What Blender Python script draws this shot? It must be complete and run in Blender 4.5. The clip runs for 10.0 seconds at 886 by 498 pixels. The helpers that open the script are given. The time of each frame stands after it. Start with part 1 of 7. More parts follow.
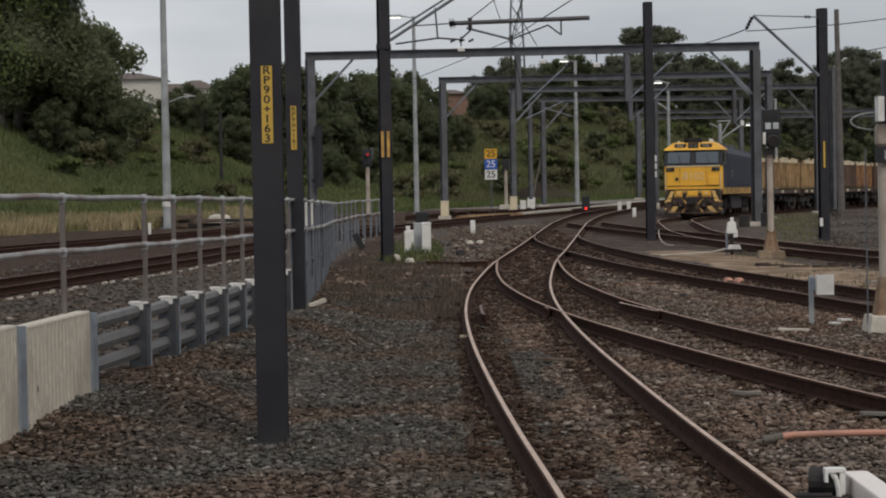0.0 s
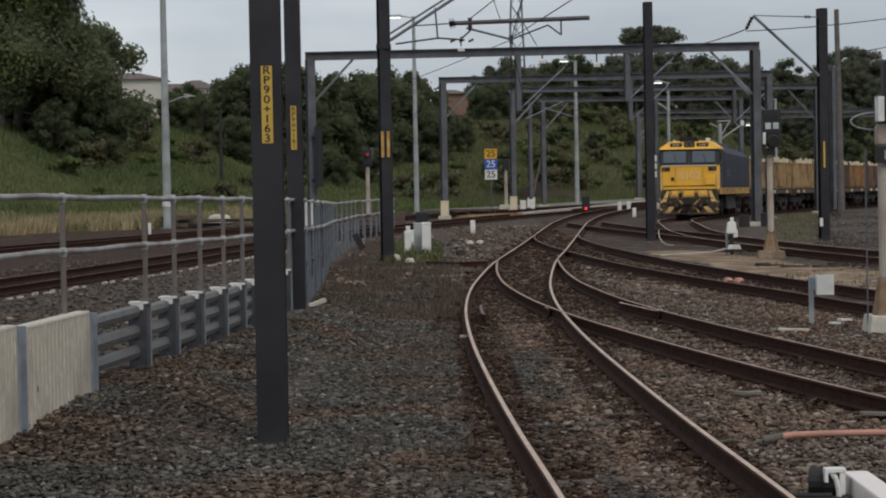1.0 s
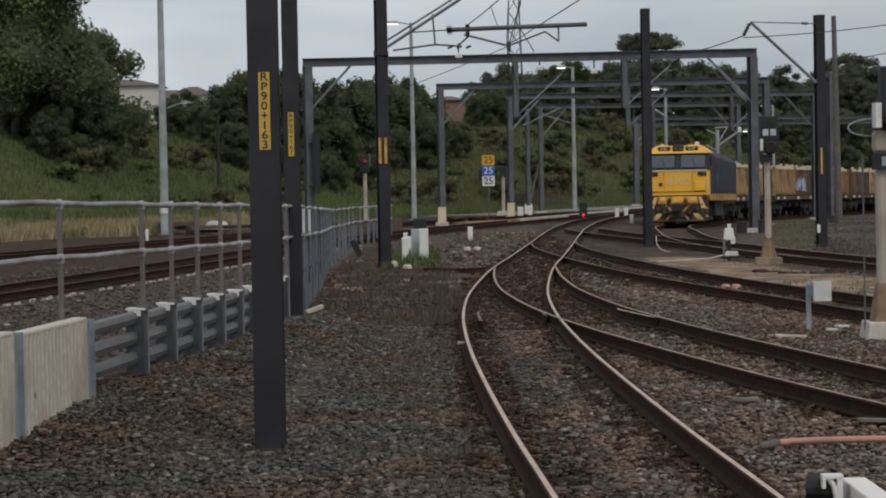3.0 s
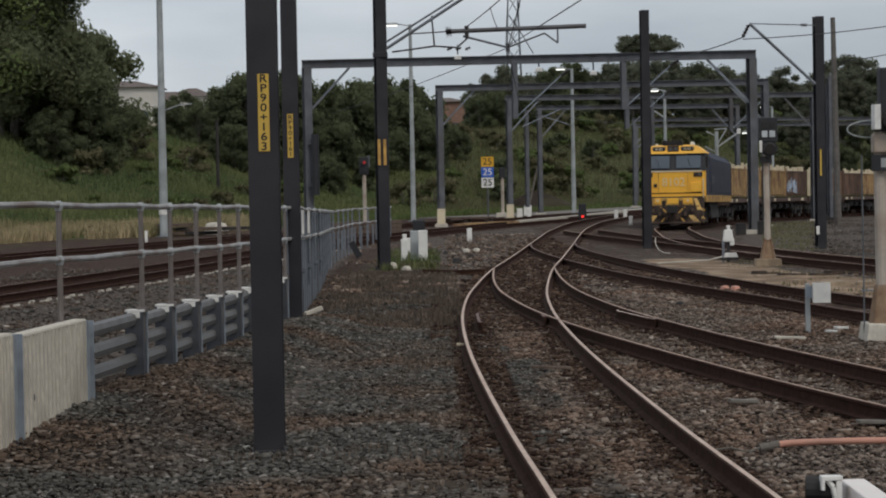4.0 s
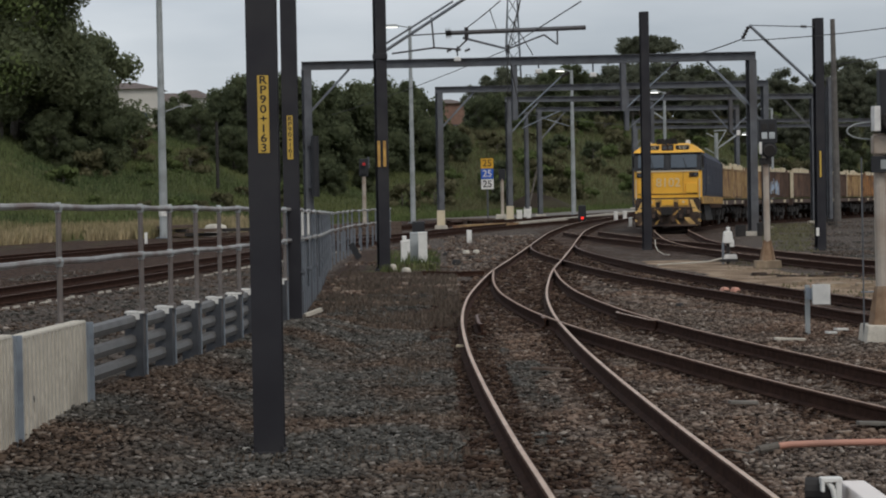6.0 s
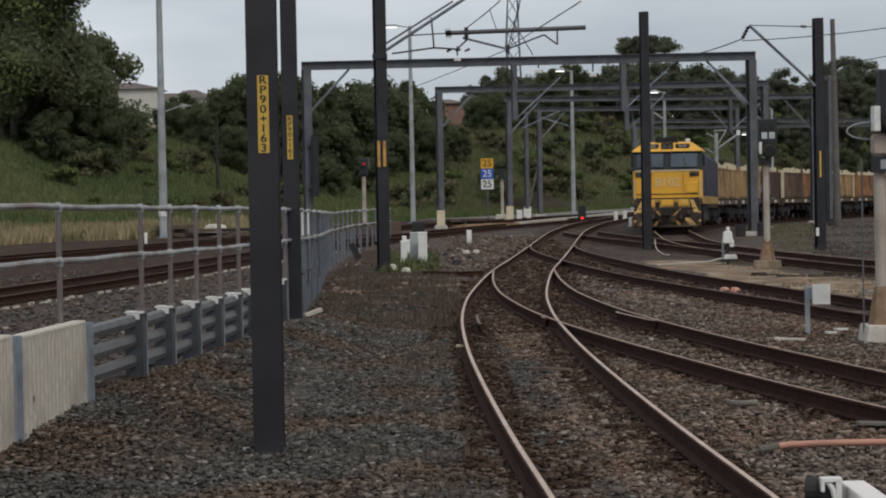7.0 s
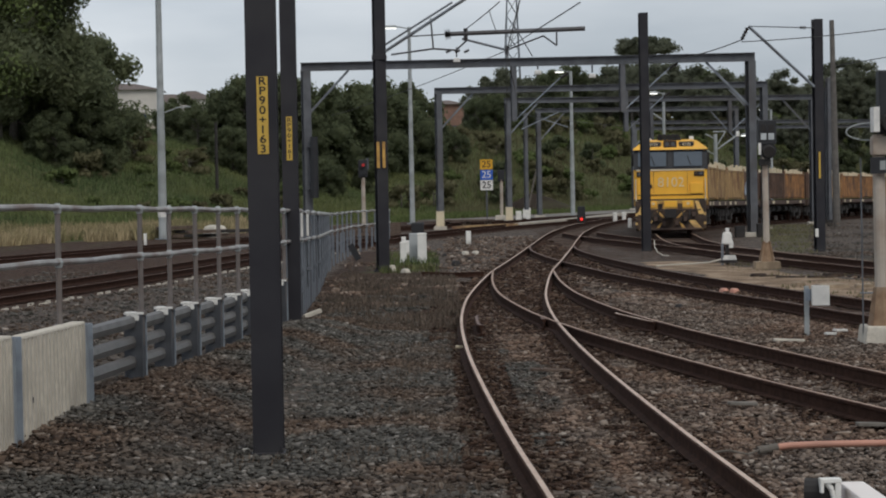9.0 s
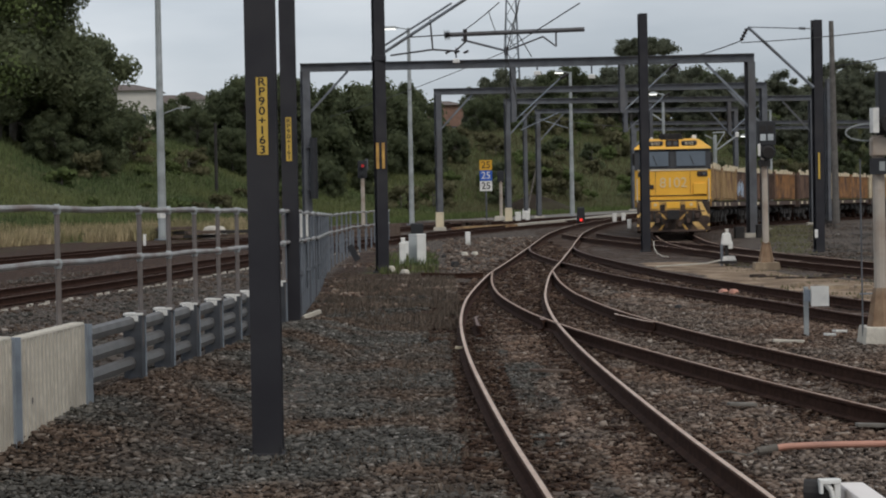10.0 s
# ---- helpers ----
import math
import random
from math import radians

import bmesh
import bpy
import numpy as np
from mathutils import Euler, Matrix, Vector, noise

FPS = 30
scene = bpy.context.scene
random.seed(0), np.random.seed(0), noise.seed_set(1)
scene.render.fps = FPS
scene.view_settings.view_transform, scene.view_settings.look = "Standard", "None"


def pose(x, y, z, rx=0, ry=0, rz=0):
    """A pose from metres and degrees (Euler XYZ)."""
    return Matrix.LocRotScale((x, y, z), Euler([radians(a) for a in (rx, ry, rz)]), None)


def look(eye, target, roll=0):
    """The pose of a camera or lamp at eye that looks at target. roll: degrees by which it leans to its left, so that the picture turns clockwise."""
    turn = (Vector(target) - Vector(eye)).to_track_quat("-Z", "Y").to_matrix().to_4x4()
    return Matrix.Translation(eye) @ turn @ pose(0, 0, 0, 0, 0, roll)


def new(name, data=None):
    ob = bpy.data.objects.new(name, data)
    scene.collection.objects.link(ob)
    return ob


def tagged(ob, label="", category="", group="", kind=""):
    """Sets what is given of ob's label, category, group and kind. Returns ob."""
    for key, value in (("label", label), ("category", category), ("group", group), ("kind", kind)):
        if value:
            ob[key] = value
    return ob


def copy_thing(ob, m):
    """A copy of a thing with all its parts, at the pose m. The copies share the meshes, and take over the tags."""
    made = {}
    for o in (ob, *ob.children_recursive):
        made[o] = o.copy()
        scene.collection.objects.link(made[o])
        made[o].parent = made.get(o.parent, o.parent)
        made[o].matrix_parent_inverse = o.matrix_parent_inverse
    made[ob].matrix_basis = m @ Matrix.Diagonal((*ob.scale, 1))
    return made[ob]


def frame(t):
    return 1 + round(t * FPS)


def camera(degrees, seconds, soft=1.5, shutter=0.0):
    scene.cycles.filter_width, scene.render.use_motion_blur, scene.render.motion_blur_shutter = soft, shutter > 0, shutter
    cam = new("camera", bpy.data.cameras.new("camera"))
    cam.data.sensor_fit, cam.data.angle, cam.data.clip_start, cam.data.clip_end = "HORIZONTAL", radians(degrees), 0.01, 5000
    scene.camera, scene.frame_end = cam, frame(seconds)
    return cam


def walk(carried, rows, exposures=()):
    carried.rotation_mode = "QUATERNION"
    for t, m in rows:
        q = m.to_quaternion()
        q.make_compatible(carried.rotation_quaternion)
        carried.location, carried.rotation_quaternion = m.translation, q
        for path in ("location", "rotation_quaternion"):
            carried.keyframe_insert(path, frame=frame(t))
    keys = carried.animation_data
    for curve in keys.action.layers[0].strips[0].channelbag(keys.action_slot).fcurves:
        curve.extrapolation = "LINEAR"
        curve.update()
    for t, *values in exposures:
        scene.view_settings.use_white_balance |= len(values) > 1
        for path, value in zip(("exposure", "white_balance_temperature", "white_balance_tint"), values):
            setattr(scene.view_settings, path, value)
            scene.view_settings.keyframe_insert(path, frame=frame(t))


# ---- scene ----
EYE = (0.0, 0.0, 2.35)
cam = camera(22.18, 10.0, soft=2.0)
walk(cam, [
    (0.0, look(EYE, (0.000, 100.0, -0.950), -1.03)),
    (1.7, look(EYE, (0.000, 100.0, -0.950), -1.03)),
    (2.0, look(EYE, (0.021, 100.0, -0.908), -1.03)),
    (2.5, look(EYE, (0.079, 100.0, -0.746), -1.03)),
    (3.2, look(EYE, (0.130, 100.0, -0.652), -1.03)),
    (4.0, look(EYE, (0.156, 100.0, -0.598), -1.03)),
    (5.0, look(EYE, (0.156, 100.0, -0.593), -1.03)),
    (5.5, look(EYE, (0.163, 100.0, -0.528), -1.03)),
    (7.0, look(EYE, (0.173, 100.0, -0.528), -1.03)),
    (8.5, look(EYE, (0.183, 100.0, -0.523), -1.03)),
    (9.0, look(EYE, (0.203, 100.0, -0.484), -1.03)),
    (9.5, look(EYE, (0.209, 100.0, -0.454), -1.03)),
    (10.0, look(EYE, (0.229, 100.0, -0.449), -1.03)),
], exposures=[(0.0, 0.0, 6660, 12), (0.5, 0.0, 6500, 10), (1.0, -0.01, 6420, 10), (4.5, -0.02, 6400, 10), (7.5, 0.05, 6390, 10), (10.0, 0.075, 6380, 10)])

# ---- overcast sky and a soft sun ----
SUN_EL, SUN_AZ = radians(48), radians(152)
world = bpy.data.worlds.new("world")
scene.world = world
world.use_nodes = True
wn, wl = world.node_tree.nodes, world.node_tree.links
wn.clear()
w_out, w_bg = wn.new("ShaderNodeOutputWorld"), wn.new("ShaderNodeBackground")
w_sky = wn.new("ShaderNodeTexSky")
w_sky.sky_type, w_sky.sun_disc = "NISHITA", False
w_sky.sun_elevation, w_sky.sun_rotation = SUN_EL, SUN_AZ
w_co, w_map, w_noise = wn.new("ShaderNodeTexCoord"), wn.new("ShaderNodeMapping"), wn.new("ShaderNodeTexNoise")
w_map.inputs["Scale"].default_value = (1.0, 1.0, 4.0)
w_noise.inputs["Scale"].default_value, w_noise.inputs["Detail"].default_value = 4.0, 5.0
w_ramp, w_mix = wn.new("ShaderNodeValToRGB"), wn.new("ShaderNodeMix")
w_ramp.color_ramp.elements[0].position, w_ramp.color_ramp.elements[0].color = 0.32, (3.7, 4.15, 4.7, 1)
w_ramp.color_ramp.elements[1].position, w_ramp.color_ramp.elements[1].color = 0.66, (6.3, 6.6, 6.95, 1)
w_mix.data_type, w_mix.inputs["Factor"].default_value = "RGBA", 0.90
wl.new(w_co.outputs["Generated"], w_map.inputs["Vector"])
wl.new(w_map.outputs["Vector"], w_noise.inputs["Vector"])
wl.new(w_noise.outputs["Fac"], w_ramp.inputs["Fac"])
wl.new(w_sky.outputs["Color"], w_mix.inputs["A"])
wl.new(w_ramp.outputs["Color"], w_mix.inputs["B"])
w_sep, w_fall, w_tone = wn.new("ShaderNodeSeparateXYZ"), wn.new("ShaderNodeMapRange"), wn.new("ShaderNodeVectorMath")
w_fall.inputs["From Min"].default_value, w_fall.inputs["From Max"].default_value = -0.45, 0.45
w_fall.inputs["To Min"].default_value, w_fall.inputs["To Max"].default_value = 1.20, 0.84
w_tone.operation = "SCALE"
wl.new(w_co.outputs["Generated"], w_sep.inputs["Vector"])
wl.new(w_sep.outputs["X"], w_fall.inputs["Value"])
wl.new(w_mix.outputs["Result"], w_tone.inputs[0])
wl.new(w_fall.outputs["Result"], w_tone.inputs["Scale"])
wl.new(w_tone.outputs["Vector"], w_bg.inputs["Color"])
w_bg.inputs["Strength"].default_value = 0.10
wl.new(w_bg.outputs["Background"], w_out.inputs["Surface"])
sun = new("sun", bpy.data.lights.new("sun", "SUN"))
sun.data.energy, sun.data.angle, sun.data.color = 1.25, radians(25), (1.0, 0.96, 0.9)
sun.matrix_world = look((0, 0, 100), (100 * math.sin(SUN_AZ) * -0.9, -100 * math.cos(SUN_AZ) * 0.9, 0))


# ---- materials ----
def material(name, c1, c2=None, scale=8.0, rough=0.8, metal=0.0, bump=0.0, bump_scale=None, c3=None, big=0.6, emit=None, strength=0.0, island=0.0, spec=None, thin=0.0):
    """Two colours mixed by fine grain, a third by broad stains."""
    m = bpy.data.materials.new(name)
    m.use_nodes = True
    n, l = m.node_tree.nodes, m.node_tree.links
    bs = n["Principled BSDF"]
    bs.inputs["Roughness"].default_value, bs.inputs["Metallic"].default_value = rough, metal
    if spec is not None:
        bs.inputs["Specular IOR Level"].default_value = spec
    co = n.new("ShaderNodeTexCoord")
    c2 = c2 or tuple(v * 0.75 for v in c1)
    tex = n.new("ShaderNodeTexNoise")
    tex.inputs["Scale"].default_value, tex.inputs["Detail"].default_value = scale, 6.0
    l.new(co.outputs["Object"], tex.inputs["Vector"])
    ramp = n.new("ShaderNodeValToRGB")
    e = ramp.color_ramp.elements
    e[0].position, e[0].color, e[1].position, e[1].color = 0.35, (*c1, 1), 0.65, (*c2, 1)
    l.new(tex.outputs["Fac"], ramp.inputs["Fac"])
    col = ramp.outputs["Color"]
    if c3:
        t2 = n.new("ShaderNodeTexNoise")
        t2.inputs["Scale"].default_value, t2.inputs["Detail"].default_value = big, 4.0
        l.new(co.outputs["Object"], t2.inputs["Vector"])
        r2 = n.new("ShaderNodeValToRGB")
        r2.color_ramp.elements[0].position, r2.color_ramp.elements[1].position = 0.48, 0.68
        l.new(t2.outputs["Fac"], r2.inputs["Fac"])
        mx = n.new("ShaderNodeMix")
        mx.data_type = "RGBA"
        l.new(r2.outputs["Color"], mx.inputs["Factor"])
        l.new(col, mx.inputs["A"])
        mx.inputs["B"].default_value = (*c3, 1)
        col = mx.outputs["Result"]
    if island:
        geo, hsv = n.new("ShaderNodeNewGeometry"), n.new("ShaderNodeHueSaturation")
        rng = n.new("ShaderNodeMapRange")
        rng.inputs["To Min"].default_value, rng.inputs["To Max"].default_value = 1 - island, 1 + island
        l.new(geo.outputs["Random Per Island"], rng.inputs["Value"])
        l.new(rng.outputs["Result"], hsv.inputs["Value"])
        l.new(col, hsv.inputs["Color"])
        col = hsv.outputs["Color"]
    l.new(col, bs.inputs["Base Color"])
    if bump:
        tb, bp = n.new("ShaderNodeTexNoise"), n.new("ShaderNodeBump")
        tb.inputs["Scale"].default_value, tb.inputs["Detail"].default_value = bump_scale or scale * 3, 4.0
        l.new(co.outputs["Object"], tb.inputs["Vector"])
        l.new(tb.outputs["Fac"], bp.inputs["Height"])
        bp.inputs["Strength"].default_value, bp.inputs["Distance"].default_value = bump, 0.03
        l.new(bp.outputs["Normal"], bs.inputs["Normal"])
    if thin:
        tr, ms = n.new("ShaderNodeBsdfTranslucent"), n.new("ShaderNodeMixShader")
        l.new(col, tr.inputs["Color"])
        ms.inputs["Fac"].default_value = thin
        l.new(bs.outputs["BSDF"], ms.inputs[1])
        l.new(tr.outputs["BSDF"], ms.inputs[2])
        l.new(ms.outputs["Shader"], n["Material Output"].inputs["Surface"])
    if emit:
        bs.inputs["Emission Color"].default_value, bs.inputs["Emission Strength"].default_value = (*emit, 1), strength
    return m


def ground_material():
    """Ballast, dirt and grass by a cover mask, broken up by noise."""
    m = bpy.data.materials.new("yard_ground")
    m.use_nodes = True
    n, l = m.node_tree.nodes, m.node_tree.links
    bs = n["Principled BSDF"]
    bs.inputs["Roughness"].default_value = 0.95
    bs.inputs["Specular IOR Level"].default_value = 0.2
    co, att = n.new("ShaderNodeTexCoord"), n.new("ShaderNodeAttribute")
    att.attribute_name = "cover"
    sep = n.new("ShaderNodeSeparateColor")
    l.new(att.outputs["Color"], sep.inputs["Color"])

    def noise_of(scale, detail=5.0):
        t = n.new("ShaderNodeTexNoise")
        t.inputs["Scale"].default_value, t.inputs["Detail"].default_value = scale, detail
        l.new(co.outputs["Object"], t.inputs["Vector"])
        return t.outputs["Fac"]

    def ramp_of(fac, stops):
        r = n.new("ShaderNodeValToRGB")
        while len(r.color_ramp.elements) < len(stops):
            r.color_ramp.elements.new(0.5)
        for el, (p, c) in zip(r.color_ramp.elements, stops):
            el.position, el.color = p, (*c, 1)
        l.new(fac, r.inputs["Fac"])
        return r.outputs["Color"]

    def mix_of(fac, a, b):
        x = n.new("ShaderNodeMix")
        x.data_type = "RGBA"
        l.new(fac, x.inputs["Factor"])
        l.new(a, x.inputs["A"])
        l.new(b, x.inputs["B"])
        return x.outputs["Result"]

    def mask_of(channel, scale, lo=0.42, hi=0.58):
        add = n.new("ShaderNodeMath")
        add.operation = "MULTIPLY_ADD"
        l.new(noise_of(scale), add.inputs[0])
        add.inputs[1].default_value = 0.9
        l.new(sep.outputs[channel], add.inputs[2])
        rr = n.new("ShaderNodeMapRange")
        rr.inputs["From Min"].default_value, rr.inputs["From Max"].default_value = lo + 0.45, hi + 0.45
        l.new(add.outputs[0], rr.inputs["Value"])
        return rr.outputs["Result"]

    vor = n.new("ShaderNodeTexVoronoi")
    vor.inputs["Scale"].default_value = 17.0
    l.new(co.outputs["Object"], vor.inputs["Vector"])
    sepv = n.new("ShaderNodeSeparateColor")
    l.new(vor.outputs["Color"], sepv.inputs["Color"])
    stone = ramp_of(sepv.outputs["Red"], [(0.0, (0.03, 0.023, 0.019)), (0.45, (0.08, 0.064, 0.052)), (0.8, (0.125, 0.096, 0.075)), (1.0, (0.23, 0.185, 0.15))])
    rusty = ramp_of(sepv.outputs["Red"], [(0.0, (0.018, 0.011, 0.008)), (0.6, (0.05, 0.028, 0.018)), (1.0, (0.12, 0.072, 0.048))])
    dirt = ramp_of(noise_of(1.1), [(0.3, (0.12, 0.082, 0.054)), (0.5, (0.26, 0.182, 0.118)), (0.7, (0.43, 0.325, 0.225))])
    grass = ramp_of(noise_of(1.6), [(0.3, (0.05, 0.062, 0.022)), (0.55, (0.085, 0.095, 0.034)), (0.75, (0.125, 0.11, 0.052))])
    c = mix_of(mask_of("Green", 1.3), stone, rusty)
    c = mix_of(mask_of("Blue", 0.8), c, dirt)
    c = mix_of(mask_of("Red", 0.7), c, grass)
    l.new(c, bs.inputs["Base Color"])
    bp = n.new("ShaderNodeBump")
    bp.inputs["Strength"].default_value, bp.inputs["Distance"].default_value = 0.9, 0.05
    l.new(vor.outputs["Distance"], bp.inputs["Height"])
    bp.invert = True
    l.new(bp.outputs["Normal"], bs.inputs["Normal"])
    return m


M_GROUND = ground_material()


WARM_TONES = ((0.0, (0.059, 0.043, 0.035)), (0.4, (0.137, 0.105, 0.083)), (0.75, (0.211, 0.163, 0.129)), (0.93, (0.251, 0.203, 0.165)), (1.0, (0.410, 0.353, 0.296)))
BROWN_TONES = ((0.0, (0.052, 0.032, 0.023)), (0.4, (0.142, 0.092, 0.066)), (0.75, (0.222, 0.148, 0.106)), (0.93, (0.257, 0.188, 0.139)), (1.0, (0.365, 0.296, 0.239)))
RUST_TONES = ((0.0, (0.022, 0.012, 0.008)), (0.4, (0.052, 0.030, 0.020)), (0.75, (0.088, 0.054, 0.037)), (0.93, (0.13, 0.088, 0.062)), (1.0, (0.24, 0.19, 0.15)))


def stone_material(name="ballast_stone", set_tones=None):
    """Crushed rock: each stone takes its own shade, broad patches are browner."""
    m = bpy.data.materials.new(name)
    m.use_nodes = True
    n, l = m.node_tree.nodes, m.node_tree.links
    bs = n["Principled BSDF"]
    bs.inputs["Roughness"].default_value, bs.inputs["Specular IOR Level"].default_value = 0.9, 0.2
    co, geo = n.new("ShaderNodeTexCoord"), n.new("ShaderNodeNewGeometry")
    tones = []
    for stops in set_tones or (((0.0, (0.046, 0.043, 0.037)), (0.4, (0.087, 0.081, 0.070)), (0.75, (0.124, 0.115, 0.100)), (0.95, (0.168, 0.153, 0.135)), (1.0, (0.31, 0.285, 0.255))),
                  ((0.0, (0.046, 0.031, 0.023)), (0.4, (0.096, 0.066, 0.048)), (0.75, (0.148, 0.105, 0.077)), (0.93, (0.18, 0.137, 0.105)), (1.0, (0.28, 0.235, 0.195)))):
        r = n.new("ShaderNodeValToRGB")
        while len(r.color_ramp.elements) < 5:
            r.color_ramp.elements.new(0.5)
        for el, (p, c) in zip(r.color_ramp.elements, stops):
            el.position, el.color = p, (*c, 1)
        l.new(geo.outputs["Random Per Island"], r.inputs["Fac"])
        tones.append(r.outputs["Color"])
    t, rr, mx = n.new("ShaderNodeTexNoise"), n.new("ShaderNodeValToRGB"), n.new("ShaderNodeMix")
    t.inputs["Scale"].default_value, t.inputs["Detail"].default_value = 0.42, 6.0
    rr.color_ramp.elements[0].position, rr.color_ramp.elements[1].position = 0.44, 0.58
    l.new(co.outputs["Object"], t.inputs["Vector"])
    l.new(t.outputs["Fac"], rr.inputs["Fac"])
    mx.data_type = "RGBA"
    l.new(rr.outputs["Color"], mx.inputs["Factor"])
    l.new(tones[0], mx.inputs["A"])
    l.new(tones[1], mx.inputs["B"])
    tg, rg, hsv = n.new("ShaderNodeTexNoise"), n.new("ShaderNodeMapRange"), n.new("ShaderNodeHueSaturation")
    tg.inputs["Scale"].default_value, tg.inputs["Detail"].default_value = 1.7, 4.0
    rg.inputs["From Min"].default_value, rg.inputs["From Max"].default_value = 0.35, 0.65
    rg.inputs["To Min"].default_value, rg.inputs["To Max"].default_value = 0.80, 1.20
    l.new(co.outputs["Object"], tg.inputs["Vector"])
    l.new(tg.outputs["Fac"], rg.inputs["Value"])
    l.new(rg.outputs["Result"], hsv.inputs["Value"])
    l.new(mx.outputs["Result"], hsv.inputs["Color"])
    l.new(hsv.outputs["Color"], bs.inputs["Base Color"])
    return m


M_STONE = stone_material()
M_STONERUST = stone_material("rust_stained_stone", (RUST_TONES, RUST_TONES))
M_STONEWARM = stone_material("brown_ballast_stone", (WARM_TONES, BROWN_TONES))
M_RAIL = material("rusted_rail", (0.034, 0.0165, 0.011), (0.061, 0.031, 0.021), 9.0, 0.9, bump=0.3, spec=0.12)
M_RAILTOP = material("worn_rail_head", (0.62, 0.47, 0.36), (0.45, 0.31, 0.23), 4.0, 0.5, 0.15)
M_RAILMID = material("half_worn_rail_head", (0.30, 0.19, 0.13), (0.42, 0.28, 0.20), 3.0, 0.55, 0.1)
M_RAILDULL = material("dull_rail_head", (0.10, 0.055, 0.04), (0.19, 0.12, 0.09), 2.0, 0.6, 0.2)
M_SLEEPER = material("weathered_timber", (0.075, 0.05, 0.037), (0.14, 0.10, 0.075), 6.0, 0.9, bump=0.5)
M_MAST = material("dark_painted_steel", (0.020, 0.0185, 0.0225), (0.028, 0.0265, 0.0305), 2.5, 0.6, 0.0, c3=(0.040, 0.037, 0.038), big=0.9, bump=0.08, spec=0.3)
M_STEEL = material("grey_galvanised_steel", (0.15, 0.165, 0.185), (0.22, 0.235, 0.255), 3.0, 0.5, 0.2, c3=(0.12, 0.11, 0.10), big=0.5)
M_PORTAL = material("weathered_portal_steel", (0.088, 0.091, 0.100), (0.13, 0.134, 0.143), 2.0, 0.6, 0.1, c3=(0.075, 0.068, 0.066), big=0.4)
M_GALV = material("bright_galvanised_steel", (0.34, 0.38, 0.42), (0.26, 0.29, 0.33), 5.0, 0.42, 0.35, c3=(0.22, 0.23, 0.24), big=1.2)
M_BEAM = material("barrier_beam_steel", (0.135, 0.13, 0.126), (0.185, 0.179, 0.17), 5.0, 0.5, 0.2, c3=(0.135, 0.125, 0.114), big=1.2)
M_PICKET = material("blue_grey_picket_steel", (0.125, 0.137, 0.155), (0.175, 0.19, 0.21), 5.0, 0.5, 0.2, c3=(0.12, 0.12, 0.125), big=1.2)
# post steel with its shaded side put into the colour; dark pickets too
M_POST = material("slate_grey_post_steel", (0.045, 0.048, 0.055), (0.066, 0.07, 0.077), 4.0, 0.6, 0.1, c3=(0.06, 0.055, 0.055), big=1.0)
M_HANDRAIL = material("handrail_steel", (0.40, 0.385, 0.37), (0.29, 0.265, 0.25), 5.0, 0.5, 0.2, c3=(0.2, 0.15, 0.12), big=1.5)
M_STANCHION = material("stanchion_steel", (0.14, 0.118, 0.107), (0.19, 0.165, 0.15), 5.0, 0.6, 0.2, c3=(0.14, 0.10, 0.08), big=1.5)
M_CONCRETE = material("pale_concrete", (0.60, 0.545, 0.455), (0.50, 0.455, 0.38), 9.0, 0.9, bump=0.3, c3=(0.40, 0.36, 0.30), big=1.1)
M_LAMPPOLE = material("pale_grey_pole", (0.40, 0.415, 0.41), (0.31, 0.325, 0.32), 2.0, 0.55, 0.05, c3=(0.22, 0.235, 0.215), big=0.8)
M_WHITE = material("white_paint", (0.80, 0.775, 0.72), (0.70, 0.675, 0.62), 4.0, 0.6, c3=(0.55, 0.53, 0.5), big=2.0)
M_COVER = material("warm_white_enamel", (0.88, 0.80, 0.74), (0.83, 0.75, 0.69), 4.0, 0.45)
M_CREAM = material("cream_post_paint", (0.50, 0.43, 0.355), (0.40, 0.345, 0.285), 3.0, 0.7, c3=(0.28, 0.20, 0.145), big=1.4)
M_SLAB = material("tan_stone_slab", (0.33, 0.25, 0.165), (0.25, 0.185, 0.12), 4.0, 0.9, bump=0.4, c3=(0.18, 0.13, 0.085), big=2.0)
M_STAIN = material("rust_stained_cream", (0.30, 0.20, 0.12), (0.18, 0.10, 0.055), 5.0, 0.8, c3=(0.38, 0.30, 0.22), big=2.5)
M_BLACK = material("black_paint", (0.012, 0.012, 0.014), (0.02, 0.02, 0.022), 5.0, 0.6)
M_DARK = material("dark_grimy_steel", (0.018, 0.016, 0.015), (0.035, 0.029, 0.025), 3.0, 0.8)
M_YELLOW = material("loco_yellow", (0.93, 0.49, 0.045), (0.86, 0.44, 0.04), 1.2, 0.5, c3=(0.72, 0.39, 0.06), big=0.8)
M_BLUE = material("loco_blue", (0.014, 0.016, 0.034), (0.019, 0.022, 0.042), 1.5, 0.62, c3=(0.026, 0.026, 0.042), big=0.6)
M_GRIME = material("grimy_brown_steel", (0.022, 0.015, 0.011), (0.055, 0.034, 0.023), 4.0, 0.9, c3=(0.10, 0.062, 0.035), big=2.2)
M_GRIMYEL = material("grimy_yellow_paint", (0.62, 0.36, 0.09), (0.40, 0.22, 0.06), 3.5, 0.8, c3=(0.07, 0.045, 0.03), big=2.6)
M_STRIPE = material("worn_stripe_yellow", (0.74, 0.48, 0.17), (0.62, 0.38, 0.11), 3.0, 0.8, c3=(0.30, 0.19, 0.09), big=2.2)
M_ROOF = material("loco_roof_grey", (0.07, 0.07, 0.075), (0.10, 0.10, 0.10), 2.0, 0.7)
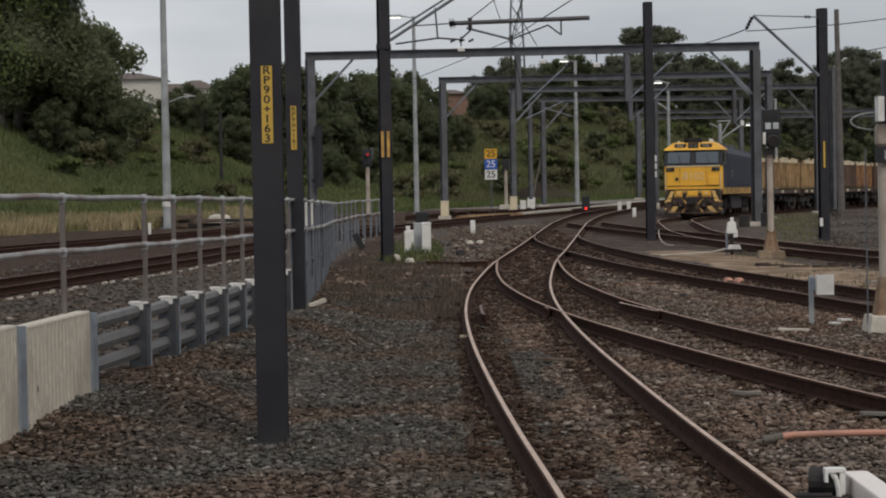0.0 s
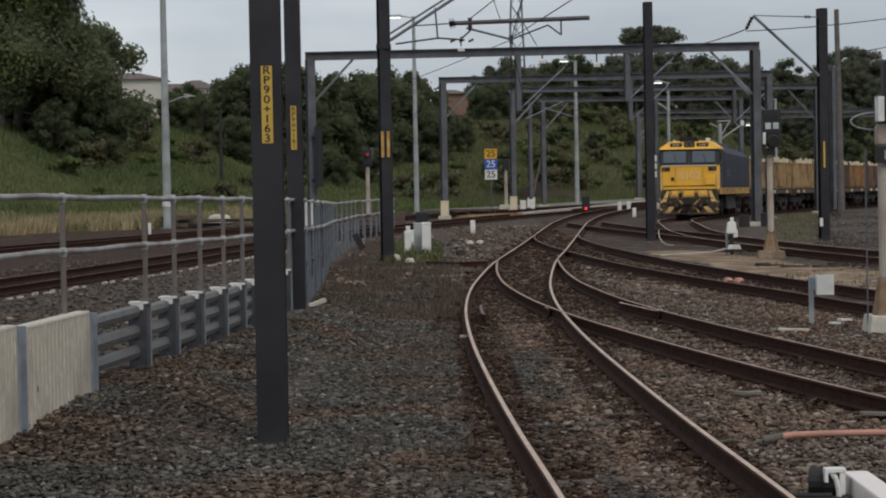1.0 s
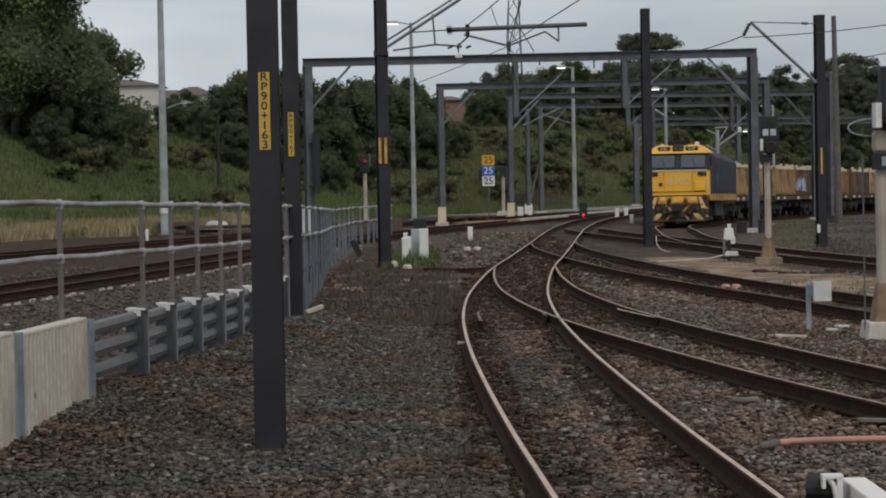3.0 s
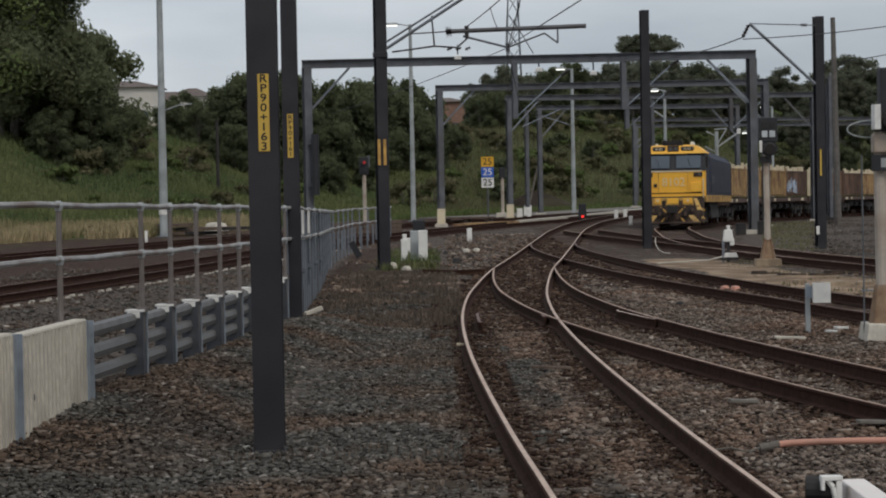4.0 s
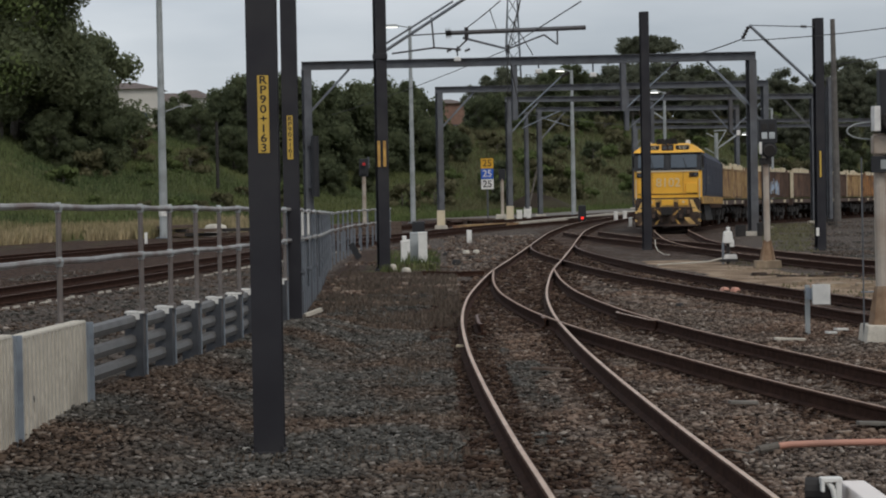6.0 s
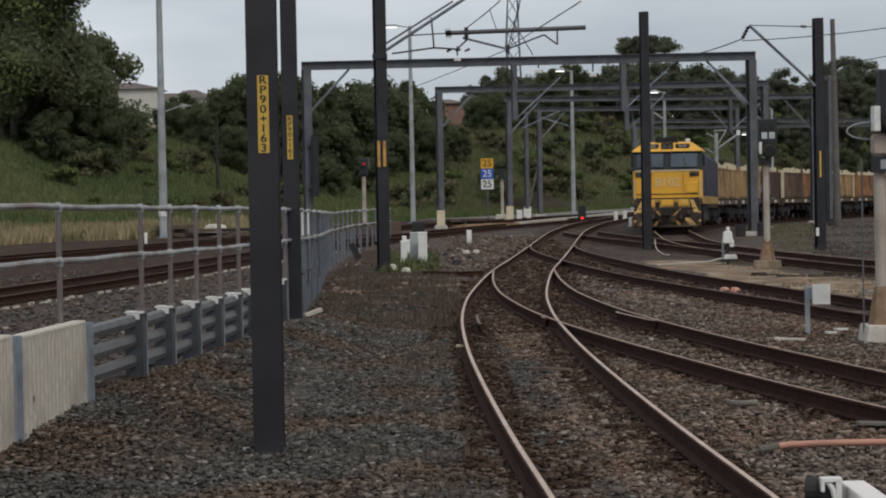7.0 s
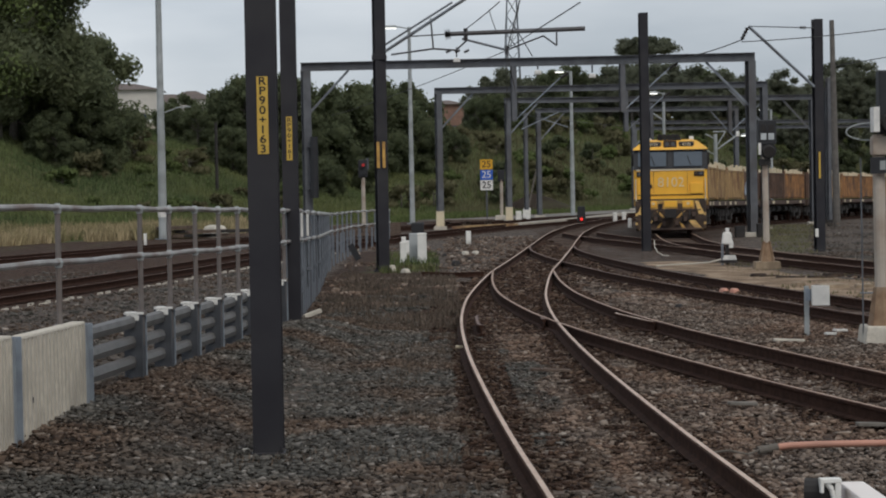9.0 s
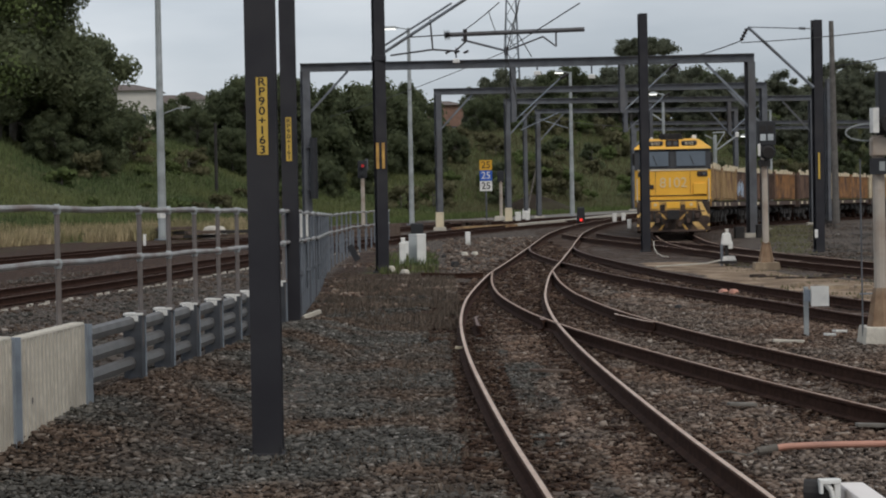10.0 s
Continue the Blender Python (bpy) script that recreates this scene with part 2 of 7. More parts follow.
M_GLASS = material("cab_glass", (0.06, 0.075, 0.09), (0.075, 0.092, 0.11), 1.0, 0.08, 0.0, spec=0.9)
M_SILVER = material("silver_paint", (0.80, 0.60, 0.30), (0.72, 0.53, 0.26), 4.0, 0.5)
M_PLATE = material("yellow_plate", (0.62, 0.40, 0.06), (0.55, 0.35, 0.06), 6.0, 0.6)
M_SIGNYEL = material("sign_amber", (0.80, 0.42, 0.02), None, 5.0, 0.6)
M_SIGNBLUE = material("sign_blue", (0.03, 0.12, 0.55), None, 5.0, 0.6)
M_INK = material("black_ink", (0.02, 0.018, 0.015), None, 5.0, 0.7)
M_RED = material("red_signal_light", (0.8, 0.02, 0.01), None, 5.0, 0.4, emit=(1.0, 0.04, 0.03), strength=0.9)
M_REDDIM = material("red_signal_glow", (0.3, 0.02, 0.02), None, 5.0, 0.4, emit=(1.0, 0.04, 0.04), strength=0.14)
M_CLEAR = material("signal_lens", (0.55, 0.58, 0.58), None, 5.0, 0.2)
M_LAMPON = material("lit_lamp", (0.9, 0.9, 0.85), None, 5.0, 0.4, emit=(1.0, 0.97, 0.88), strength=1.6)
M_HOSE = material("salmon_conduit", (0.56, 0.27, 0.19), (0.48, 0.22, 0.15), 5.0, 0.6, c3=(0.4, 0.2, 0.14), big=2.0)
M_RUSTBOX = material("rust_stained_container", (0.40, 0.20, 0.075), (0.22, 0.115, 0.055), 2.6, 0.85, c3=(0.13, 0.075, 0.05), big=0.9, island=0.22)
M_TANBOX = material("tan_container", (0.45, 0.30, 0.135), (0.31, 0.195, 0.095), 2.6, 0.85, c3=(0.19, 0.105, 0.06), big=0.9, island=0.22)
M_BROWNBOX = material("dark_brown_container", (0.085, 0.05, 0.035), (0.13, 0.075, 0.05), 1.6, 0.8, c3=(0.2, 0.12, 0.08), big=0.6, island=0.25)
M_PALEBOX = material("pale_worn_edge", (0.70, 0.60, 0.42), (0.58, 0.48, 0.32), 2.0, 0.8)
M_GRAFFITI = material("faded_blue_white_paint", (0.45, 0.55, 0.66), (0.28, 0.36, 0.5), 2.5, 0.7)
M_PALEGREY = material("faded_pale_paint", (0.55, 0.53, 0.50), (0.42, 0.41, 0.40), 2.5, 0.7)
M_WAGON = material("brown_wagon_frame", (0.07, 0.045, 0.035), (0.10, 0.065, 0.05), 2.0, 0.85)
M_LEAF = material("dark_foliage", (0.125, 0.145, 0.08), (0.175, 0.195, 0.105), 0.35, 0.8, island=0.3, thin=0.7, spec=0.2)
M_LEAFTALL = material("deep_green_foliage", (0.16, 0.182, 0.105), (0.225, 0.245, 0.135), 0.4, 0.8, island=0.35, spec=0.2, thin=0.65)
M_LEAFBRIGHT = material("fresh_foliage", (0.10, 0.13, 0.045), (0.15, 0.18, 0.065), 0.4, 0.8, island=0.25, thin=0.4, spec=0.2)
M_LEAFOLIVE = material("olive_scrub", (0.125, 0.12, 0.062), (0.17, 0.155, 0.085), 0.25, 0.85, island=0.2, thin=0.45, spec=0.15)
# paled grey-green: the haze over the far ridge is put into this colour
M_LEAFGUM = material("hazy_grey_green_foliage", (0.145, 0.157, 0.108), (0.19, 0.197, 0.135), 0.3, 0.85, island=0.22, thin=0.65, spec=0.2)
M_BARK = material("grey_bark", (0.10, 0.085, 0.07), (0.17, 0.15, 0.125), 5.0, 0.9, bump=0.4)
M_GRASS = material("green_grass", (0.088, 0.112, 0.040), (0.135, 0.142, 0.058), 0.15, 0.85, c3=(0.062, 0.088, 0.036), big=0.07, island=0.45, spec=0.15)
M_STRAW = material("dry_straw_grass", (0.40, 0.315, 0.19), (0.25, 0.21, 0.11), 0.3, 0.9, c3=(0.15, 0.14, 0.065), big=0.35, island=0.4, spec=0.15)
M_DRYGRASS = material("olive_dry_grass", (0.17, 0.15, 0.085), (0.115, 0.115, 0.055), 0.4, 0.9, island=0.4, spec=0.15)
M_WEED = material("dry_weed", (0.125, 0.092, 0.068), (0.085, 0.066, 0.048), 0.6, 0.9, island=0.5)
M_ROAD = material("pale_gravel_road", (0.17, 0.155, 0.135), (0.23, 0.21, 0.185), 6.0, 0.95, bump=0.4, c3=(0.14, 0.125, 0.10), big=0.3, spec=0.15)
M_SOIL = material("dark_brown_soil", (0.03, 0.023, 0.018), (0.05, 0.038, 0.029), 1.5, 0.95, bump=0.5, c3=(0.055, 0.05, 0.03), big=0.5, spec=0.1)
M_BRICK = material("brown_brickwork", (0.26, 0.15, 0.11), (0.20, 0.115, 0.085), 3.0, 0.9)
M_RENDER = material("cream_render", (0.60, 0.56, 0.50), (0.54, 0.50, 0.45), 0.8, 0.85)
M_TILE = material("grey_brown_roof_tiles", (0.16, 0.12, 0.10), (0.11, 0.09, 0.08), 2.0, 0.85)
M_WIRE = material("copper_wire", (0.05, 0.048, 0.046), None, 5.0, 0.6)
M_PORCELAIN = material("brown_insulator", (0.03, 0.022, 0.02), None, 5.0, 0.3)
M_TIMBER = material("grey_timber_pole", (0.10, 0.09, 0.08), (0.15, 0.135, 0.12), 4.0, 0.9)


# ---- mesh helpers ----
class Shape:
    """Collects faces of one part; each face may name a material slot."""

    def __init__(self):
        self.v, self.f, self.m = [], [], []

    def add(self, verts, faces, slot=0):
        o = len(self.v)
        self.v += [tuple(p) for p in verts]
        self.f += [tuple(i + o for i in q) for q in faces]
        self.m += [slot] * len(faces)

    def box(self, x0, x1, y0, y1, z0, z1, slot=0, m=None, top=None):
        """A box; top: (dx, dy) by which each side draws in at its top."""
        dx, dy = top or (0, 0)
        p = [(x0, y0, z0), (x1, y0, z0), (x1, y1, z0), (x0, y1, z0),
             (x0 + dx, y0 + dy, z1), (x1 - dx, y0 + dy, z1), (x1 - dx, y1 - dy, z1), (x0 + dx, y1 - dy, z1)]
        if m is not None:
            p = [m @ Vector(q) for q in p]
        self.add(p, [(3, 2, 1, 0), (4, 5, 6, 7), (0, 1, 5, 4), (1, 2, 6, 5), (2, 3, 7, 6), (3, 0, 4, 7)], slot)

    def rod(self, a, b, r0, r1=None, n=8, slot=0, caps=True):
        a, b = Vector(a), Vector(b)
        r1 = r0 if r1 is None else r1
        d = (b - a).normalized()
        u = d.orthogonal().normalized()
        w = d.cross(u)
        pts = []
        for c, r in ((a, r0), (b, r1)):
            for i in range(n):
                g = 2 * math.pi * i / n
                pts.append(c + r * (math.cos(g) * u + math.sin(g) * w))
        fs = [(i, (i + 1) % n, n + (i + 1) % n, n + i) for i in range(n)]
        if caps:
            fs += [tuple(range(n - 1, -1, -1)), tuple(range(n, 2 * n))]
        self.add(pts, fs, slot)

    def tube(self, pts, r, n=6, slot=0):
        for a, b in zip(pts[:-1], pts[1:]):
            self.rod(a, b, r, r, n, slot)

    def sweep(self, profile, path, slots=None, close=True):
        """profile of (across, up) carried along path of (x, y, z)."""
        n, k = len(path), len(profile)
        vs = []
        for i, p in enumerate(path):
            a, b = Vector(path[max(i - 1, 0)]), Vector(path[min(i + 1, n - 1)])
            d = (b - a).normalized()
            right = Vector((d.y, -d.x, 0)).normalized()
            vs += [Vector(p) + right * q[0] + Vector((0, 0, q[1])) for q in profile]
        o = len(self.v)
        self.v += [tuple(q) for q in vs]
        for i in range(n - 1):
            for j in range(k):
                j2 = (j + 1) % k
                self.f.append((o + i * k + j, o + i * k + j2, o + (i + 1) * k + j2, o + (i + 1) * k + j))
                self.m.append(slots[j] if slots else 0)
        for i in (0, n - 1):
            self.f.append(tuple(o + i * k + j for j in range(k)))
            self.m.append(0)

    def hsec(self, a, b, depth, width, web=0.014, flange=0.02, turn=0.0, slot=0):
        """A rolled H section from a to b; turn: degrees about its own axis."""
        a, b = Vector(a), Vector(b)
        d = (b - a).normalized()
        ref = Vector((0, 1, 0)) if abs(d.z) > 0.7 else Vector((0, 0, 1))
        u = (ref - ref.dot(d) * d).normalized()
        w = d.cross(u)
        c, s = math.cos(radians(turn)), math.sin(radians(turn))
        u, w = u * c + w * s, w * c - u * s
        h, f, g = depth / 2, width / 2, web / 2
        prof = [(-f, -h), (f, -h), (f, -h + flange), (g, -h + flange), (g, h - flange), (f, h - flange), (f, h), (-f, h), (-f, h - flange), (-g, h - flange), (-g, -h + flange), (-f, -h + flange)]
        n = len(prof)
        vs = [e + w * x + u * y for e in (a, b) for x, y in prof]
        fs = [(i, (i + 1) % n, n + (i + 1) % n, n + i) for i in range(n)] + [tuple(range(n - 1, -1, -1)), tuple(range(n, 2 * n))]
        self.add(vs, fs, slot)

    def mesh(self, name, mats, bevel=0.0, smooth=False):
        me = bpy.data.meshes.new(name)
        me.from_pydata(self.v, [], self.f)
        for mt in mats:
            me.materials.append(mt)
        if len(mats) > 1:
            me.polygons.foreach_set("material_index", self.m)
        bm = bmesh.new()
        bm.from_mesh(me)
        if bevel:
            bmesh.ops.remove_doubles(bm, verts=bm.verts, dist=0.0002)
            ed = [e for e in bm.edges if len(e.link_faces) == 2 and e.calc_face_angle(0) > 0.5]
            bmesh.ops.bevel(bm, geom=ed, offset=bevel, segments=2, affect="EDGES", profile=0.6, clamp_overlap=True)
        bmesh.ops.recalc_face_normals(bm, faces=bm.faces)
        bm.to_mesh(me)
        bm.free()
        if smooth:
            me.polygons.foreach_set("use_smooth", [True] * len(me.polygons))
        return me


def part(name, shape, mats, parent=None, label="", bevel=0.0, smooth=False):
    """One mesh object, under a thing or a part where parent is given."""
    mats = mats if isinstance(mats, (list, tuple)) else [mats]
    ob = new(name, shape.mesh(name, mats, bevel, smooth))
    if parent is not None:
        ob.parent = parent
    if label:
        ob["label"] = label
    return ob


def thing(name, label, category, m=None, group="", kind=""):
    ob = new(name)
    ob.empty_display_size = 0.2
    if m is not None:
        ob.matrix_basis = m
    return tagged(ob, label, category, group, kind)


def boxed(x0, x1, y0, y1, z0, z1, top=None):
    s = Shape()
    s.box(x0, x1, y0, y1, z0, z1, top=top)
    return s


def rodded(a, b, r0, r1=None, n=10):
    s = Shape()
    s.rod(a, b, r0, r1, n)
    return s


def slab(pts, x0, x1, slot=0):
    """A side outline of (y, z) carried from x0 to x1."""
    s = Shape()
    n = len(pts)
    s.add([(x0, y, z) for y, z in pts] + [(x1, y, z) for y, z in pts], [tuple(range(n)), tuple(range(2 * n - 1, n - 1, -1))] + [(i, n + i, n + (i + 1) % n, (i + 1) % n) for i in range(n)], slot)
    return s


def spline(points, step):
    """Points every step metres along a smooth curve through the given ones."""
    p = [Vector((*q, 0.0)) if len(q) == 2 else Vector(q) for q in points]
    p = [2 * p[0] - p[1]] + p + [2 * p[-1] - p[-2]]
    fine = []
    for i in range(1, len(p) - 2):
        a, b, c, d = p[i - 1:i + 3]
        t1, t2, t3 = (b - a).length ** 0.5, (c - b).length ** 0.5, (d - c).length ** 0.5
        m1 = (c - b) + t2 * ((b - a) / t1 - (c - a) / (t1 + t2))
        m2 = (c - b) + t2 * ((d - c) / t3 - (d - b) / (t2 + t3))
        for k in range(40):
            u = k / 40
            fine.append((2 * u**3 - 3 * u**2 + 1) * b + (u**3 - 2 * u**2 + u) * m1 + (3 * u**2 - 2 * u**3) * c + (u**3 - u**2) * m2)
    fine.append(p[-2])
    out, acc = [fine[0]], 0.0
    for a, b in zip(fine[:-1], fine[1:]):
        L = (b - a).length
        while acc + L >= step:
            f = (step - acc) / L
            a = a + (b - a) * f
            out.append(a)
            L, acc = (b - a).length, 0.0
        acc += L
    return out


def offset_path(path, d):
    """The path moved d metres to the right of its run."""
    out = []
    for i, p in enumerate(path):
        t = (path[min(i + 1, len(path) - 1)] - path[max(i - 1, 0)]).normalized()
        out.append(p + Vector((t.y, -t.x, 0)) * d)
    return out


def lettering(name, text, size, mat, parent, m, upright=False):
    """Flat letters in the built-in font, a hair thick."""
    cu = bpy.data.curves.new(name, "FONT")
    cu.body, cu.size, cu.align_x, cu.align_y, cu.extrude = text, size, "CENTER", "CENTER", 0.001
    cu.offset = 0.0014 if size < 0.3 else 0.004
    if upright:
        cu.space_line = 0.86
    tmp = bpy.data.objects.new(name, cu)
    scene.collection.objects.link(tmp)
    me = bpy.data.meshes.new_from_object(tmp.evaluated_get(bpy.context.evaluated_depsgraph_get()))
    bpy.data.objects.remove(tmp)
    bpy.data.curves.remove(cu)
    me.materials.clear()
    me.materials.append(mat)
    ob = new(name, me)
    ob.parent, ob.matrix_basis = parent, m
    return ob


# ---- track lines (x, y of the centre line, metres) ----
TRACK_A = [(1.78, 6.0), (1.52, 14.9), (1.35, 19.4), (1.19, 25.1), (1.11, 29.5), (1.09, 34.7), (1.14, 38.4), (1.29, 43.2), (1.60, 49.0), (2.06, 56.0), (2.70, 63.5), (3.65, 75.0), (4.70, 88.0), (5.75, 100.0), (8.2, 120.0), (12.6, 143.0)]
TRACK_B = [(2.12, 57.0), (1.95, 50.5), (1.93, 46.5), (1.99, 43.6), (2.33, 37.9), (2.84, 33.3), (3.32, 30.0), (3.73, 27.5), (4.27, 24.4), (5.2, 20.0), (6.8, 14.0)]
TRACK_C = [(4.0, 79.5), (3.78, 74.0), (3.85, 69.0), (4.15, 63.0), (4.92, 53.2), (5.62, 47.6), (6.25, 43.4), (6.8, 40.2), (7.45, 35.8), (8.7, 30.0), (11.0, 22.0)]
TRACK_D = [(60.0, 222.0), (44.5, 200.0), (32.7, 177.0), (23.9, 153.8), (16.8, 134.0), (13.15, 118.0), (10.85, 105.0), (9.58, 91.0), (8.95, 81.0), (8.95, 73.0), (9.55, 65.0), (10.75, 56.5), (12.3, 47.0), (15.0, 36.0), (20.0, 22.0)]
TRACK_E = [(6.15, 98.0), (6.6, 91.0), (7.5, 82.5), (8.6, 74.5), (9.6, 66.0), (10.4, 59.5)]
TRACK_L1 = [(-17.8, 5.0), (-12.9, 30.0), (-8.6, 55.0), (-5.5, 77.0), (-1.3, 99.0), (5.0, 123.0), (13.5, 147.0), (26.0, 172.0), (44.0, 198.0)]
TRACK_L2 = [(-31.0, 5.0), (-25.2, 30.0), (-18.9, 58.0), (-14.7, 75.0), (-11.6, 87.0), (-8.2, 99.0), (-0.2, 124.0), (9.6, 149.0), (22.0, 175.0), (40.0, 201.0)]
RAIL_TOP, GAUGE = 0.18, 1.505


# ---- ground: one sheet, flat in the yard, rising to the hillside behind ----
def lerp_table(u, table):
    if u <= table[0][0]:
        return table[0][1]
    for (a, p), (b, q) in zip(table[:-1], table[1:]):
        if u <= b:
            return p + (q - p) * (u - a) / (b - a)
    return table[-1][1]


HILL_FOOT = [(-0.40, 92.0), (-0.20, 104.0), (-0.10, 116.0), (-0.05, 140.0), (0.0, 168.0), (0.03, 182.0), (0.10, 205.0), (0.16, 232.0), (0.25, 245.0)]
HILL_HIGH = [(-0.40, 12.0), (-0.195, 11.0), (-0.165, 7.6), (-0.13, 7.4), (-0.09, 5.6), (-0.03, 5.0), (0.0, 7.0), (0.03, 9.0), (0.12, 9.5), (0.25, 10.0)]


def hill_past(x, y):
    return y - lerp_table(x / max(y, 20.0), HILL_FOOT)


def ground_z(x, y):
    b = hill_past(x, y)
    if b <= 0:
        return 0.0
    s = min(b / 78.0, 1.0)
    return lerp_table(x / max(y, 20.0), HILL_HIGH) * s * s * (3 - 2 * s) + max(b - 78, 0) * 0.012 + 0.35 * min(b / 20, 1) * noise.noise((x * 0.09, y * 0.09, 0))


TRACK_PTS = np.array([(p.x, p.y) for t in (TRACK_A, TRACK_B, TRACK_C, TRACK_D, TRACK_E, TRACK_L1, TRACK_L2) for p in spline(t, 1.0)])


FENCE_LINE = [(10.0, -4.65), (19.0, -3.76), (30.0, -2.70), (38.0, -2.40), (50.0, -2.60), (66.0, -3.14), (80.0, -3.0), (95.0, -1.9)]


def smooth01(v):
    v = min(max(v, 0.0), 1.0)
    return v * v * (3 - 2 * v)


FALL_LINE = [(90.0, 6.4), (105.0, 8.4), (118.0, 10.7), (134.0, 14.2), (154.0, 21.0), (177.0, 29.6), (222.0, 56.0)]


def yard_fall(x, y):
    """How far the yard under the freight line lies lower as it runs away, about one in a hundred."""
    if y <= 88:
        return 0.0
    return lerp_table(y, [(88, 0.0), (91.5, 0.015), (98, 0.055), (105, 0.115), (112, 0.195), (118, 0.275), (150, 0.58), (200, 1.05)]) * smooth01((x - lerp_table(y, FALL_LINE)) / 1.6) * smooth01((262.0 - y) / 60.0)


def berm(x, y):
    """Ballast heaped against the barrier fence."""
    if not 9 < y < 70:
        return 0.0
    d = abs(x - lerp_table(y, FENCE_LINE) - 0.1)
    return 0.30 * smooth01((1.5 - d) / 1.3) * smooth01((43 - y) / 12) * smooth01((y - 15.5) / 6)


def dirt_at(x, y):
    """The bare dirt strip between two sidings."""
    if not 41 < y < 68:
        return 0.0
    a, b = lerp_table(-y, [(-70, 5.4), (-53, 6.3), (-40, 8.6)]), lerp_table(-y, [(-70, 8.0), (-56, 9.4), (-40, 13.0)])
    return smooth01((x - a) / 0.6) * smooth01((b - x) / 1.2) * smooth01((y - 41) / 3) * smooth01((68 - y) / 3)


def build_ground():
    far = [90, 110, 140, 190, 260, 380, 600, 1000, 1800, 3000]
    xs = [-v for v in far[::-1]] + list(np.arange(-80, -14, 2.0)) + list(np.arange(-14, 22, 0.75)) + list(np.arange(22, 84, 2.0)) + far
    ys = [-3000, -1000, -300, -100, -40, -15, 0, 6] + list(np.arange(10, 80, 0.75)) + list(np.arange(80, 330, 2.0)) + [340, 360, 400, 480, 600, 800, 1200, 2000, 3500]
    vs, cover = [], []
    for y in ys:
        for x in xs:
            z = ground_z(x, y)
            grass = smooth01((hill_past(x, y) + 6) / 8)
            near = 9.0
            if z == 0 and -40 < x < 60 and 0 < y < 240:
                near = float(np.min(np.hypot(TRACK_PTS[:, 0] - x, TRACK_PTS[:, 1] - y)))
                z += 0.05 * noise.noise((x * 0.35, y * 0.35, 3.0)) * smooth01((near - 1.4) / 1.5) - 0.02 + berm(x, y)
            rust = smooth01((1.9 - near) / 1.0) * 0.8
            if x < -4.5 and near < 3.6:
                rust = max(rust, 0.95 * smooth01(((3.5 if x < lerp_table(y, [(q, p) for p, q in TRACK_L1]) else 1.7) - near) / 0.8))
            if -3.2 < x < 0.3 and 36 < y < 84:
                rust = max(rust, 0.62 * smooth01((0.3 - x) / 0.8) * smooth01((y - 36) / 6))
            if y > 30 and x < lerp_table(y, [(q, p) for p, q in TRACK_L2]) + 1.0:
                rust = max(rust, 0.9 * (1 - grass))
            if 20 < y < 110 and x < lerp_table(y, [(q, p) for p, q in TRACK_L1]) + 1.2:
                rust = max(rust, 0.78 * (1 - grass))
            dirt = dirt_at(x, y)
            if dirt > 0:
                grass = max(grass, 0.62 * dirt * smooth01((x - 8.3) / 1.5))
            if -2.6 < x < 0.6 and 56 < y < 84:
                grass = max(grass, 0.5 * smooth01((x + 2.6) / 0.8) * smooth01((0.4 - x) / 0.8) * smooth01((y - 58) / 4))
            u = x / max(y, 20.0)
            if 68 < y < 130 and 0.138 < u < 0.176:
                grass = max(grass, 0.44 * smooth01((u - 0.138) / 0.008) * smooth01((0.172 - u) / 0.008) * smooth01((y - 68) / 5))
            if 58 < y < 125 and x > 4.5 and u < 0.145:
                rust = max(rust, 0.5 * smooth01((0.145 - u) / 0.01) * smooth01((y - 58) / 8) * (1 - dirt))
            if x < -4 and near > 2.5 and y > 88:
                grass = max(grass, 0.36)
            vs.append((x, y, z - yard_fall(x, y)))
            cover.append((grass, rust, dirt, 1.0))
    nx = len(xs)
    fs = [(j * nx + i, j * nx + i + 1, (j + 1) * nx + i + 1, (j + 1) * nx + i) for j in range(len(ys) - 1) for i in range(nx - 1)]
    me = bpy.data.meshes.new("ground")
    me.from_pydata(vs, [], fs)
    at = me.color_attributes.new("cover", "FLOAT_COLOR", "POINT")
    at.data.foreach_set("color", np.array(cover, dtype=np.float32).ravel())
    me.materials.append(M_GROUND)
    me.polygons.foreach_set("use_smooth", [True] * len(me.polygons))
    return tagged(new("ground", me), "grey-brown ballast yard rising to a grassy hillside", "ground", kind="structure")


build_ground()


# ---- tracks: rails with foot, web and head on timber sleepers ----
RAIL_PROFILE = [(-0.07, -0.17), (0.07, -0.17), (0.07, -0.155), (0.012, -0.135), (0.012, -0.045), (0.036, -0.032), (0.036, -0.008), (0.021, 0.0), (-0.021, 0.0), (-0.036, -0.008), (-0.036, -0.032), (-0.012, -0.045), (-0.012, -0.135), (-0.07, -0.155)]
RAIL_SLOTS = [0, 0, 0, 0, 0, 0, 0, 1, 0, 0, 0, 0, 0, 0]


def sleeper_mesh():
    s = Shape()
    s.box(-1.22, 1.22, -0.12, 0.12, -0.12, 0.0, top=(0.01, 0.012))
    for x in (-GAUGE / 2, GAUGE / 2):
        s.box(x - 0.12, x + 0.12, -0.08, 0.08, 0.0, 0.014, 1)
    return s.mesh("sleeper", [M_SLEEPER, M_RAIL])


SLEEPER = sleeper_mesh()


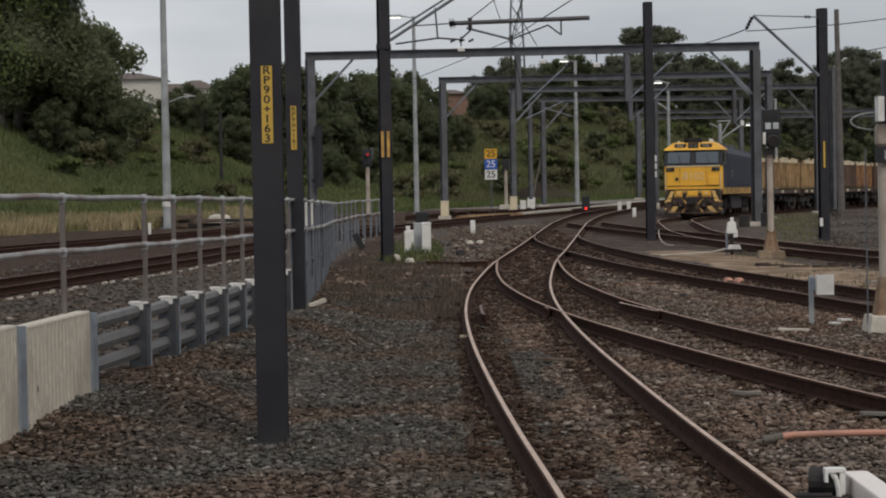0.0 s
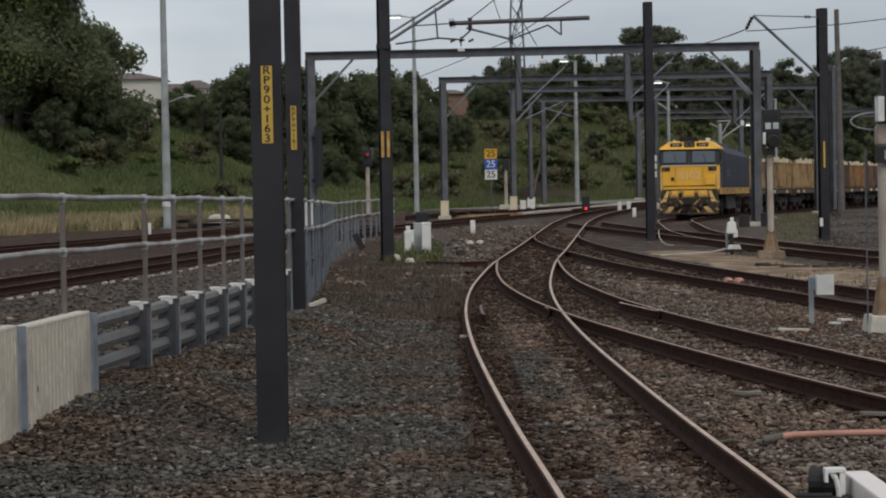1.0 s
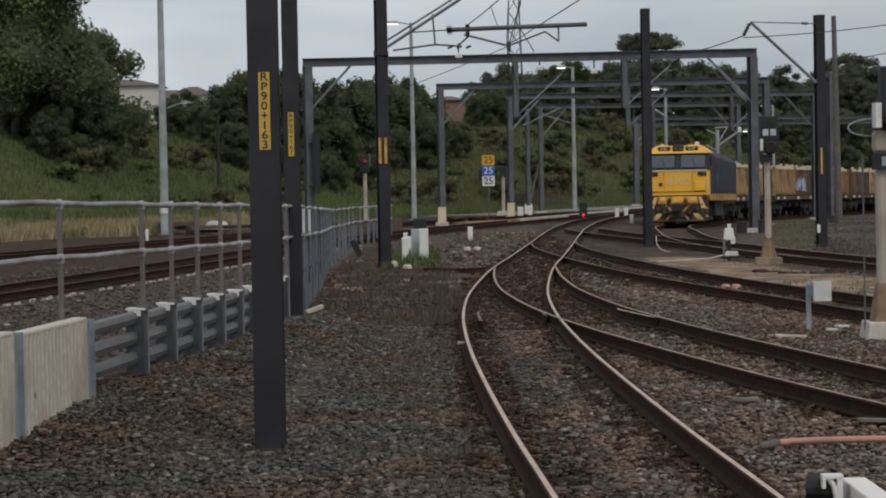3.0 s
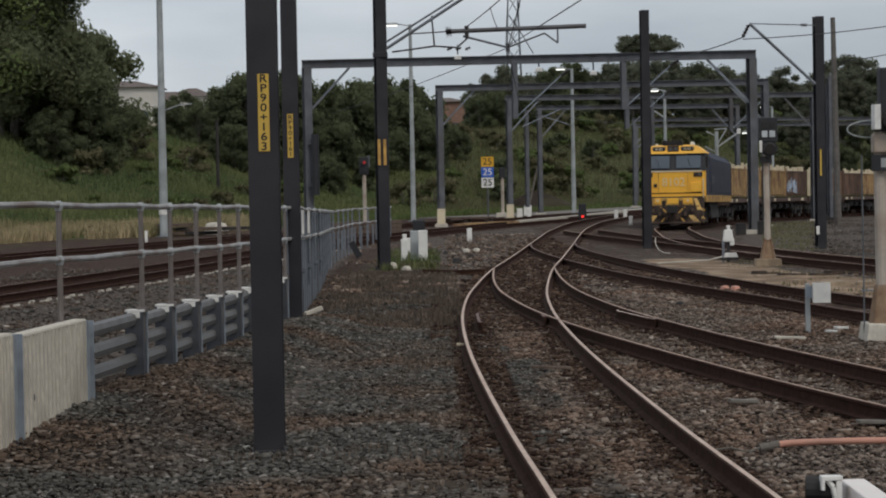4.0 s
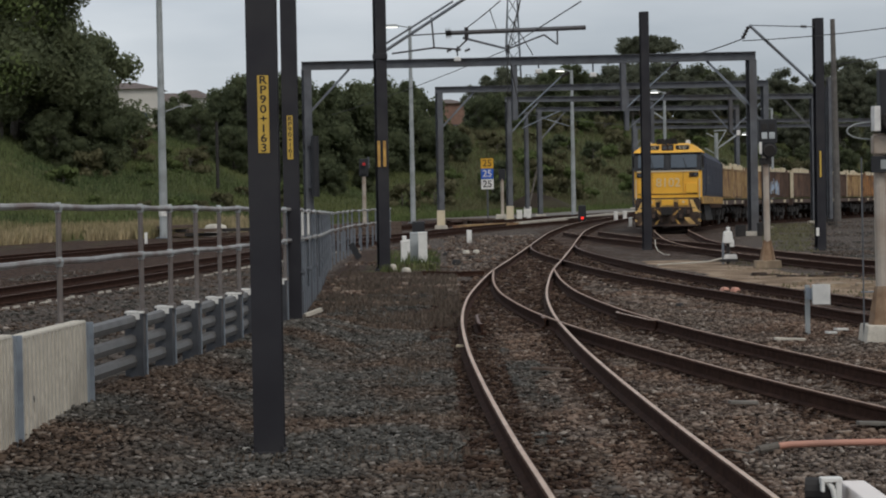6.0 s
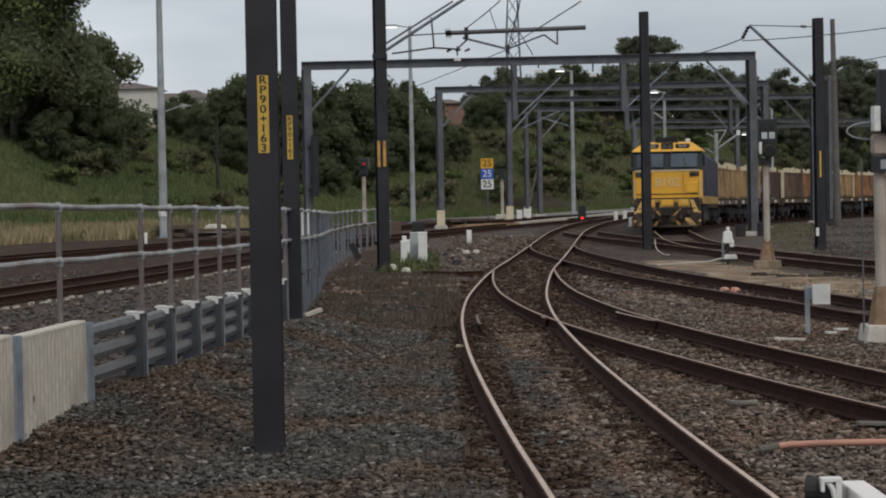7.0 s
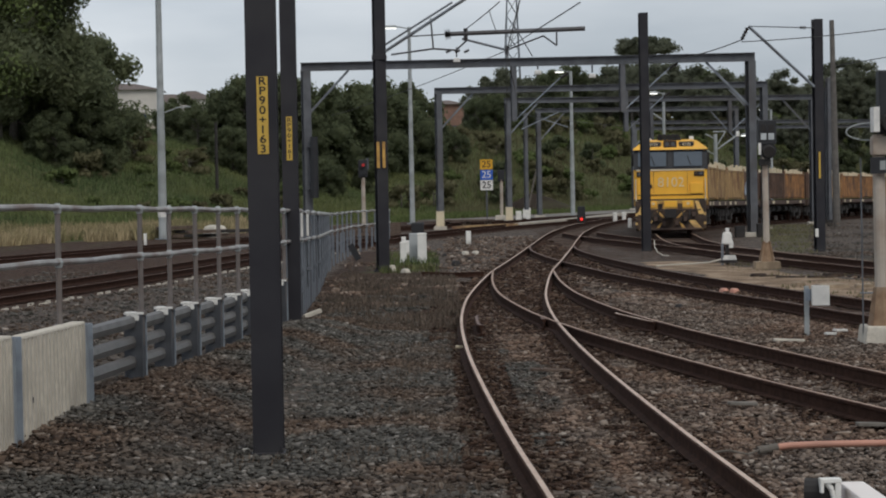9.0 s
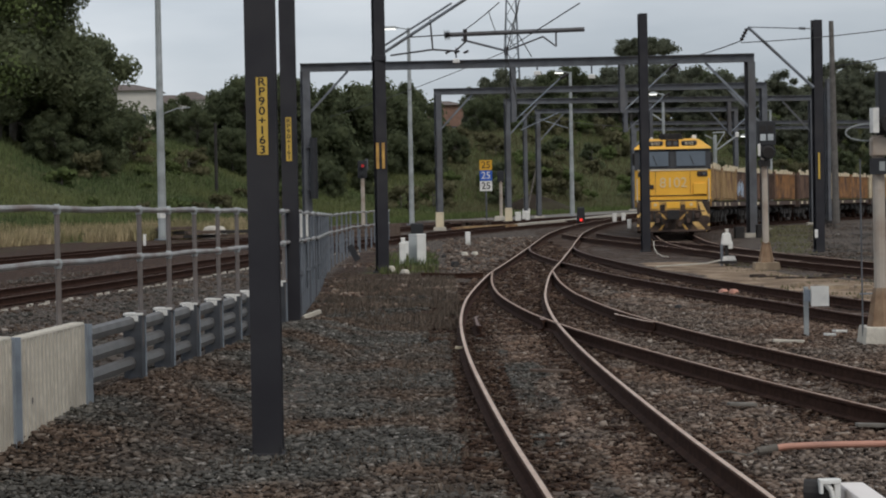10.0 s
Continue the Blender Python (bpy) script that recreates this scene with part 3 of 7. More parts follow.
def build_track(name, line, top, label, stretch=(0.0, 999.0), sleepers=True, left=True, right=True, gap=0.66):
    tr = thing(name, label, "railway track", kind="structure")
    path = [p + Vector((0, 0, RAIL_TOP - (yard_fall(p.x, p.y) if line is TRACK_D else 0.0))) for p in spline(line, 0.8)]
    for side, on in ((-1, left), (1, right)):
        if on:
            s = Shape()
            s.sweep(RAIL_PROFILE, offset_path(path, side * GAUGE / 2), RAIL_SLOTS)
            part("rail", s, [M_RAIL, top], tr)
    rng = random.Random(len(line))
    if sleepers:
        pts = spline(line, gap)
        for i, p in enumerate(pts[1:-1]):
            if not stretch[0] < p.y < stretch[1]:
                continue
            d = pts[i + 2] - pts[i]
            ob = new("sleeper", SLEEPER)
            ob.parent = tr
            ob.matrix_basis = Matrix.Translation((p.x, p.y, -0.018 + rng.uniform(-0.02, 0.012) + (0.022 if line is TRACK_A and rng.random() < 0.09 else 0.0) - (yard_fall(p.x, p.y) if line is TRACK_D else 0.0))) @ pose(0, 0, 0, 0, 0, math.degrees(math.atan2(-d.x, d.y)) + rng.uniform(-1.5, 1.5))
    return tr


build_track("railway_track", TRACK_A, M_RAILTOP, "curving running line with worn bright rails on timber sleepers", (6, 112))
build_track("railway_track", TRACK_B, M_RAILMID, "diverging siding with brown rails on timber sleepers", (14, 44))
build_track("railway_track", TRACK_C, M_RAILDULL, "rusty siding curving away over dark ballast", (24, 70))
build_track("railway_track", TRACK_D, M_RAILMID, "yard line under the freight train", (40, 140))
build_track("railway_track", TRACK_E, M_RAILMID, "rusty turnout lead beside the freight line", sleepers=False)
build_track("railway_track", TRACK_L1, M_RAILDULL, "brown main line behind the barrier fence", (20, 150), gap=0.7)
build_track("railway_track", TRACK_L2, M_RAILDULL, "second brown main line at the foot of the bank", (30, 150), gap=0.7)


# ---- loose ballast stones ----
def build_stones(name, count, x0, x1, y0, y1, size, seed, keep, mat=None, label="crushed grey and brown ballast stones between the rails"):
    rng = np.random.default_rng(seed)
    y = y0 + (y1 - y0) * rng.random(count) ** 1.5
    x = x0 + (x1 - x0) * rng.random(count)
    ok = np.array([keep(a, b) for a, b in zip(x, y)])
    x, y = x[ok], y[ok]
    n = len(x)
    base = np.array([(-1, -1, -1), (1, -1, -1), (1, 1, -1), (-1, 1, -1), (-1, -1, 1), (1, -1, 1), (1, 1, 1), (-1, 1, 1)], float)
    quads = np.array([(3, 2, 1, 0), (4, 5, 6, 7), (0, 1, 5, 4), (1, 2, 6, 5), (2, 3, 7, 6), (3, 0, 4, 7)])
    v = base[None] * (1 + 1.15 * (rng.random((n, 8, 3)) - 0.5)) * rng.uniform(0.45, 1.0, (n, 1, 3)) * np.array([1.3, 0.85, 0.48]) * size * np.clip(rng.lognormal(-0.08, 0.34, (n, 1, 1)), 0.5, 2.1) * 0.5
    a, b = rng.random(n) * 6.283, rng.normal(0, 0.38, n)
    ca, sa, cb, sb = np.cos(a), np.sin(a), np.cos(b), np.sin(b)
    vx, vy, vz = v[..., 0], v[..., 1], v[..., 2]
    vy, vz = vy * cb[:, None] - vz * sb[:, None], vy * sb[:, None] + vz * cb[:, None]
    vx, vy = vx * ca[:, None] - vy * sa[:, None], vx * sa[:, None] + vy * ca[:, None]
    z = rng.uniform(-0.005, 0.03, n) + np.array([-0.022 if near_track(p, q) < 1.6 else berm(p, q) for p, q in zip(x, y)])
    pts = np.stack([vx + x[:, None], vy + y[:, None], vz + z[:, None]], -1).reshape(-1, 3)
    faces = (quads[None] + (np.arange(n) * 8)[:, None, None]).reshape(-1, 4)
    me = bpy.data.meshes.new(name)
    me.vertices.add(len(pts))
    me.vertices.foreach_set("co", pts.ravel())
    me.loops.add(faces.size)
    me.loops.foreach_set("vertex_index", faces.ravel())
    me.polygons.add(len(faces))
    me.polygons.foreach_set("loop_start", np.arange(len(faces)) * 4)
    me.update(calc_edges=True)
    me.materials.append(mat or M_STONE)
    return tagged(new(name, me), label, "ballast", kind="stuff")


NEAR_GRID = {}


def near_track(x, y):
    key = (round(x * 3), round(y * 3))
    if key not in NEAR_GRID:
        NEAR_GRID[key] = float(np.min(np.hypot(TRACK_PTS[:, 0] - key[0] / 3, TRACK_PTS[:, 1] - key[1] / 3)))
    return NEAR_GRID[key]


def by_rail(x, y):
    """In the rusty strip beside a rail, its edge ragged."""
    return abs(near_track(x, y) - GAUGE / 2) < 0.30 + 0.45 * smooth01((y - 33) / 8) * smooth01((3.9 - x) / 0.8) + 0.22 * noise.noise((x * 2.5, y * 1.2, 4.0))


build_stones("rail_side_stones", 110000, -2.0, 7.0, 12.4, 48.0, 0.040, 8, lambda x, y: abs(x / y) < 0.24 and by_rail(x, y), M_STONERUST, "small rust-stained stones along the rails")
build_stones("verge_stones", 16000, -11.5, -2.4, 24.0, 66.0, 0.05, 9, lambda x, y: abs(x / y) < 0.22 and x < lerp_table(y, FENCE_LINE) - 0.3 and near_track(x, y) > 1.5, None, "grey verge stones behind the barrier fence")
def yard_side(x, y):
    """Past the running line, where the ballast is browner."""
    return x > lerp_table(y, [(q, p) for p, q in TRACK_A]) + 0.5 * noise.noise((x * 0.8, y * 0.3, 6.0))


def ballast_here(x, y):
    return abs(x / y) < 0.24 and not by_rail(x, y) and (y < 38 or x > 0 or noise.noise((x * 5, y * 5, 1.0)) > 0.05) and (y < 26 or x > lerp_table(y, FENCE_LINE))


build_stones("ballast_stones", 185000, -5.5, 6.5, 12.4, 48.0, 0.040, 5, lambda x, y: ballast_here(x, y) and not yard_side(x, y))
build_stones("yard_ballast_stones", 185000, -5.5, 6.5, 12.4, 48.0, 0.040, 5, lambda x, y: ballast_here(x, y) and yard_side(x, y), M_STONEWARM, "crushed brown ballast stones between the sidings")
build_stones("far_ballast_stones", 22000, -9.0, 14.0, 42.0, 100.0, 0.085, 6, lambda x, y: abs(x / y) < 0.22 and x > lerp_table(y, FENCE_LINE) and near_track(x, y) > 1.15 and not (x > 4.6 and y > 56) and noise.noise((x * 0.3, y * 0.3, 2.0)) > (-0.25 if x > 0.2 else 0.15) and dirt_at(x, y) < 0.3, M_STONEWARM, "crushed brown ballast stones round the far turnout")


build_stones("far_rail_side_stones", 26000, -1.0, 9.0, 46.0, 92.0, 0.075, 16, lambda x, y: near_track(x, y) < 1.3 and (x < 4.6 or y < 58), M_STONERUST, "small rust-stained stones round the far turnout")
build_stones("yard_gravel", 16000, 10.5, 23.0, 66.0, 118.0, 0.048, 17, lambda x, y: 0.164 < x / y < 0.215 and near_track(x, y) > 1.4 and noise.noise((x * 0.35, y * 0.2, 8.0)) > -0.15, M_STONE, "loose grey gravel on the yard surface")


# pale broken edging between the verge and the main line
edging = thing("verge_edging", "broken pale concrete edging along the verge", "edging", kind="structure")
EDGE_BLOCK = boxed(-0.04, 0.04, -0.22, 0.22, -0.08, 0.03, (0.02, 0.03)).mesh("edging_block", [M_CONCRETE])
rng_e = random.Random(14)
for p, q in zip(spline(TRACK_L1, 0.52)[:-1], spline(TRACK_L1, 0.52)[1:]):
    if not 26 < p.y < 84 or rng_e.random() < 0.25:
        continue
    d = (q - p).normalized()
    ob = new("edging_block", EDGE_BLOCK)
    ob.parent = edging
    k = rng_e.uniform(0.5, 1.05)
    ob.matrix_basis = pose(p.x + d.y * 1.36 + rng_e.uniform(-0.05, 0.05), p.y - d.x * 1.36, rng_e.uniform(-0.03, 0.01), 0, rng_e.uniform(-6, 6), math.degrees(math.atan2(-d.x, d.y)) + rng_e.uniform(-5, 5)) @ Matrix.Diagonal((1, k, 1, 1))


# ---- steel masts beside the line ----
def mast(x, y, top, depth, width, turn, label, base=True, mat=None):
    t = thing("catenary_mast", label, "mast", pose(x, y, 0), "overhead line masts")
    s = Shape()
    s.hsec((0, 0, -0.3), (0, 0, top), depth, width, 0.016, 0.024, turn)
    part("column", s, mat or M_MAST, t)
    if base:
        part("base_plate", boxed(-depth * 0.62, depth * 0.62, -depth * 0.62, depth * 0.62, -0.1, 0.035), M_MAST, t, bevel=0.006)
        for dx in (-0.5, 0.5):
            for dy in (-0.5, 0.5):
                part("bolt", rodded((dx * depth, dy * depth, 0.03), (dx * depth, dy * depth, 0.09), 0.014, n=6), M_MAST, t)
    return t


def mast_plate(t, x, y, z, w, h, text, size):
    p = part("number_plate", boxed(x - w / 2, x + w / 2, y - 0.006, y, z - h / 2, z + h / 2), M_PLATE, t, "yellow location plate with black characters", bevel=0.002)
    if text:
        lettering("lettering", "\n".join(text), size, M_INK, p, pose(x, y - 0.008, z, 90, 0, 0) @ Matrix.Diagonal((1.2, 1, 1, 1)), True)
    return p


m1 = mast(-1.522, 19.84, 8.8, 0.24, 0.262, 0, "dark grey steel mast with a yellow plate, standing in ballast")
mast_plate(m1, 0.012, -0.122, 2.985, 0.098, 0.675, "RP90+163", 0.098)
m2 = mast(-2.42, 37.36, 9.0, 0.27, 0.255, 0, "dark grey steel mast with a yellow plate beside the barrier")
mast_plate(m2, 0.0, -0.138, 3.16, 0.095, 0.72, "RP90+161", 0.10)
m3 = mast(-1.53, 62.15, 9.2, 0.40, 0.30, 12, "tall dark steel mast carrying a wire cantilever")
for dx in (-0.07, 0.085):
    part("reflective_strip", boxed(dx - 0.04, dx + 0.04, -0.235, -0.222, 2.85, 3.56), M_GRIMYEL, m3, "yellow strip")
part("bracket", boxed(-0.20, 0.20, -0.23, 0.23, 5.80, 5.94), M_MAST, m3, bevel=0.01)
r1 = mast(7.06, 76.66, 8.05, 0.28, 0.28, 8, "dark steel mast between the sidings")
r2 = mast(12.39, 73.35, 7.5, 0.30, 0.29, 10, "dark steel mast with a wire bracket arm")
part("reflective_strip", boxed(-0.03, 0.03, -0.185, -0.17, 2.35, 3.2), M_PLATE, r2, "yellow strip")
part("tag", boxed(-0.17, -0.07, -0.19, -0.17, 0.45, 0.72), M_WHITE, r2, "small white tag")


def insulator(name, a, b, r, parent):
    a, b = Vector(a), Vector(b)
    s = Shape()
    s.rod(a, b, r * 0.45, n=8)
    for i in range(4):
        c = a + (b - a) * ((i + 0.5) / 4)
        d = (b - a) * 0.06
        s.rod(c - d, c + d, r, r * 0.6, 10)
    return part(name, s, M_PORCELAIN, parent)


def strut(name, pts, r, parent, mat=None, n=6):
    s = Shape()
    s.tube(pts, r, n)
    return part(name, s, mat or M_STEEL, parent)


# cantilever on the third mast, in the mast's own space
O3 = Vector((-1.53, 62.15, 0))


def L3(*pts):
    return [Vector((x, 62.0, z)) - O3 for x, z in pts]


strut("stay_tube", L3((-1.35, 6.04), (1.1, 7.58)), 0.045, m3)
strut("stay_tube", L3((-1.35, 6.22), (0.5, 7.34)), 0.03, m3)
strut("tie_rod", L3((-0.65, 6.43), (0.30, 6.47)), 0.018, m3, M_PORTAL)
insulator("insulator", *L3((0.28, 6.46), (0.44, 6.48)), 0.16, m3)
strut("registration_tube", L3((0.42, 6.475), (4.12, 6.56)), 0.062, m3, M_PORTAL, 8)
strut("dropper", L3((-0.10, 6.91), (-0.04, 6.08)), 0.025, m3, M_PORTAL)
strut("steady_arm", L3((-1.2, 5.94), (-0.04, 6.08), (0.58, 6.03), (0.9, 6.31)), 0.026, m3, M_PORTAL)
strut("steady_arm", L3((0.75, 6.34), (1.97, 6.01)), 0.032, m3)
strut("steady_arm", L3((1.97, 6.01), (2.98, 6.38), (3.34, 6.11), (3.34, 6.5)), 0.024, m3, M_PORTAL)
for px in (0.3, 0.55, 0.8):
    insulator("insulator", *L3((px, 5.97), (px + 0.14, 6.03)), 0.05, m3)
strut("clamp", L3((0.85, 6.28), (0.85, 6.62)), 0.06, m3, M_PORCELAIN)
strut("clamp", L3((1.97, 5.9), (1.97, 6.12)), 0.06, m3, M_PORTAL)

# bracket arm on the right-hand mast
O4 = Vector((12.39, 73.35, 0))


def L4(*pts):
    return [Vector((x, 73.2, z)) - O4 for x, z in pts]


strut("stay_tube", L4((12.25, 5.31), (10.15, 7.30)), 0.05, r2)
strut("tie_rod", L4((12.25, 7.21), (10.15, 7.30)), 0.018, r2)
insulator("insulator", *L4((10.12, 7.25), (9.92, 6.86)), 0.08, r2)
insulator("insulator", *L4((12.0, 7.22), (11.8, 7.23)), 0.06, r2)


# ---- portal frames over the tracks ----
def portal(name, lx, ly, rx, ry, top, label, size=0.34, drops=(), braces=True):
    t = thing("portal_frame", label, "portal frame", None, "overhead line portals")
    a, b = Vector((lx, ly, 0)), Vector((rx, ry, 0))
    d = (b - a).normalized()
    up = Vector((0, 0, 1))
    for e in (a, b):
        s = Shape()
        s.hsec(e - up * (0.2 + yard_fall(e.x, e.y)), e + up * (top - size), size, size * 0.95, 0.016, 0.024, 20)
        part("post", s, M_PORTAL, t)
        f = part("footing", boxed(-0.36, 0.36, -0.36, 0.36, -0.2, 0.16, (0.03, 0.03)), M_CONCRETE, t, "pale concrete footing", bevel=0.02)
        f.matrix_basis = Matrix.Translation(e - up * yard_fall(e.x, e.y))
        if name in ("second", "third") and e is a:
            sl = part("sleeve", boxed(-0.215, 0.215, -0.215, 0.215, 0.16, 0.95), M_PALEBOX, t, "cream painted sleeve", bevel=0.02)
            sl.matrix_basis = Matrix.Translation(e)
    s = Shape()
    s.hsec(a + up * (top - size / 2) - d * 0.2, b + up * (top - size / 2) + d * 0.2, size, size * 0.8, 0.016, 0.03, 0)
    part("beam", s, M_PORTAL, t)
    if braces:
        for e, k in ((a, 1), (b, -1)):
            s = Shape()
            s.hsec(e + up * (top - 2.3), e + up * (top - size) + d * k * 1.85, 0.095, 0.095, 0.012, 0.014)
            part("brace", s, M_STEEL, t)
    for k, low in drops:
        c = a + d * k
        s = Shape()
        s.hsec(c + up * low, c + up * (top - size), 0.24, 0.22, 0.016, 0.02, 15)
        part("drop_post", s, M_PORTAL, t)
        for x1, z1, x2, z2, r in ((0.1, low + 0.1, 2.1, low + 1.9, 0.032), (0.3, low - 0.35, 1.9, low + 0.35, 0.024), (1.1, low + 0.1, 2.3, low - 0.3, 0.018))[:3 if k < 9 else 1]:
            strut("cantilever", [c + d * x1 + up * z1, c + d * x2 + up * z2], r, t, M_GALV)
        insulator("insulator", c + d * 2.0 + up * (low + 1.8), c + d * 2.35 + up * (low + 2.0), 0.10, t)
    return t


portal("near", -5.55, 96.9, 13.25, 95.2, 7.68, "wide grey steel portal frame spanning the tracks", 0.36, [(8.9, 5.0), (13.5, 5.3)])
portal("second", 0.13, 120.0, 17.25, 119.0, 7.5, "grey steel portal frame behind the first", 0.33, [(9.9, 5.0)])
portal("third", 4.3, 136.0, 23.1, 139.0, 7.5, "weathered steel portal frame over the yard", 0.32, [(13.8, 5.2)])
portal("fourth", 6.96, 154.3, 20.8, 157.0, 7.45, "weathered steel portal frame over the yard", 0.30)
portal("far", 16.0, 184.0, 44.0, 196.0, 7.3, "distant steel portal frame over the yard", 0.30)
portal("far", 18.0, 205.0, 52.0, 215.0, 7.3, "distant steel portal frame over the yard", 0.30)

for x, z, y in ((4.35, 7.05, 96.0), (6.65, 6.86, 95.9), (0.92, 7.62, 95.9)):
    t = thing("flood_light", "small white floodlight hanging from a portal beam", "floodlight", pose(x, y, z), "portal floodlights")
    part("housing", boxed(-0.16, 0.16, -0.14, 0.1, -0.09, 0.09, (0.04, 0.03)), M_WHITE, t, bevel=0.04)
    part("bracket", boxed(-0.03, 0.03, -0.02, 0.02, 0.13, 0.55), M_PORTAL, t)

# gravel access road behind the far line
road = thing("access_road", "pale grey gravel access road behind the far line", "road", kind="structure")
s = Shape()
s.sweep([(-3.4, -0.1), (3.4, -0.1), (3.4, 0.045), (-3.4, 0.045)], spline([(1.5, 148.0), (7.5, 158.0), (15.5, 178.0), (27.0, 204.0), (40.0, 226.0)], 2.0))
part("carriageway", s, M_ROAD, road)

# ---- wires ----
wires = thing("overhead_wire", "thin dark overhead contact and feeder wires", "wire", kind="structure")


def wire(a, b, sag, r=0.016):
    a, b = Vector(a), Vector(b)
    pts = [a + (b - a) * k / 10 - Vector((0, 0, sag * 4 * (k / 10) * (1 - k / 10))) for k in range(11)]
    s = Shape()
    s.tube(pts, r, 4)
    return part("wire", s, M_WIRE, wires)


wire((1.97, 62.0, 6.0), (3.6, 96.6, 5.3), 0.05)
wire((3.6, 96.6, 5.3), (9.9, 119.5, 5.3), 0.05)
wire((8.6, 96.3, 5.3), (12.5, 137.0, 5.3), 0.05)
wire((9.92, 73.2, 6.86), (7.4, 95.6, 7.5), 0.35, 0.02)
wire((9.92, 73.2, 6.8), (20.0, 72.0, 8.0), 0.25, 0.02)
wire((21.2, 120.0, 8.3), (40.0, 118.0, 12.0), 0.3, 0.03)
wire((0.81, 62.0, 6.57), (1.62, 56.0, 6.85), 0.02, 0.014)
wire((1.38, 57.0, 6.74), (1.69, 62.0, 6.55), 0.04, 0.012)
wire((1.97, 62.0, 6.04), (2.76, 60.5, 6.46), 0.0, 0.012)
wire((2.76, 60.5, 6.46), (3.68, 57.0, 6.88), 0.0, 0.016)
wire((2.15, 62.3, 6.77), (2.75, 64.0, 5.95), 0.0, 0.014)
wire((1.98, 62.2, 7.20), (1.91, 62.0, 6.07), 0.0, 0.01)
wire((2.08, 62.0, 6.13), (2.33, 62.2, 7.19), 0.0, 0.012)
wire((1.97, 62.0, 6.0), (1.6, 36.0, 6.2), 0.05)
wire((-4.5, 97.0, 5.4), (1.97, 62.0, 6.0), 0.1, 0.012)
wire((1.97, 62.0, 5.95), (3.0, 96.0, 4.9), 0.05, 0.012)


# ---- poles with lamps ----
def lamp_pole(x, y, top, r0, r1, label, head=-1.0, lit=True, z=0.0, drop=0.0):
    low = yard_fall(x, y)
    t = thing("lamp_pole", label, "lamp pole", pose(x, y, z - low), "yard lamps")
    top += low
    part("pole", rodded((0, 0, -0.3), (0, 0, top), r0, r1, 12), M_LAMPPOLE, t, smooth=False)
    part("base_flange", rodded((0, 0, 0), (0, 0, 0.05), r0 * 1.9, n=12), M_GALV, t)
    if head:
        strut("arm", [(0, 0, top - 0.1), (head * 0.7, 0, top + 0.05)], 0.035, t, M_LAMPPOLE)
        s = Shape()
        s.box(min(head * 0.6, head * 1.6), max(head * 0.6, head * 1.6), -0.16, 0.16, top - 0.04, top + 0.12, top=(0.15, 0.06))
        hd = part("lamp_head", s, M_LAMPPOLE, t)
        if lit:
            s = Shape()
            s.box(min(head * 0.7, head * 1.5), max(head * 0.7, head * 1.5), -0.175, 0.12, top - 0.09, top - 0.042)
            part("lens", s, M_LAMPON, hd, "glowing white lens")
    return t


lp = lamp_pole(-13.11, 107.8, 14.5, 0.21, 0.12, "tall pale grey lamp pole at the foot of the bank", 0)
part("sleeve", rodded((0, 0, 1.05), (0, 0, 1.55), 0.235, n=12), M_WHITE, lp, "white band")
strut("arm", [(0.1, 0, 6.0), (0.8, 0, 6.25), (1.45, 0, 6.3)], 0.03, lp, M_LAMPPOLE)
lamp_pole(-1.55, 138.0, 12.0, 0.17, 0.10, "tall pale grey lamp pole with a lit head", -1.1)
lamp_pole(9.18, 153.4, 9.9, 0.17, 0.10, "pale grey lamp pole behind the tracks", -0.7)
lq = lamp_pole(15.1, 150.0, 8.2, 0.13, 0.09, "pale grey lamp pole beside the freight line", -0.6)
strut("arm", [(-1.05, 0, 7.1), (-0.75, 0, 6.85), (0.0, 0, 6.35)], 0.06, lq, M_LAMPPOLE)
lamp_pole(24.43, 165.0, 7.45, 0.12, 0.08, "short grey lamp pole behind the wagons", -0.55)
lamp_pole(23.0, 165.0, 5.6, 0.10, 0.07, "short grey lamp pole in the yard", -0.5)
tp = thing("timber_pole", "tall slim weathered utility pole behind the siding", "pole", pose(21.2, 120.0, -yard_fall(21.2, 120.0)))
part("pole", rodded((0, 0, -0.3), (-0.15, 0, 11.0), 0.21, 0.13, 10), M_TIMBER, tp)
tq = thing("timber_pole", "dark thin pole standing on the green bank", "pole", pose(-14.6, 150.0, ground_z(-14.6, 150.0)))
part("pole", rodded((0, 0, -0.3), (0, 0, 4.6), 0.12, 0.1, 8), M_DARK, tq)
tr_ = thing("cable_casing", "dark upright cable casing fixed to the portal post", "casing", pose(-5.22, 96.5, 0))
part("casing", rodded((0, 0, 1.9), (0, 0, 4.5), 0.16, 0.16, 10), M_BLACK, tr_)
for z in (2.3, 4.1):
    part("bracket", boxed(-0.30, 0.0, 0.05, 0.32, z - 0.03, z + 0.03), M_PORTAL, tr_)
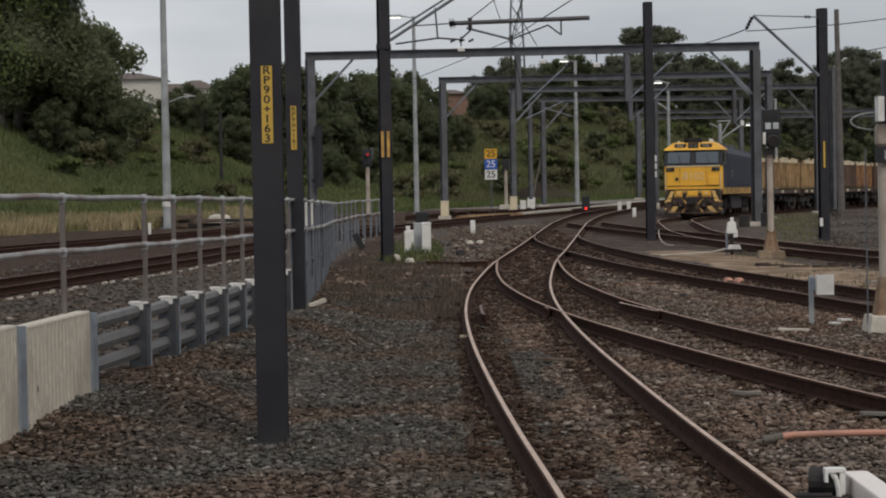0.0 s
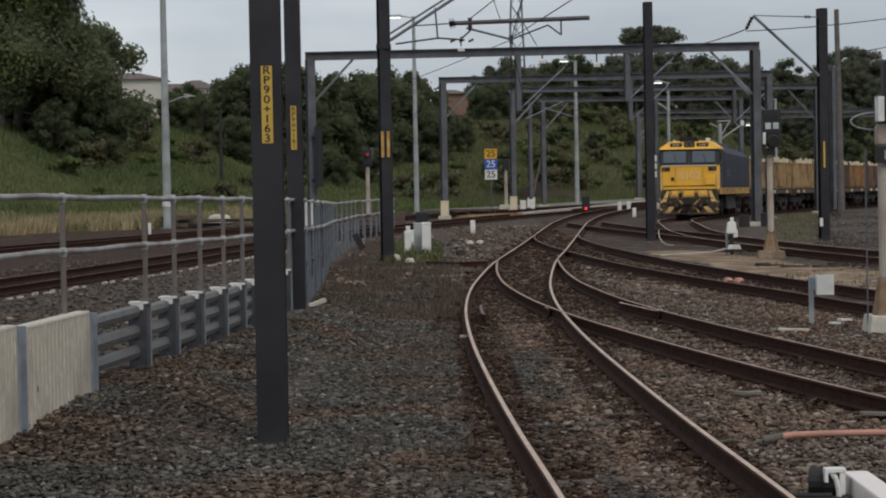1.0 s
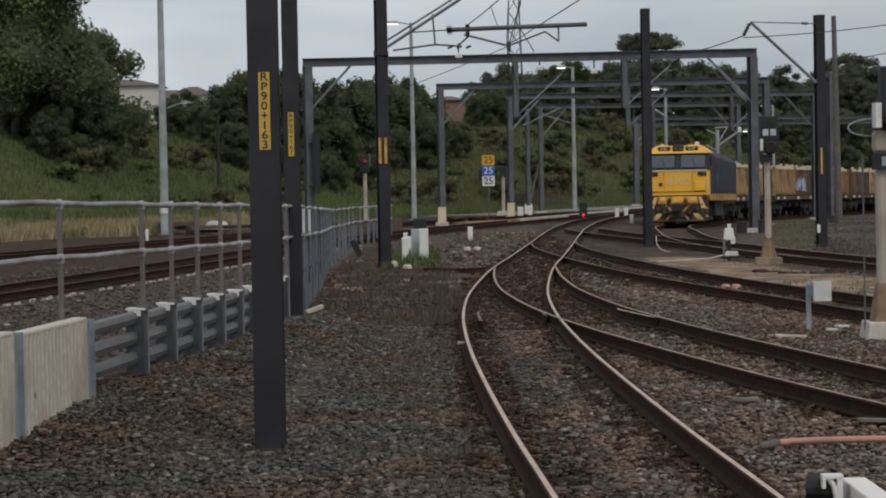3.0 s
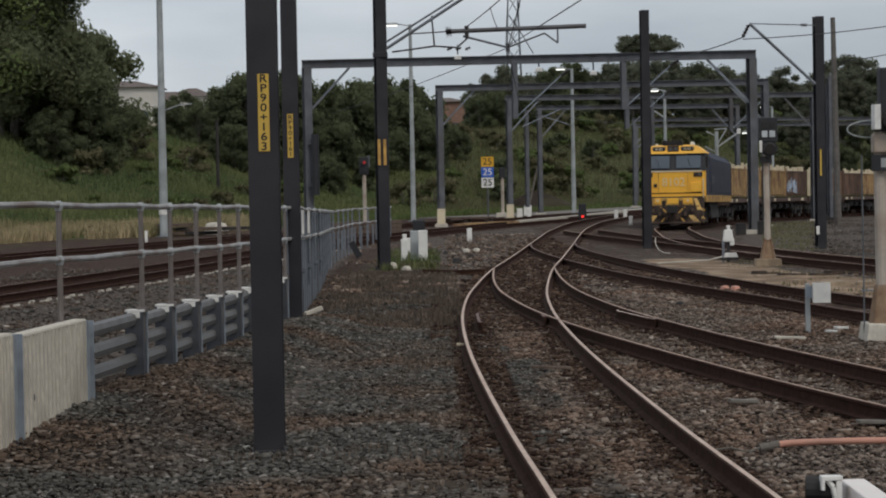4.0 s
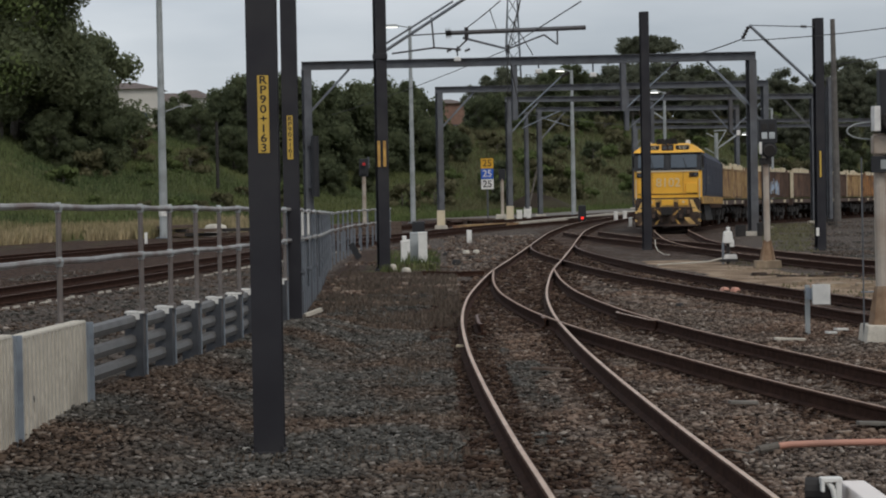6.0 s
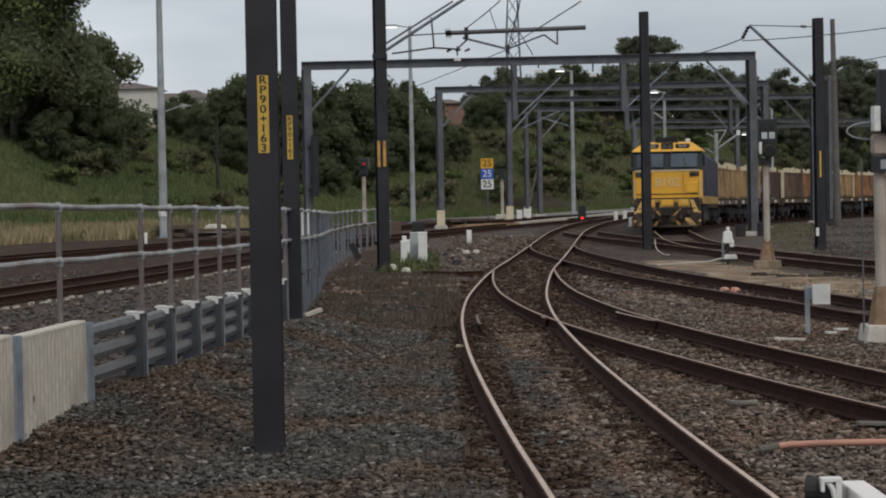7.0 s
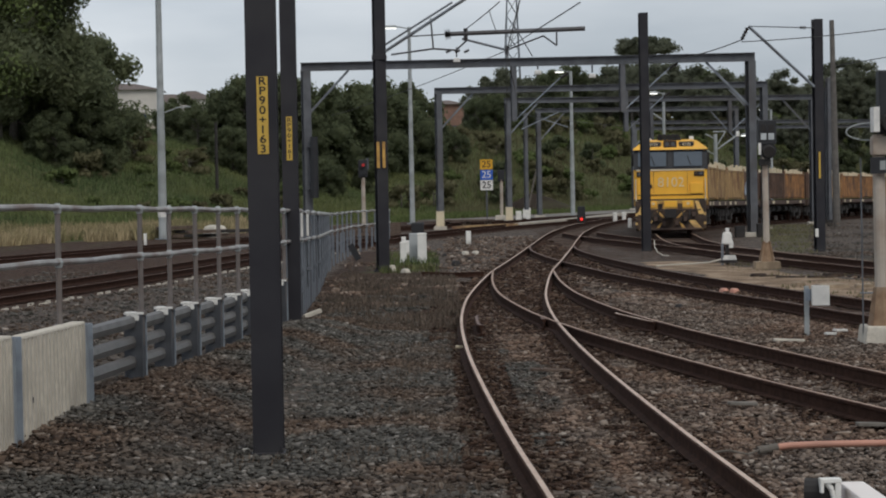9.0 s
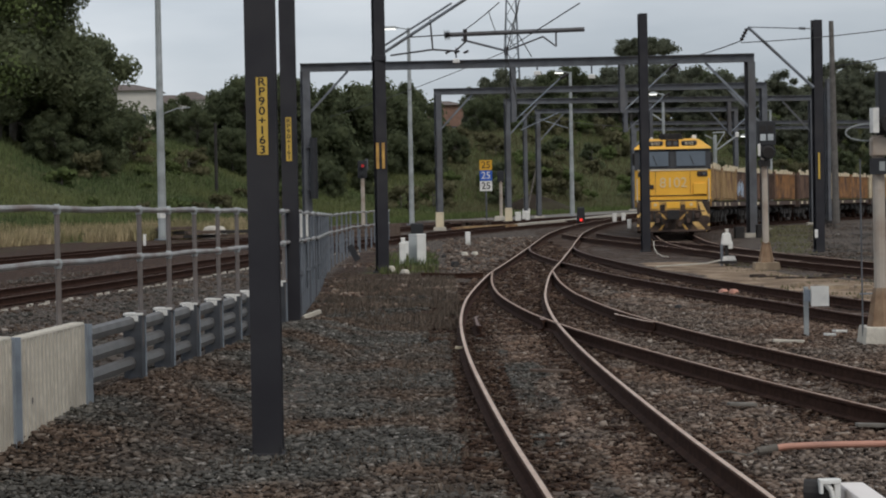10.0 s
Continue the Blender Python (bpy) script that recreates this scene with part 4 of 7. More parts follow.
for px, py, h in ((5.9, 150.0, 6.2), (6.4, 162.0, 7.4), (13.3, 140.0, 7.2), (24.3, 141.0, 8.0), (22.2, 128.0, 8.0)):
    t = thing("yard_pole", "dark slim steel pole among the portals", "pole", pose(px, py, -yard_fall(px, py)), "yard poles")
    h += yard_fall(px, py)
    s = Shape()
    s.hsec((0, 0, -0.2), (0, 0, h), 0.22, 0.22, 0.012, 0.016, 25)
    part("column", s, M_PORTAL, t)
    if px < 10:
        part("footing", boxed(-0.25, 0.25, -0.25, 0.25, -0.2, 0.6), M_WHITE, t, "white painted foot", bevel=0.02)
    else:
        part("footing", boxed(-0.16, 0.16, -0.16, 0.16, -0.2, 0.35), M_CONCRETE if px < 14 else M_DARK, t, bevel=0.02)


bp_ = thing("banded_post", "slim dark post carrying three white bands", "marker post", pose(11.8, 125.0, -yard_fall(11.8, 125.0)))
part("post", rodded((0, 0, -0.2), (0, 0, 3.2), 0.06, 0.05, 8), M_PORTAL, bp_)
for z in (2.15, 2.6, 3.02):
    part("band", boxed(-0.1, 0.1, -0.09, -0.05, z - 0.16, z + 0.16), M_WHITE, bp_, "white band", bevel=0.01)
fm = thing("catenary_mast", "pale galvanised mast with forked cantilever arms behind the wagons", "mast", pose(16.9, 137.0, -yard_fall(16.9, 137.0)), "overhead line masts")
part("column", rodded((0, 0, -0.2), (0, 0, 5.6), 0.13, 0.11, 8), M_LAMPPOLE, fm)
for pts, r in (([(0, 0, 4.6), (1.32, 0, 5.5)], 0.055), ([(0, 0, 5.3), (-0.62, 0, 5.6)], 0.04), ([(0, 0, 4.75), (0.62, 0, 5.75), (-0.15, 0, 5.72)], 0.04), ([(-0.7, 0, 4.7), (0.0, 0, 4.3)], 0.04)):
    strut("cantilever", [Vector(p) for p in pts], r, fm, M_LAMPPOLE)
part("insulator", boxed(1.24, 1.46, -0.1, 0.1, 5.42, 5.74), M_WHITE, fm, "white insulator", bevel=0.05)


# ---- signals and signs ----
def colour_signal(x, y, h, label):
    t = thing("colour_light_signal", label, "signal", pose(x, y, 0))
    return t


sg = colour_signal(-4.18, 127.7, 3.9, "red colour-light signal on a cream post")
part("post", rodded((0, 0, -0.2), (0, 0, 2.95), 0.12, 0.11, 10), M_CREAM, sg)
hd = part("signal_head", boxed(-0.26, 0.26, -0.12, 0.15, 2.85, 3.85), M_BLACK, sg, bevel=0.03)
for z in (3.1, 3.55):
    part("hood", rodded((0, -0.12, z), (0, -0.32, z), 0.13, 0.13, 10), M_BLACK, hd)
part("lens", rodded((0.03, -0.325, 3.55), (0.03, -0.335, 3.55), 0.09, n=10), M_REDDIM, hd, "lit red lens")
part("backboard", boxed(0.2, 0.33, -0.1, 0.05, 3.3, 3.95), M_PORTAL, sg)

sb = thing("speed_board", "amber, blue and white speed boards stacked on one post", "sign", pose(3.18, 145.6, 0))
part("post", rodded((0, 0.05, -0.2), (0, 0.05, 3.95), 0.05, n=8), M_PORTAL, sb)
for z, mt, ink, lab in ((3.62, M_SIGNYEL, M_INK, "amber board reading 25"), (2.95, M_SIGNBLUE, M_WHITE, "blue board reading 25"), (2.28, M_WHITE, M_INK, "white board reading 25")):
    b = part("board", boxed(-0.40, 0.40, -0.02, 0.0, z - 0.32, z + 0.32), mt, sb, lab, bevel=0.004)
    lettering("lettering", "25", 0.62, ink, b, pose(0, -0.026, z, 90))
s2 = colour_signal(4.15, 146.5, 3.0, "small dark signal on a cream post behind the boards")
part("post", rodded((0, 0, -0.2), (0, 0, 2.6), 0.11, n=10), M_CREAM, s2)
part("signal_head", boxed(-0.22, 0.22, -0.1, 0.12, 2.5, 3.25), M_BLACK, s2, bevel=0.04)
part("footing", boxed(-0.45, 0.45, -0.35, 0.35, -0.1, 0.32, (0.05, 0.05)), M_CONCRETE, s2, bevel=0.02)

dw = colour_signal(8.12, 127.8, 0.9, "black dwarf signal showing red beside the line")
part("signal_head", boxed(-0.24, 0.24, -0.12, 0.14, 0.15, 1.0, (0.03, 0.02)), M_BLACK, dw, bevel=0.05)
part("lens", rodded((0.0, -0.125, 0.28), (0.0, -0.16, 0.28), 0.08, n=10), M_RED, dw, "lit red lens")
part("foot", boxed(-0.2, 0.2, -0.1, 0.1, -0.05, 0.15), M_DARK, dw)

# signal with four-lamp route box, by the dirt strip
s4 = colour_signal(8.66, 59.6, 4.0, "black route-lamp signal on a cream post with a flared foot")
part("footing", boxed(-0.35, 0.35, -0.3, 0.3, -0.1, 0.18, (0.03, 0.03)), M_SLAB, s4, bevel=0.015)
part("foot", rodded((0, 0, 0.18), (0, 0, 0.66), 0.17, 0.092, 8), M_STAIN, s4, "rust-stained flared foot")
for g in range(4):
    fin = part("gusset", slab([(0.0, 0.18), (0.26, 0.18), (0.12, 0.72), (0.0, 0.72)], -0.012, 0.012), M_STAIN, s4)
    fin.matrix_basis = pose(0, 0, 0, 0, 0, 45 + 90 * g)
part("post", rodded((0, 0, 0.68), (-0.02, 0, 3.1), 0.088, 0.08, 10), M_CREAM, s4)
part("collar", rodded((-0.02, 0, 2.71), (-0.02, 0, 2.88), 0.17, n=10), M_DARK, s4)
hd = part("signal_head", boxed(-0.20, 0.28, -0.14, 0.16, 3.26, 3.90), M_BLACK, s4, bevel=0.02)
for zx, zz in ((-0.06, 3.70), (0.14, 3.70), (-0.06, 3.47), (0.14, 3.47)):
    part("lens", boxed(zx - 0.075, zx + 0.075, -0.155, -0.142, zz - 0.085, zz + 0.085), M_CLEAR if zz < 3.55 else M_DARK, hd, bevel=0.01)
lw = part("lower_head", rodded((0.06, -0.12, 3.10), (0.06, 0.16, 3.10), 0.22, 0.2, 14), M_BLACK, s4)
part("hood", rodded((0.06, -0.12, 3.10), (0.06, -0.3, 3.06), 0.17, 0.15, 12), M_DARK, lw)
part("marker", boxed(-0.2, -0.13, -0.15, -0.13, 2.99, 3.30), M_WHITE, s4, "white strip")

# nearer signal at the edge of the yard
s5 = colour_signal(6.24, 31.85, 3.3, "colour-light signal with a white visor on a cream post")
part("footing", boxed(-0.30, 0.55, -0.3, 0.4, -0.1, 0.26, (0.05, 0.05)), M_CONCRETE, s5, bevel=0.02)
part("foot", rodded((0, 0, 0.22), (0, 0, 0.80), 0.21, 0.11, 8), M_STAIN, s5)
part("post", rodded((0, 0, 0.78), (-0.02, 0, 2.95), 0.09, 0.085, 12), M_CREAM, s5)
part("collar", boxed(-0.12, 0.16, -0.13, 0.1, 2.66, 2.92), M_CREAM, s5, bevel=0.02)
pl = part("plate", boxed(-0.16, 0.4, -0.16, -0.13, 2.40, 2.63), M_BLACK, s5, "black identification plate")
for k in range(3):
    part("lettering", boxed(-0.03 + k * 0.12, 0.05 + k * 0.12, -0.166, -0.161, 2.45, 2.58), M_LAMPPOLE, pl)
hd = part("signal_head", boxed(-0.02, 0.42, -0.12, 0.15, 2.95, 3.85), M_BLACK, s5, bevel=0.03)
part("lens", rodded((0.12, -0.13, 3.12), (0.12, -0.16, 3.12), 0.10, n=14), M_REDDIM, hd, "dim red lens")
part("hood", rodded((0.12, -0.12, 3.12), (0.12, -0.3, 3.10), 0.14, 0.13, 12), M_DARK, hd)
part("visor", boxed(-0.14, -0.05, -0.3, -0.05, 2.98, 3.33), M_WHITE, s5, "white visor", bevel=0.01)
strut("rod", [(-0.26, 0.0, 0.05), (-0.27, 0.0, 2.62)], 0.012, s5, M_PORTAL)
strut("rod", [(-0.30, 0.0, 0.72), (0.0, 0.0, 0.72)], 0.012, s5, M_STEEL)
strut("cable", [(-0.14 - 0.17 * math.sin(a) * 2.0, -0.05, 2.99 + 0.12 * math.cos(a)) for a in np.linspace(0, math.pi, 12)], 0.012, s5, M_LAMPPOLE)

# ---- trackside boxes ----
bx = thing("junction_box", "white box on a short galvanised post in the ballast", "junction box", pose(5.5, 33.8, 0))
part("post", boxed(-0.035, 0.035, -0.03, 0.03, -0.2, 0.74), M_LAMPPOLE, bx, bevel=0.004)
part("bracket", boxed(-0.03, 0.11, -0.05, -0.03, 0.52, 0.70), M_GALV, bx)
part("box", boxed(0.06, 0.31, -0.16, -0.02, 0.46, 0.75), M_WHITE, bx, bevel=0.012)
part("lid", boxed(0.055, 0.315, -0.175, -0.16, 0.455, 0.755), M_WHITE, bx, bevel=0.004)


def cabinet(x, y, w, d, h, label, mat=None, z=0.0):
    t = thing("equipment_case", label, "equipment case", pose(x, y, -yard_fall(x, y)), "lineside cases")
    b = part("body", boxed(-w / 2, w / 2, -d / 2, d / 2, z - 0.05, z + h), mat or M_WHITE, t, bevel=0.02)
    part("lid", boxed(-w / 2 - 0.015, w / 2 + 0.015, -d / 2 - 0.015, d / 2 + 0.015, z + h, z + h + 0.04, (0.02, 0.02)), mat or M_WHITE, t, bevel=0.008)
    part("door", boxed(-w * 0.42, w * 0.42, -d / 2 - 0.012, -d / 2, z + 0.06, z + h * 0.94), mat or M_WHITE, b, bevel=0.004)
    return t


cabinet(-0.76, 69.5, 0.26, 0.3, 0.84, "pale grey equipment case in the grass", M_LAMPPOLE)
cabinet(-1.07, 69.0, 0.20, 0.2, 0.60, "small white equipment case in the grass")
cabinet(-0.50, 68.9, 0.28, 0.3, 0.86, "white equipment case in the grass")
cabinet(-1.02, 74.6, 0.20, 0.2, 0.50, "narrow white marker case beside the fence")
cabinet(-0.72, 80.0, 0.44, 0.4, 0.55, "dark green equipment case behind the white cases", M_BLACK, 0.45)
cabinet(1.21, 90.4, 0.20, 0.18, 0.45, "short white marker post in bare ballast")
cabinet(-1.35, 88.0, 0.16, 0.16, 0.32, "short white marker post beside the fence")
cabinet(9.85, 116.0, 0.18, 0.18, 0.42, "short white marker post by the line")
cabinet(4.9, 137.0, 0.34, 0.3, 0.65, "white equipment case under the portal")
cabinet(5.6, 140.0, 0.24, 0.24, 0.6, "white equipment case under the portal")
cabinet(10.2, 130.0, 0.22, 0.2, 0.55, "short white marker post by the dwarf signal")
cabinet(10.8, 131.0, 0.22, 0.2, 0.55, "short white marker post by the dwarf signal")
cabinet(-6.35, 104.0, 0.15, 0.15, 1.1, "white marker post behind the fence")
cabinet(-6.05, 104.0, 0.15, 0.15, 1.1, "white marker post behind the fence")
cabinet(-12.61, 97.3, 0.12, 0.12, 0.45, "small white marker post by the main line")
# two dark blocks added for the shade under the train and the portal footing
cabinet(12.5, 93.6, 0.4, 0.4, 0.42, "dark block for under-train shade and the portal footing", M_DARK)
cabinet(13.4, 93.9, 0.3, 0.4, 0.5, "dark block for under-train shade and the portal footing", M_DARK)
cabinet(11.9, 93.0, 0.14, 0.14, 0.35, "short white marker post by the siding")

dwf = thing("point_indicator", "white-headed point indicator on a dark stand", "point indicator", pose(8.06, 63.0, 0) @ Matrix.Diagonal((0.80, 0.80, 1.06, 1)))
part("stand", boxed(-0.06, 0.06, -0.06, 0.06, -0.05, 0.6), M_DARK, dwf)
part("head", boxed(-0.20, 0.18, -0.12, 0.12, 0.52, 0.84, (0.05, 0.03)), M_WHITE, dwf, "white painted head", bevel=0.04)
part("lamp", boxed(0.04, 0.2, -0.1, 0.1, 0.42, 0.62), M_WHITE, dwf, bevel=0.03)
part("base", boxed(-0.26, 0.32, -0.22, 0.22, 0.04, 0.10), M_DARK, dwf)
part("guard", boxed(-0.2, 0.3, -0.25, -0.2, 0.12, 0.24, (0.06, 0.0)), M_WHITE, dwf, "white guard")
part("leg", boxed(-0.24, -0.16, -0.2, -0.14, -0.05, 0.55), M_STEEL, dwf)

# concrete cable trough along the far line
tg = thing("cable_trough", "pale concrete cable trough beside the far line", "cable trough", kind="structure")
s = Shape()
s.sweep([(-0.2, -0.1), (0.2, -0.1), (0.2, 0.22), (-0.2, 0.22)], [p for p in spline([(4.35, 122.4), (8.5, 137.6), (14.7, 162.0), (22.0, 184.0)], 2.0)])
part("trough", s, M_CONCRETE, tg)
tg2 = thing("cable_trough", "tan timber-edged cable trough beside the far line", "cable trough", kind="structure")
s = Shape()
s.sweep([(-0.2, -0.1), (0.2, -0.1), (0.2, 0.2), (-0.2, 0.2)], [p for p in spline([(0.9, 117.0), (2.4, 119.8), (4.2, 122.0)], 1.0)])
part("trough", s, M_TANBOX, tg2)
p = thing("platform_edge", "low timber crossing platform beside the far line", "platform", pose(1.6, 125.0, 0, 0, 0, -15))
part("deck", boxed(-1.4, 1.4, -0.6, 0.6, 0.30, 0.42), M_SLEEPER, p, bevel=0.02)
for dx in (-1.2, 0, 1.2):
    part("bearer", boxed(dx - 0.1, dx + 0.1, -0.5, 0.5, -0.05, 0.3), M_SLEEPER, p)

# ---- foreground: point machine, conduit, rail scraps ----
pm = thing("point_machine", "white point machine with a dark motor beside the rail", "point machine", pose(2.70, 15.85, -0.01))
part("cover", boxed(0.15, 0.35, -1.30, 0.42, 0.02, 0.17, (0.008, 0.02)), M_COVER, pm, "white painted cover", bevel=0.02)
part("motor", rodded((-0.13, 0.12, 0.14), (0.10, 0.06, 0.14), 0.10, n=14), M_DARK, pm)
s = Shape()
s.box(-0.05, 0.10, -0.06, 0.04, 0.22, 0.25)
s.box(-0.05, -0.025, -0.06, 0.04, 0.15, 0.22)
s.tube([(-0.03, -0.03, 0.235), (0.0, -0.03, 0.22), (0.035, -0.03, 0.17), (0.05, -0.035, 0.10), (0.055, -0.04, 0.0)], 0.022, 8)
s.box(0.055, 0.095, -0.055, 0.03, 0.06, 0.22)
part("crank", s, M_WHITE, pm, "white T-shaped crank", bevel=0.006)
part("plate", boxed(-0.32, 0.12, -0.25, 0.2, -0.02, 0.05), M_DARK, pm)
part("rod", rodded((-0.42, -0.05, 0.06), (0.0, -0.05, 0.06), 0.018), M_DARK, pm)
cd = thing("conduit_pipe", "salmon-pink conduit pipe lying on the ballast", "pipe", pose(0, 0, 0))
strut("pipe", [(2.83, 19.14, 0.07), (2.95, 19.17, 0.08), (3.22, 19.19, 0.085), (3.6, 19.2, 0.085), (4.6, 19.17, 0.08)], 0.029, cd, M_HOSE, 12)
strut("sleeve", [(2.68, 19.10, 0.05), (2.76, 19.12, 0.06), (2.85, 19.15, 0.073)], 0.036, cd, M_BARK, 10)
strut("cable", [(2.70, 19.10, 0.06), (2.58, 19.02, 0.03), (2.43, 19.07, 0.06), (2.28, 18.95, 0.06), (2.12, 18.9, 0.05)], 0.010, cd, M_BARK, 6)
for i, (x, y, a, w, mt, nm, lab) in enumerate(((4.98, 32.2, 4, 0.45, M_CONCRETE, "painted_board", "white painted board lying on ballast"), (5.78, 33.4, 18, 0.16, M_WHITE, "painted_board", "broken white board on ballast"), (6.05, 34.1, 30, 0.22, M_WHITE, "painted_board", "broken white board on ballast"), (4.05, 21.0, 8, 0.38, M_ROAD, "concrete_scrap", "pale concrete scrap lying on ballast"), (3.1, 23.2, 12, 0.3, M_ROAD, "concrete_scrap", "pale concrete scrap lying on ballast"), (0.3, 32.0, -4, 0.16, M_PALEBOX, "timber_scrap", "pale timber scrap between the rails"), (1.35, 27.8, 2, 0.5, M_SLEEPER, "timber_scrap", "weathered timber offcut between the rails"))):
    t = thing(nm, lab, "scrap", pose(x, y, 0.03, 0, 3, a), "lineside scraps")
    part("board", boxed(-w / 2, w / 2, -0.05, 0.05, 0.0, 0.035), mt, t, bevel=0.008)
for x, y, r in ((6.12, 46.8, 0.125), (5.93, 47.0, 0.122), (-1.75, 20.1, 0.045), (0.86, 15.6, 0.03), (-0.9, 61.0, 0.14), (-1.35, 62.5, 0.2), (0.9, 76.0, 0.14), (1.25, 76.2, 0.14), (-10.9, 110.5, 0.74)):
    t = Shape()
    t.box(-r, r, -r * 0.7, r * 0.7, -r * 0.4, r * 0.55, top=(r * 0.35, r * 0.25))
    ob = part("rock", t, M_CONCRETE if r > 0.13 or r < 0.12 else M_HOSE, None, bevel=r * 0.25, smooth=True)
    ob.matrix_basis = pose(x, y, r * 0.25, 0, 0, r * 900)
    tagged(ob, "pale rounded rock lying on the ground", "rock", "loose rocks")

for x, y, w, d, a in ((8.5, 48.9, 0.62, 0.8, 6), (9.15, 48.6, 0.4, 0.5, -4), (7.95, 50.0, 0.25, 0.35, 20), (6.5, 52.2, 0.3, 0.5, -12)):
    sl = part("stone_slab", boxed(-w / 2, w / 2, -d / 2, d / 2, -0.05, 0.06, (0.03, 0.03)), M_SLAB, None, bevel=0.02)
    sl.matrix_basis = pose(x, y, 0.0, 0, 0, a)
    tagged(sl, "flat tan stone slab lying on the dirt", "slab", "slabs on the dirt")
rng_t = random.Random(5)
for k in range(9):
    w = rng_t.uniform(0.2, 0.55)
    ob = part("timber_offcut", boxed(-w / 2, w / 2, -0.06, 0.06, 0.0, rng_t.uniform(0.04, 0.09), (0.03, 0.01)), M_GRIME, None, bevel=0.012)
    ob.matrix_basis = pose(7.7 + 0.3 * k + rng_t.uniform(-0.1, 0.1), 54.4 - 0.12 * k + rng_t.uniform(-0.5, 0.5), -0.01, 0, 0, rng_t.uniform(-25, 25))
    tagged(ob, "rotten dark timber offcut lying in the dirt", "timber", "timbers on the dirt")

cb = thing("loose_cable", "pale loose cable lying across the dirt", "cable")
strut("cable", [(5.9, 61.2, 0.05), (6.35, 61.6, 0.06), (6.9, 62.3, 0.05), (7.5, 63.0, 0.05), (8.1, 65.0, 0.06), (8.5, 66.2, 0.06)], 0.022, cb, M_CONCRETE)
cb = thing("loose_cable", "pale looped cable beside the mast", "cable")
strut("cable", [(6.75, 70.6, 0.5), (6.74, 70.4, 0.3), (6.80, 70.1, 0.14), (6.95, 69.8, 0.05), (7.1, 69.6, 0.04)], 0.014, cb, M_CONCRETE)
lean = thing("leaning_sign", "small dark plate leaning against the fence", "plate", pose(-2.55, 72.0, 0.0))
s = Shape()
s.box(-0.1, 0.1, -0.015, 0.015, 0.0, 0.55)
ob = part("plate", s, M_BLACK, lean, bevel=0.004)
ob.matrix_basis = pose(0, 0, 0.02, 0, -28, 0)

sc = thing("scrap_rail", "rusty scrap rail lying in the brown soil", "rail", pose(0.35, 57.6, 0.09, 0, 4, 82))
s = Shape()
s.sweep([(q[0] * 0.8, q[1] * 0.8) for q in RAIL_PROFILE], [Vector((0, -0.8, 0.04)), Vector((0.02, 0, 0.02)), Vector((0, 0.8, 0.05))], RAIL_SLOTS)
part("rail", s, [M_RAIL, M_RAILDULL], sc)
for x, y, r in ((0.5, 66.0, 0.16), (-0.1, 64.5, 0.12), (1.4, 57.9, 0.14), (1.0, 70.5, 0.1), (0.2, 74.0, 0.13), (4.4, 41.5, 0.1)):
    t = Shape()
    t.box(-r, r, -r * 0.7, r * 0.7, -r * 0.4, r * 0.6, top=(r * 0.3, r * 0.2))
    ob = part("rock", t, M_DARK, None, bevel=r * 0.25)
    ob.matrix_basis = pose(x, y, r * 0.25, 0, 0, r * 700)
    tagged(ob, "dark stained lump of rock in the soil", "rock", "loose rocks")
pb = thing("painted_board", "pale board lying at the foot of the mast", "scrap", pose(-2.2, 39.3, 0.12, 0, -18, 20), "lineside scraps")
part("board", boxed(-0.16, 0.16, -0.06, 0.06, 0.0, 0.07), M_CONCRETE, pb, bevel=0.01)

# check rails and crossing in the turnout
for x, y, a, L in ((0.60, 36.2, 0, 2.6), (3.1, 36.3, -9, 2.6), (1.66, 36.6, 3, 0.9)):
    t = thing("check_rail", "short rusty check rail beside the running rail", "rail", pose(x, y, RAIL_TOP - 0.005, 0, 0, -a))
    s = Shape()
    s.sweep(RAIL_PROFILE, [Vector((0.04, -L / 2, 0)), Vector((0, -L / 2 + 0.3, 0)), Vector((0, L / 2 - 0.3, 0)), Vector((0.04, L / 2, 0))], RAIL_SLOTS)
    part("rail", s, [M_RAIL, M_RAILTOP if x > 3 else M_RAILDULL], t)

# ---- barrier fence: concrete panels, then posts with beams, a handrail above ----
FENCE = [(-4.55, 10.0, 1.22, 2.33), (-3.66, 19.0, 1.10, 2.23), (-2.60, 30.0, 0.93, 2.07), (-2.30, 38.0, 0.84, 1.96), (-2.50, 50.0, 0.70, 1.77), (-3.04, 66.0, 0.60, 1.55), (-2.90, 80.0, 0.55, 1.45), (-1.80, 95.0, 0.5, 1.35)]


def fence_at(y):
    for a, b in zip(FENCE[:-1], FENCE[1:]):
        if y <= b[1]:
            k = (y - a[1]) / (b[1] - a[1])
            return [p + (q - p) * k for p, q in zip(a, b)]
    return list(FENCE[-1])


fence = thing("barrier_fence", "galvanised barrier of posts and beams with a handrail", "fence", kind="structure")


def upright(y):
    """The pose of the fence at y, facing the tracks."""
    x, yy, top, hand = fence_at(y)
    x2 = fence_at(y + 0.1)[0]
    return pose(x, y, 0, 0, 0, math.degrees(math.atan2(-(x2 - x), 0.1))), top, hand


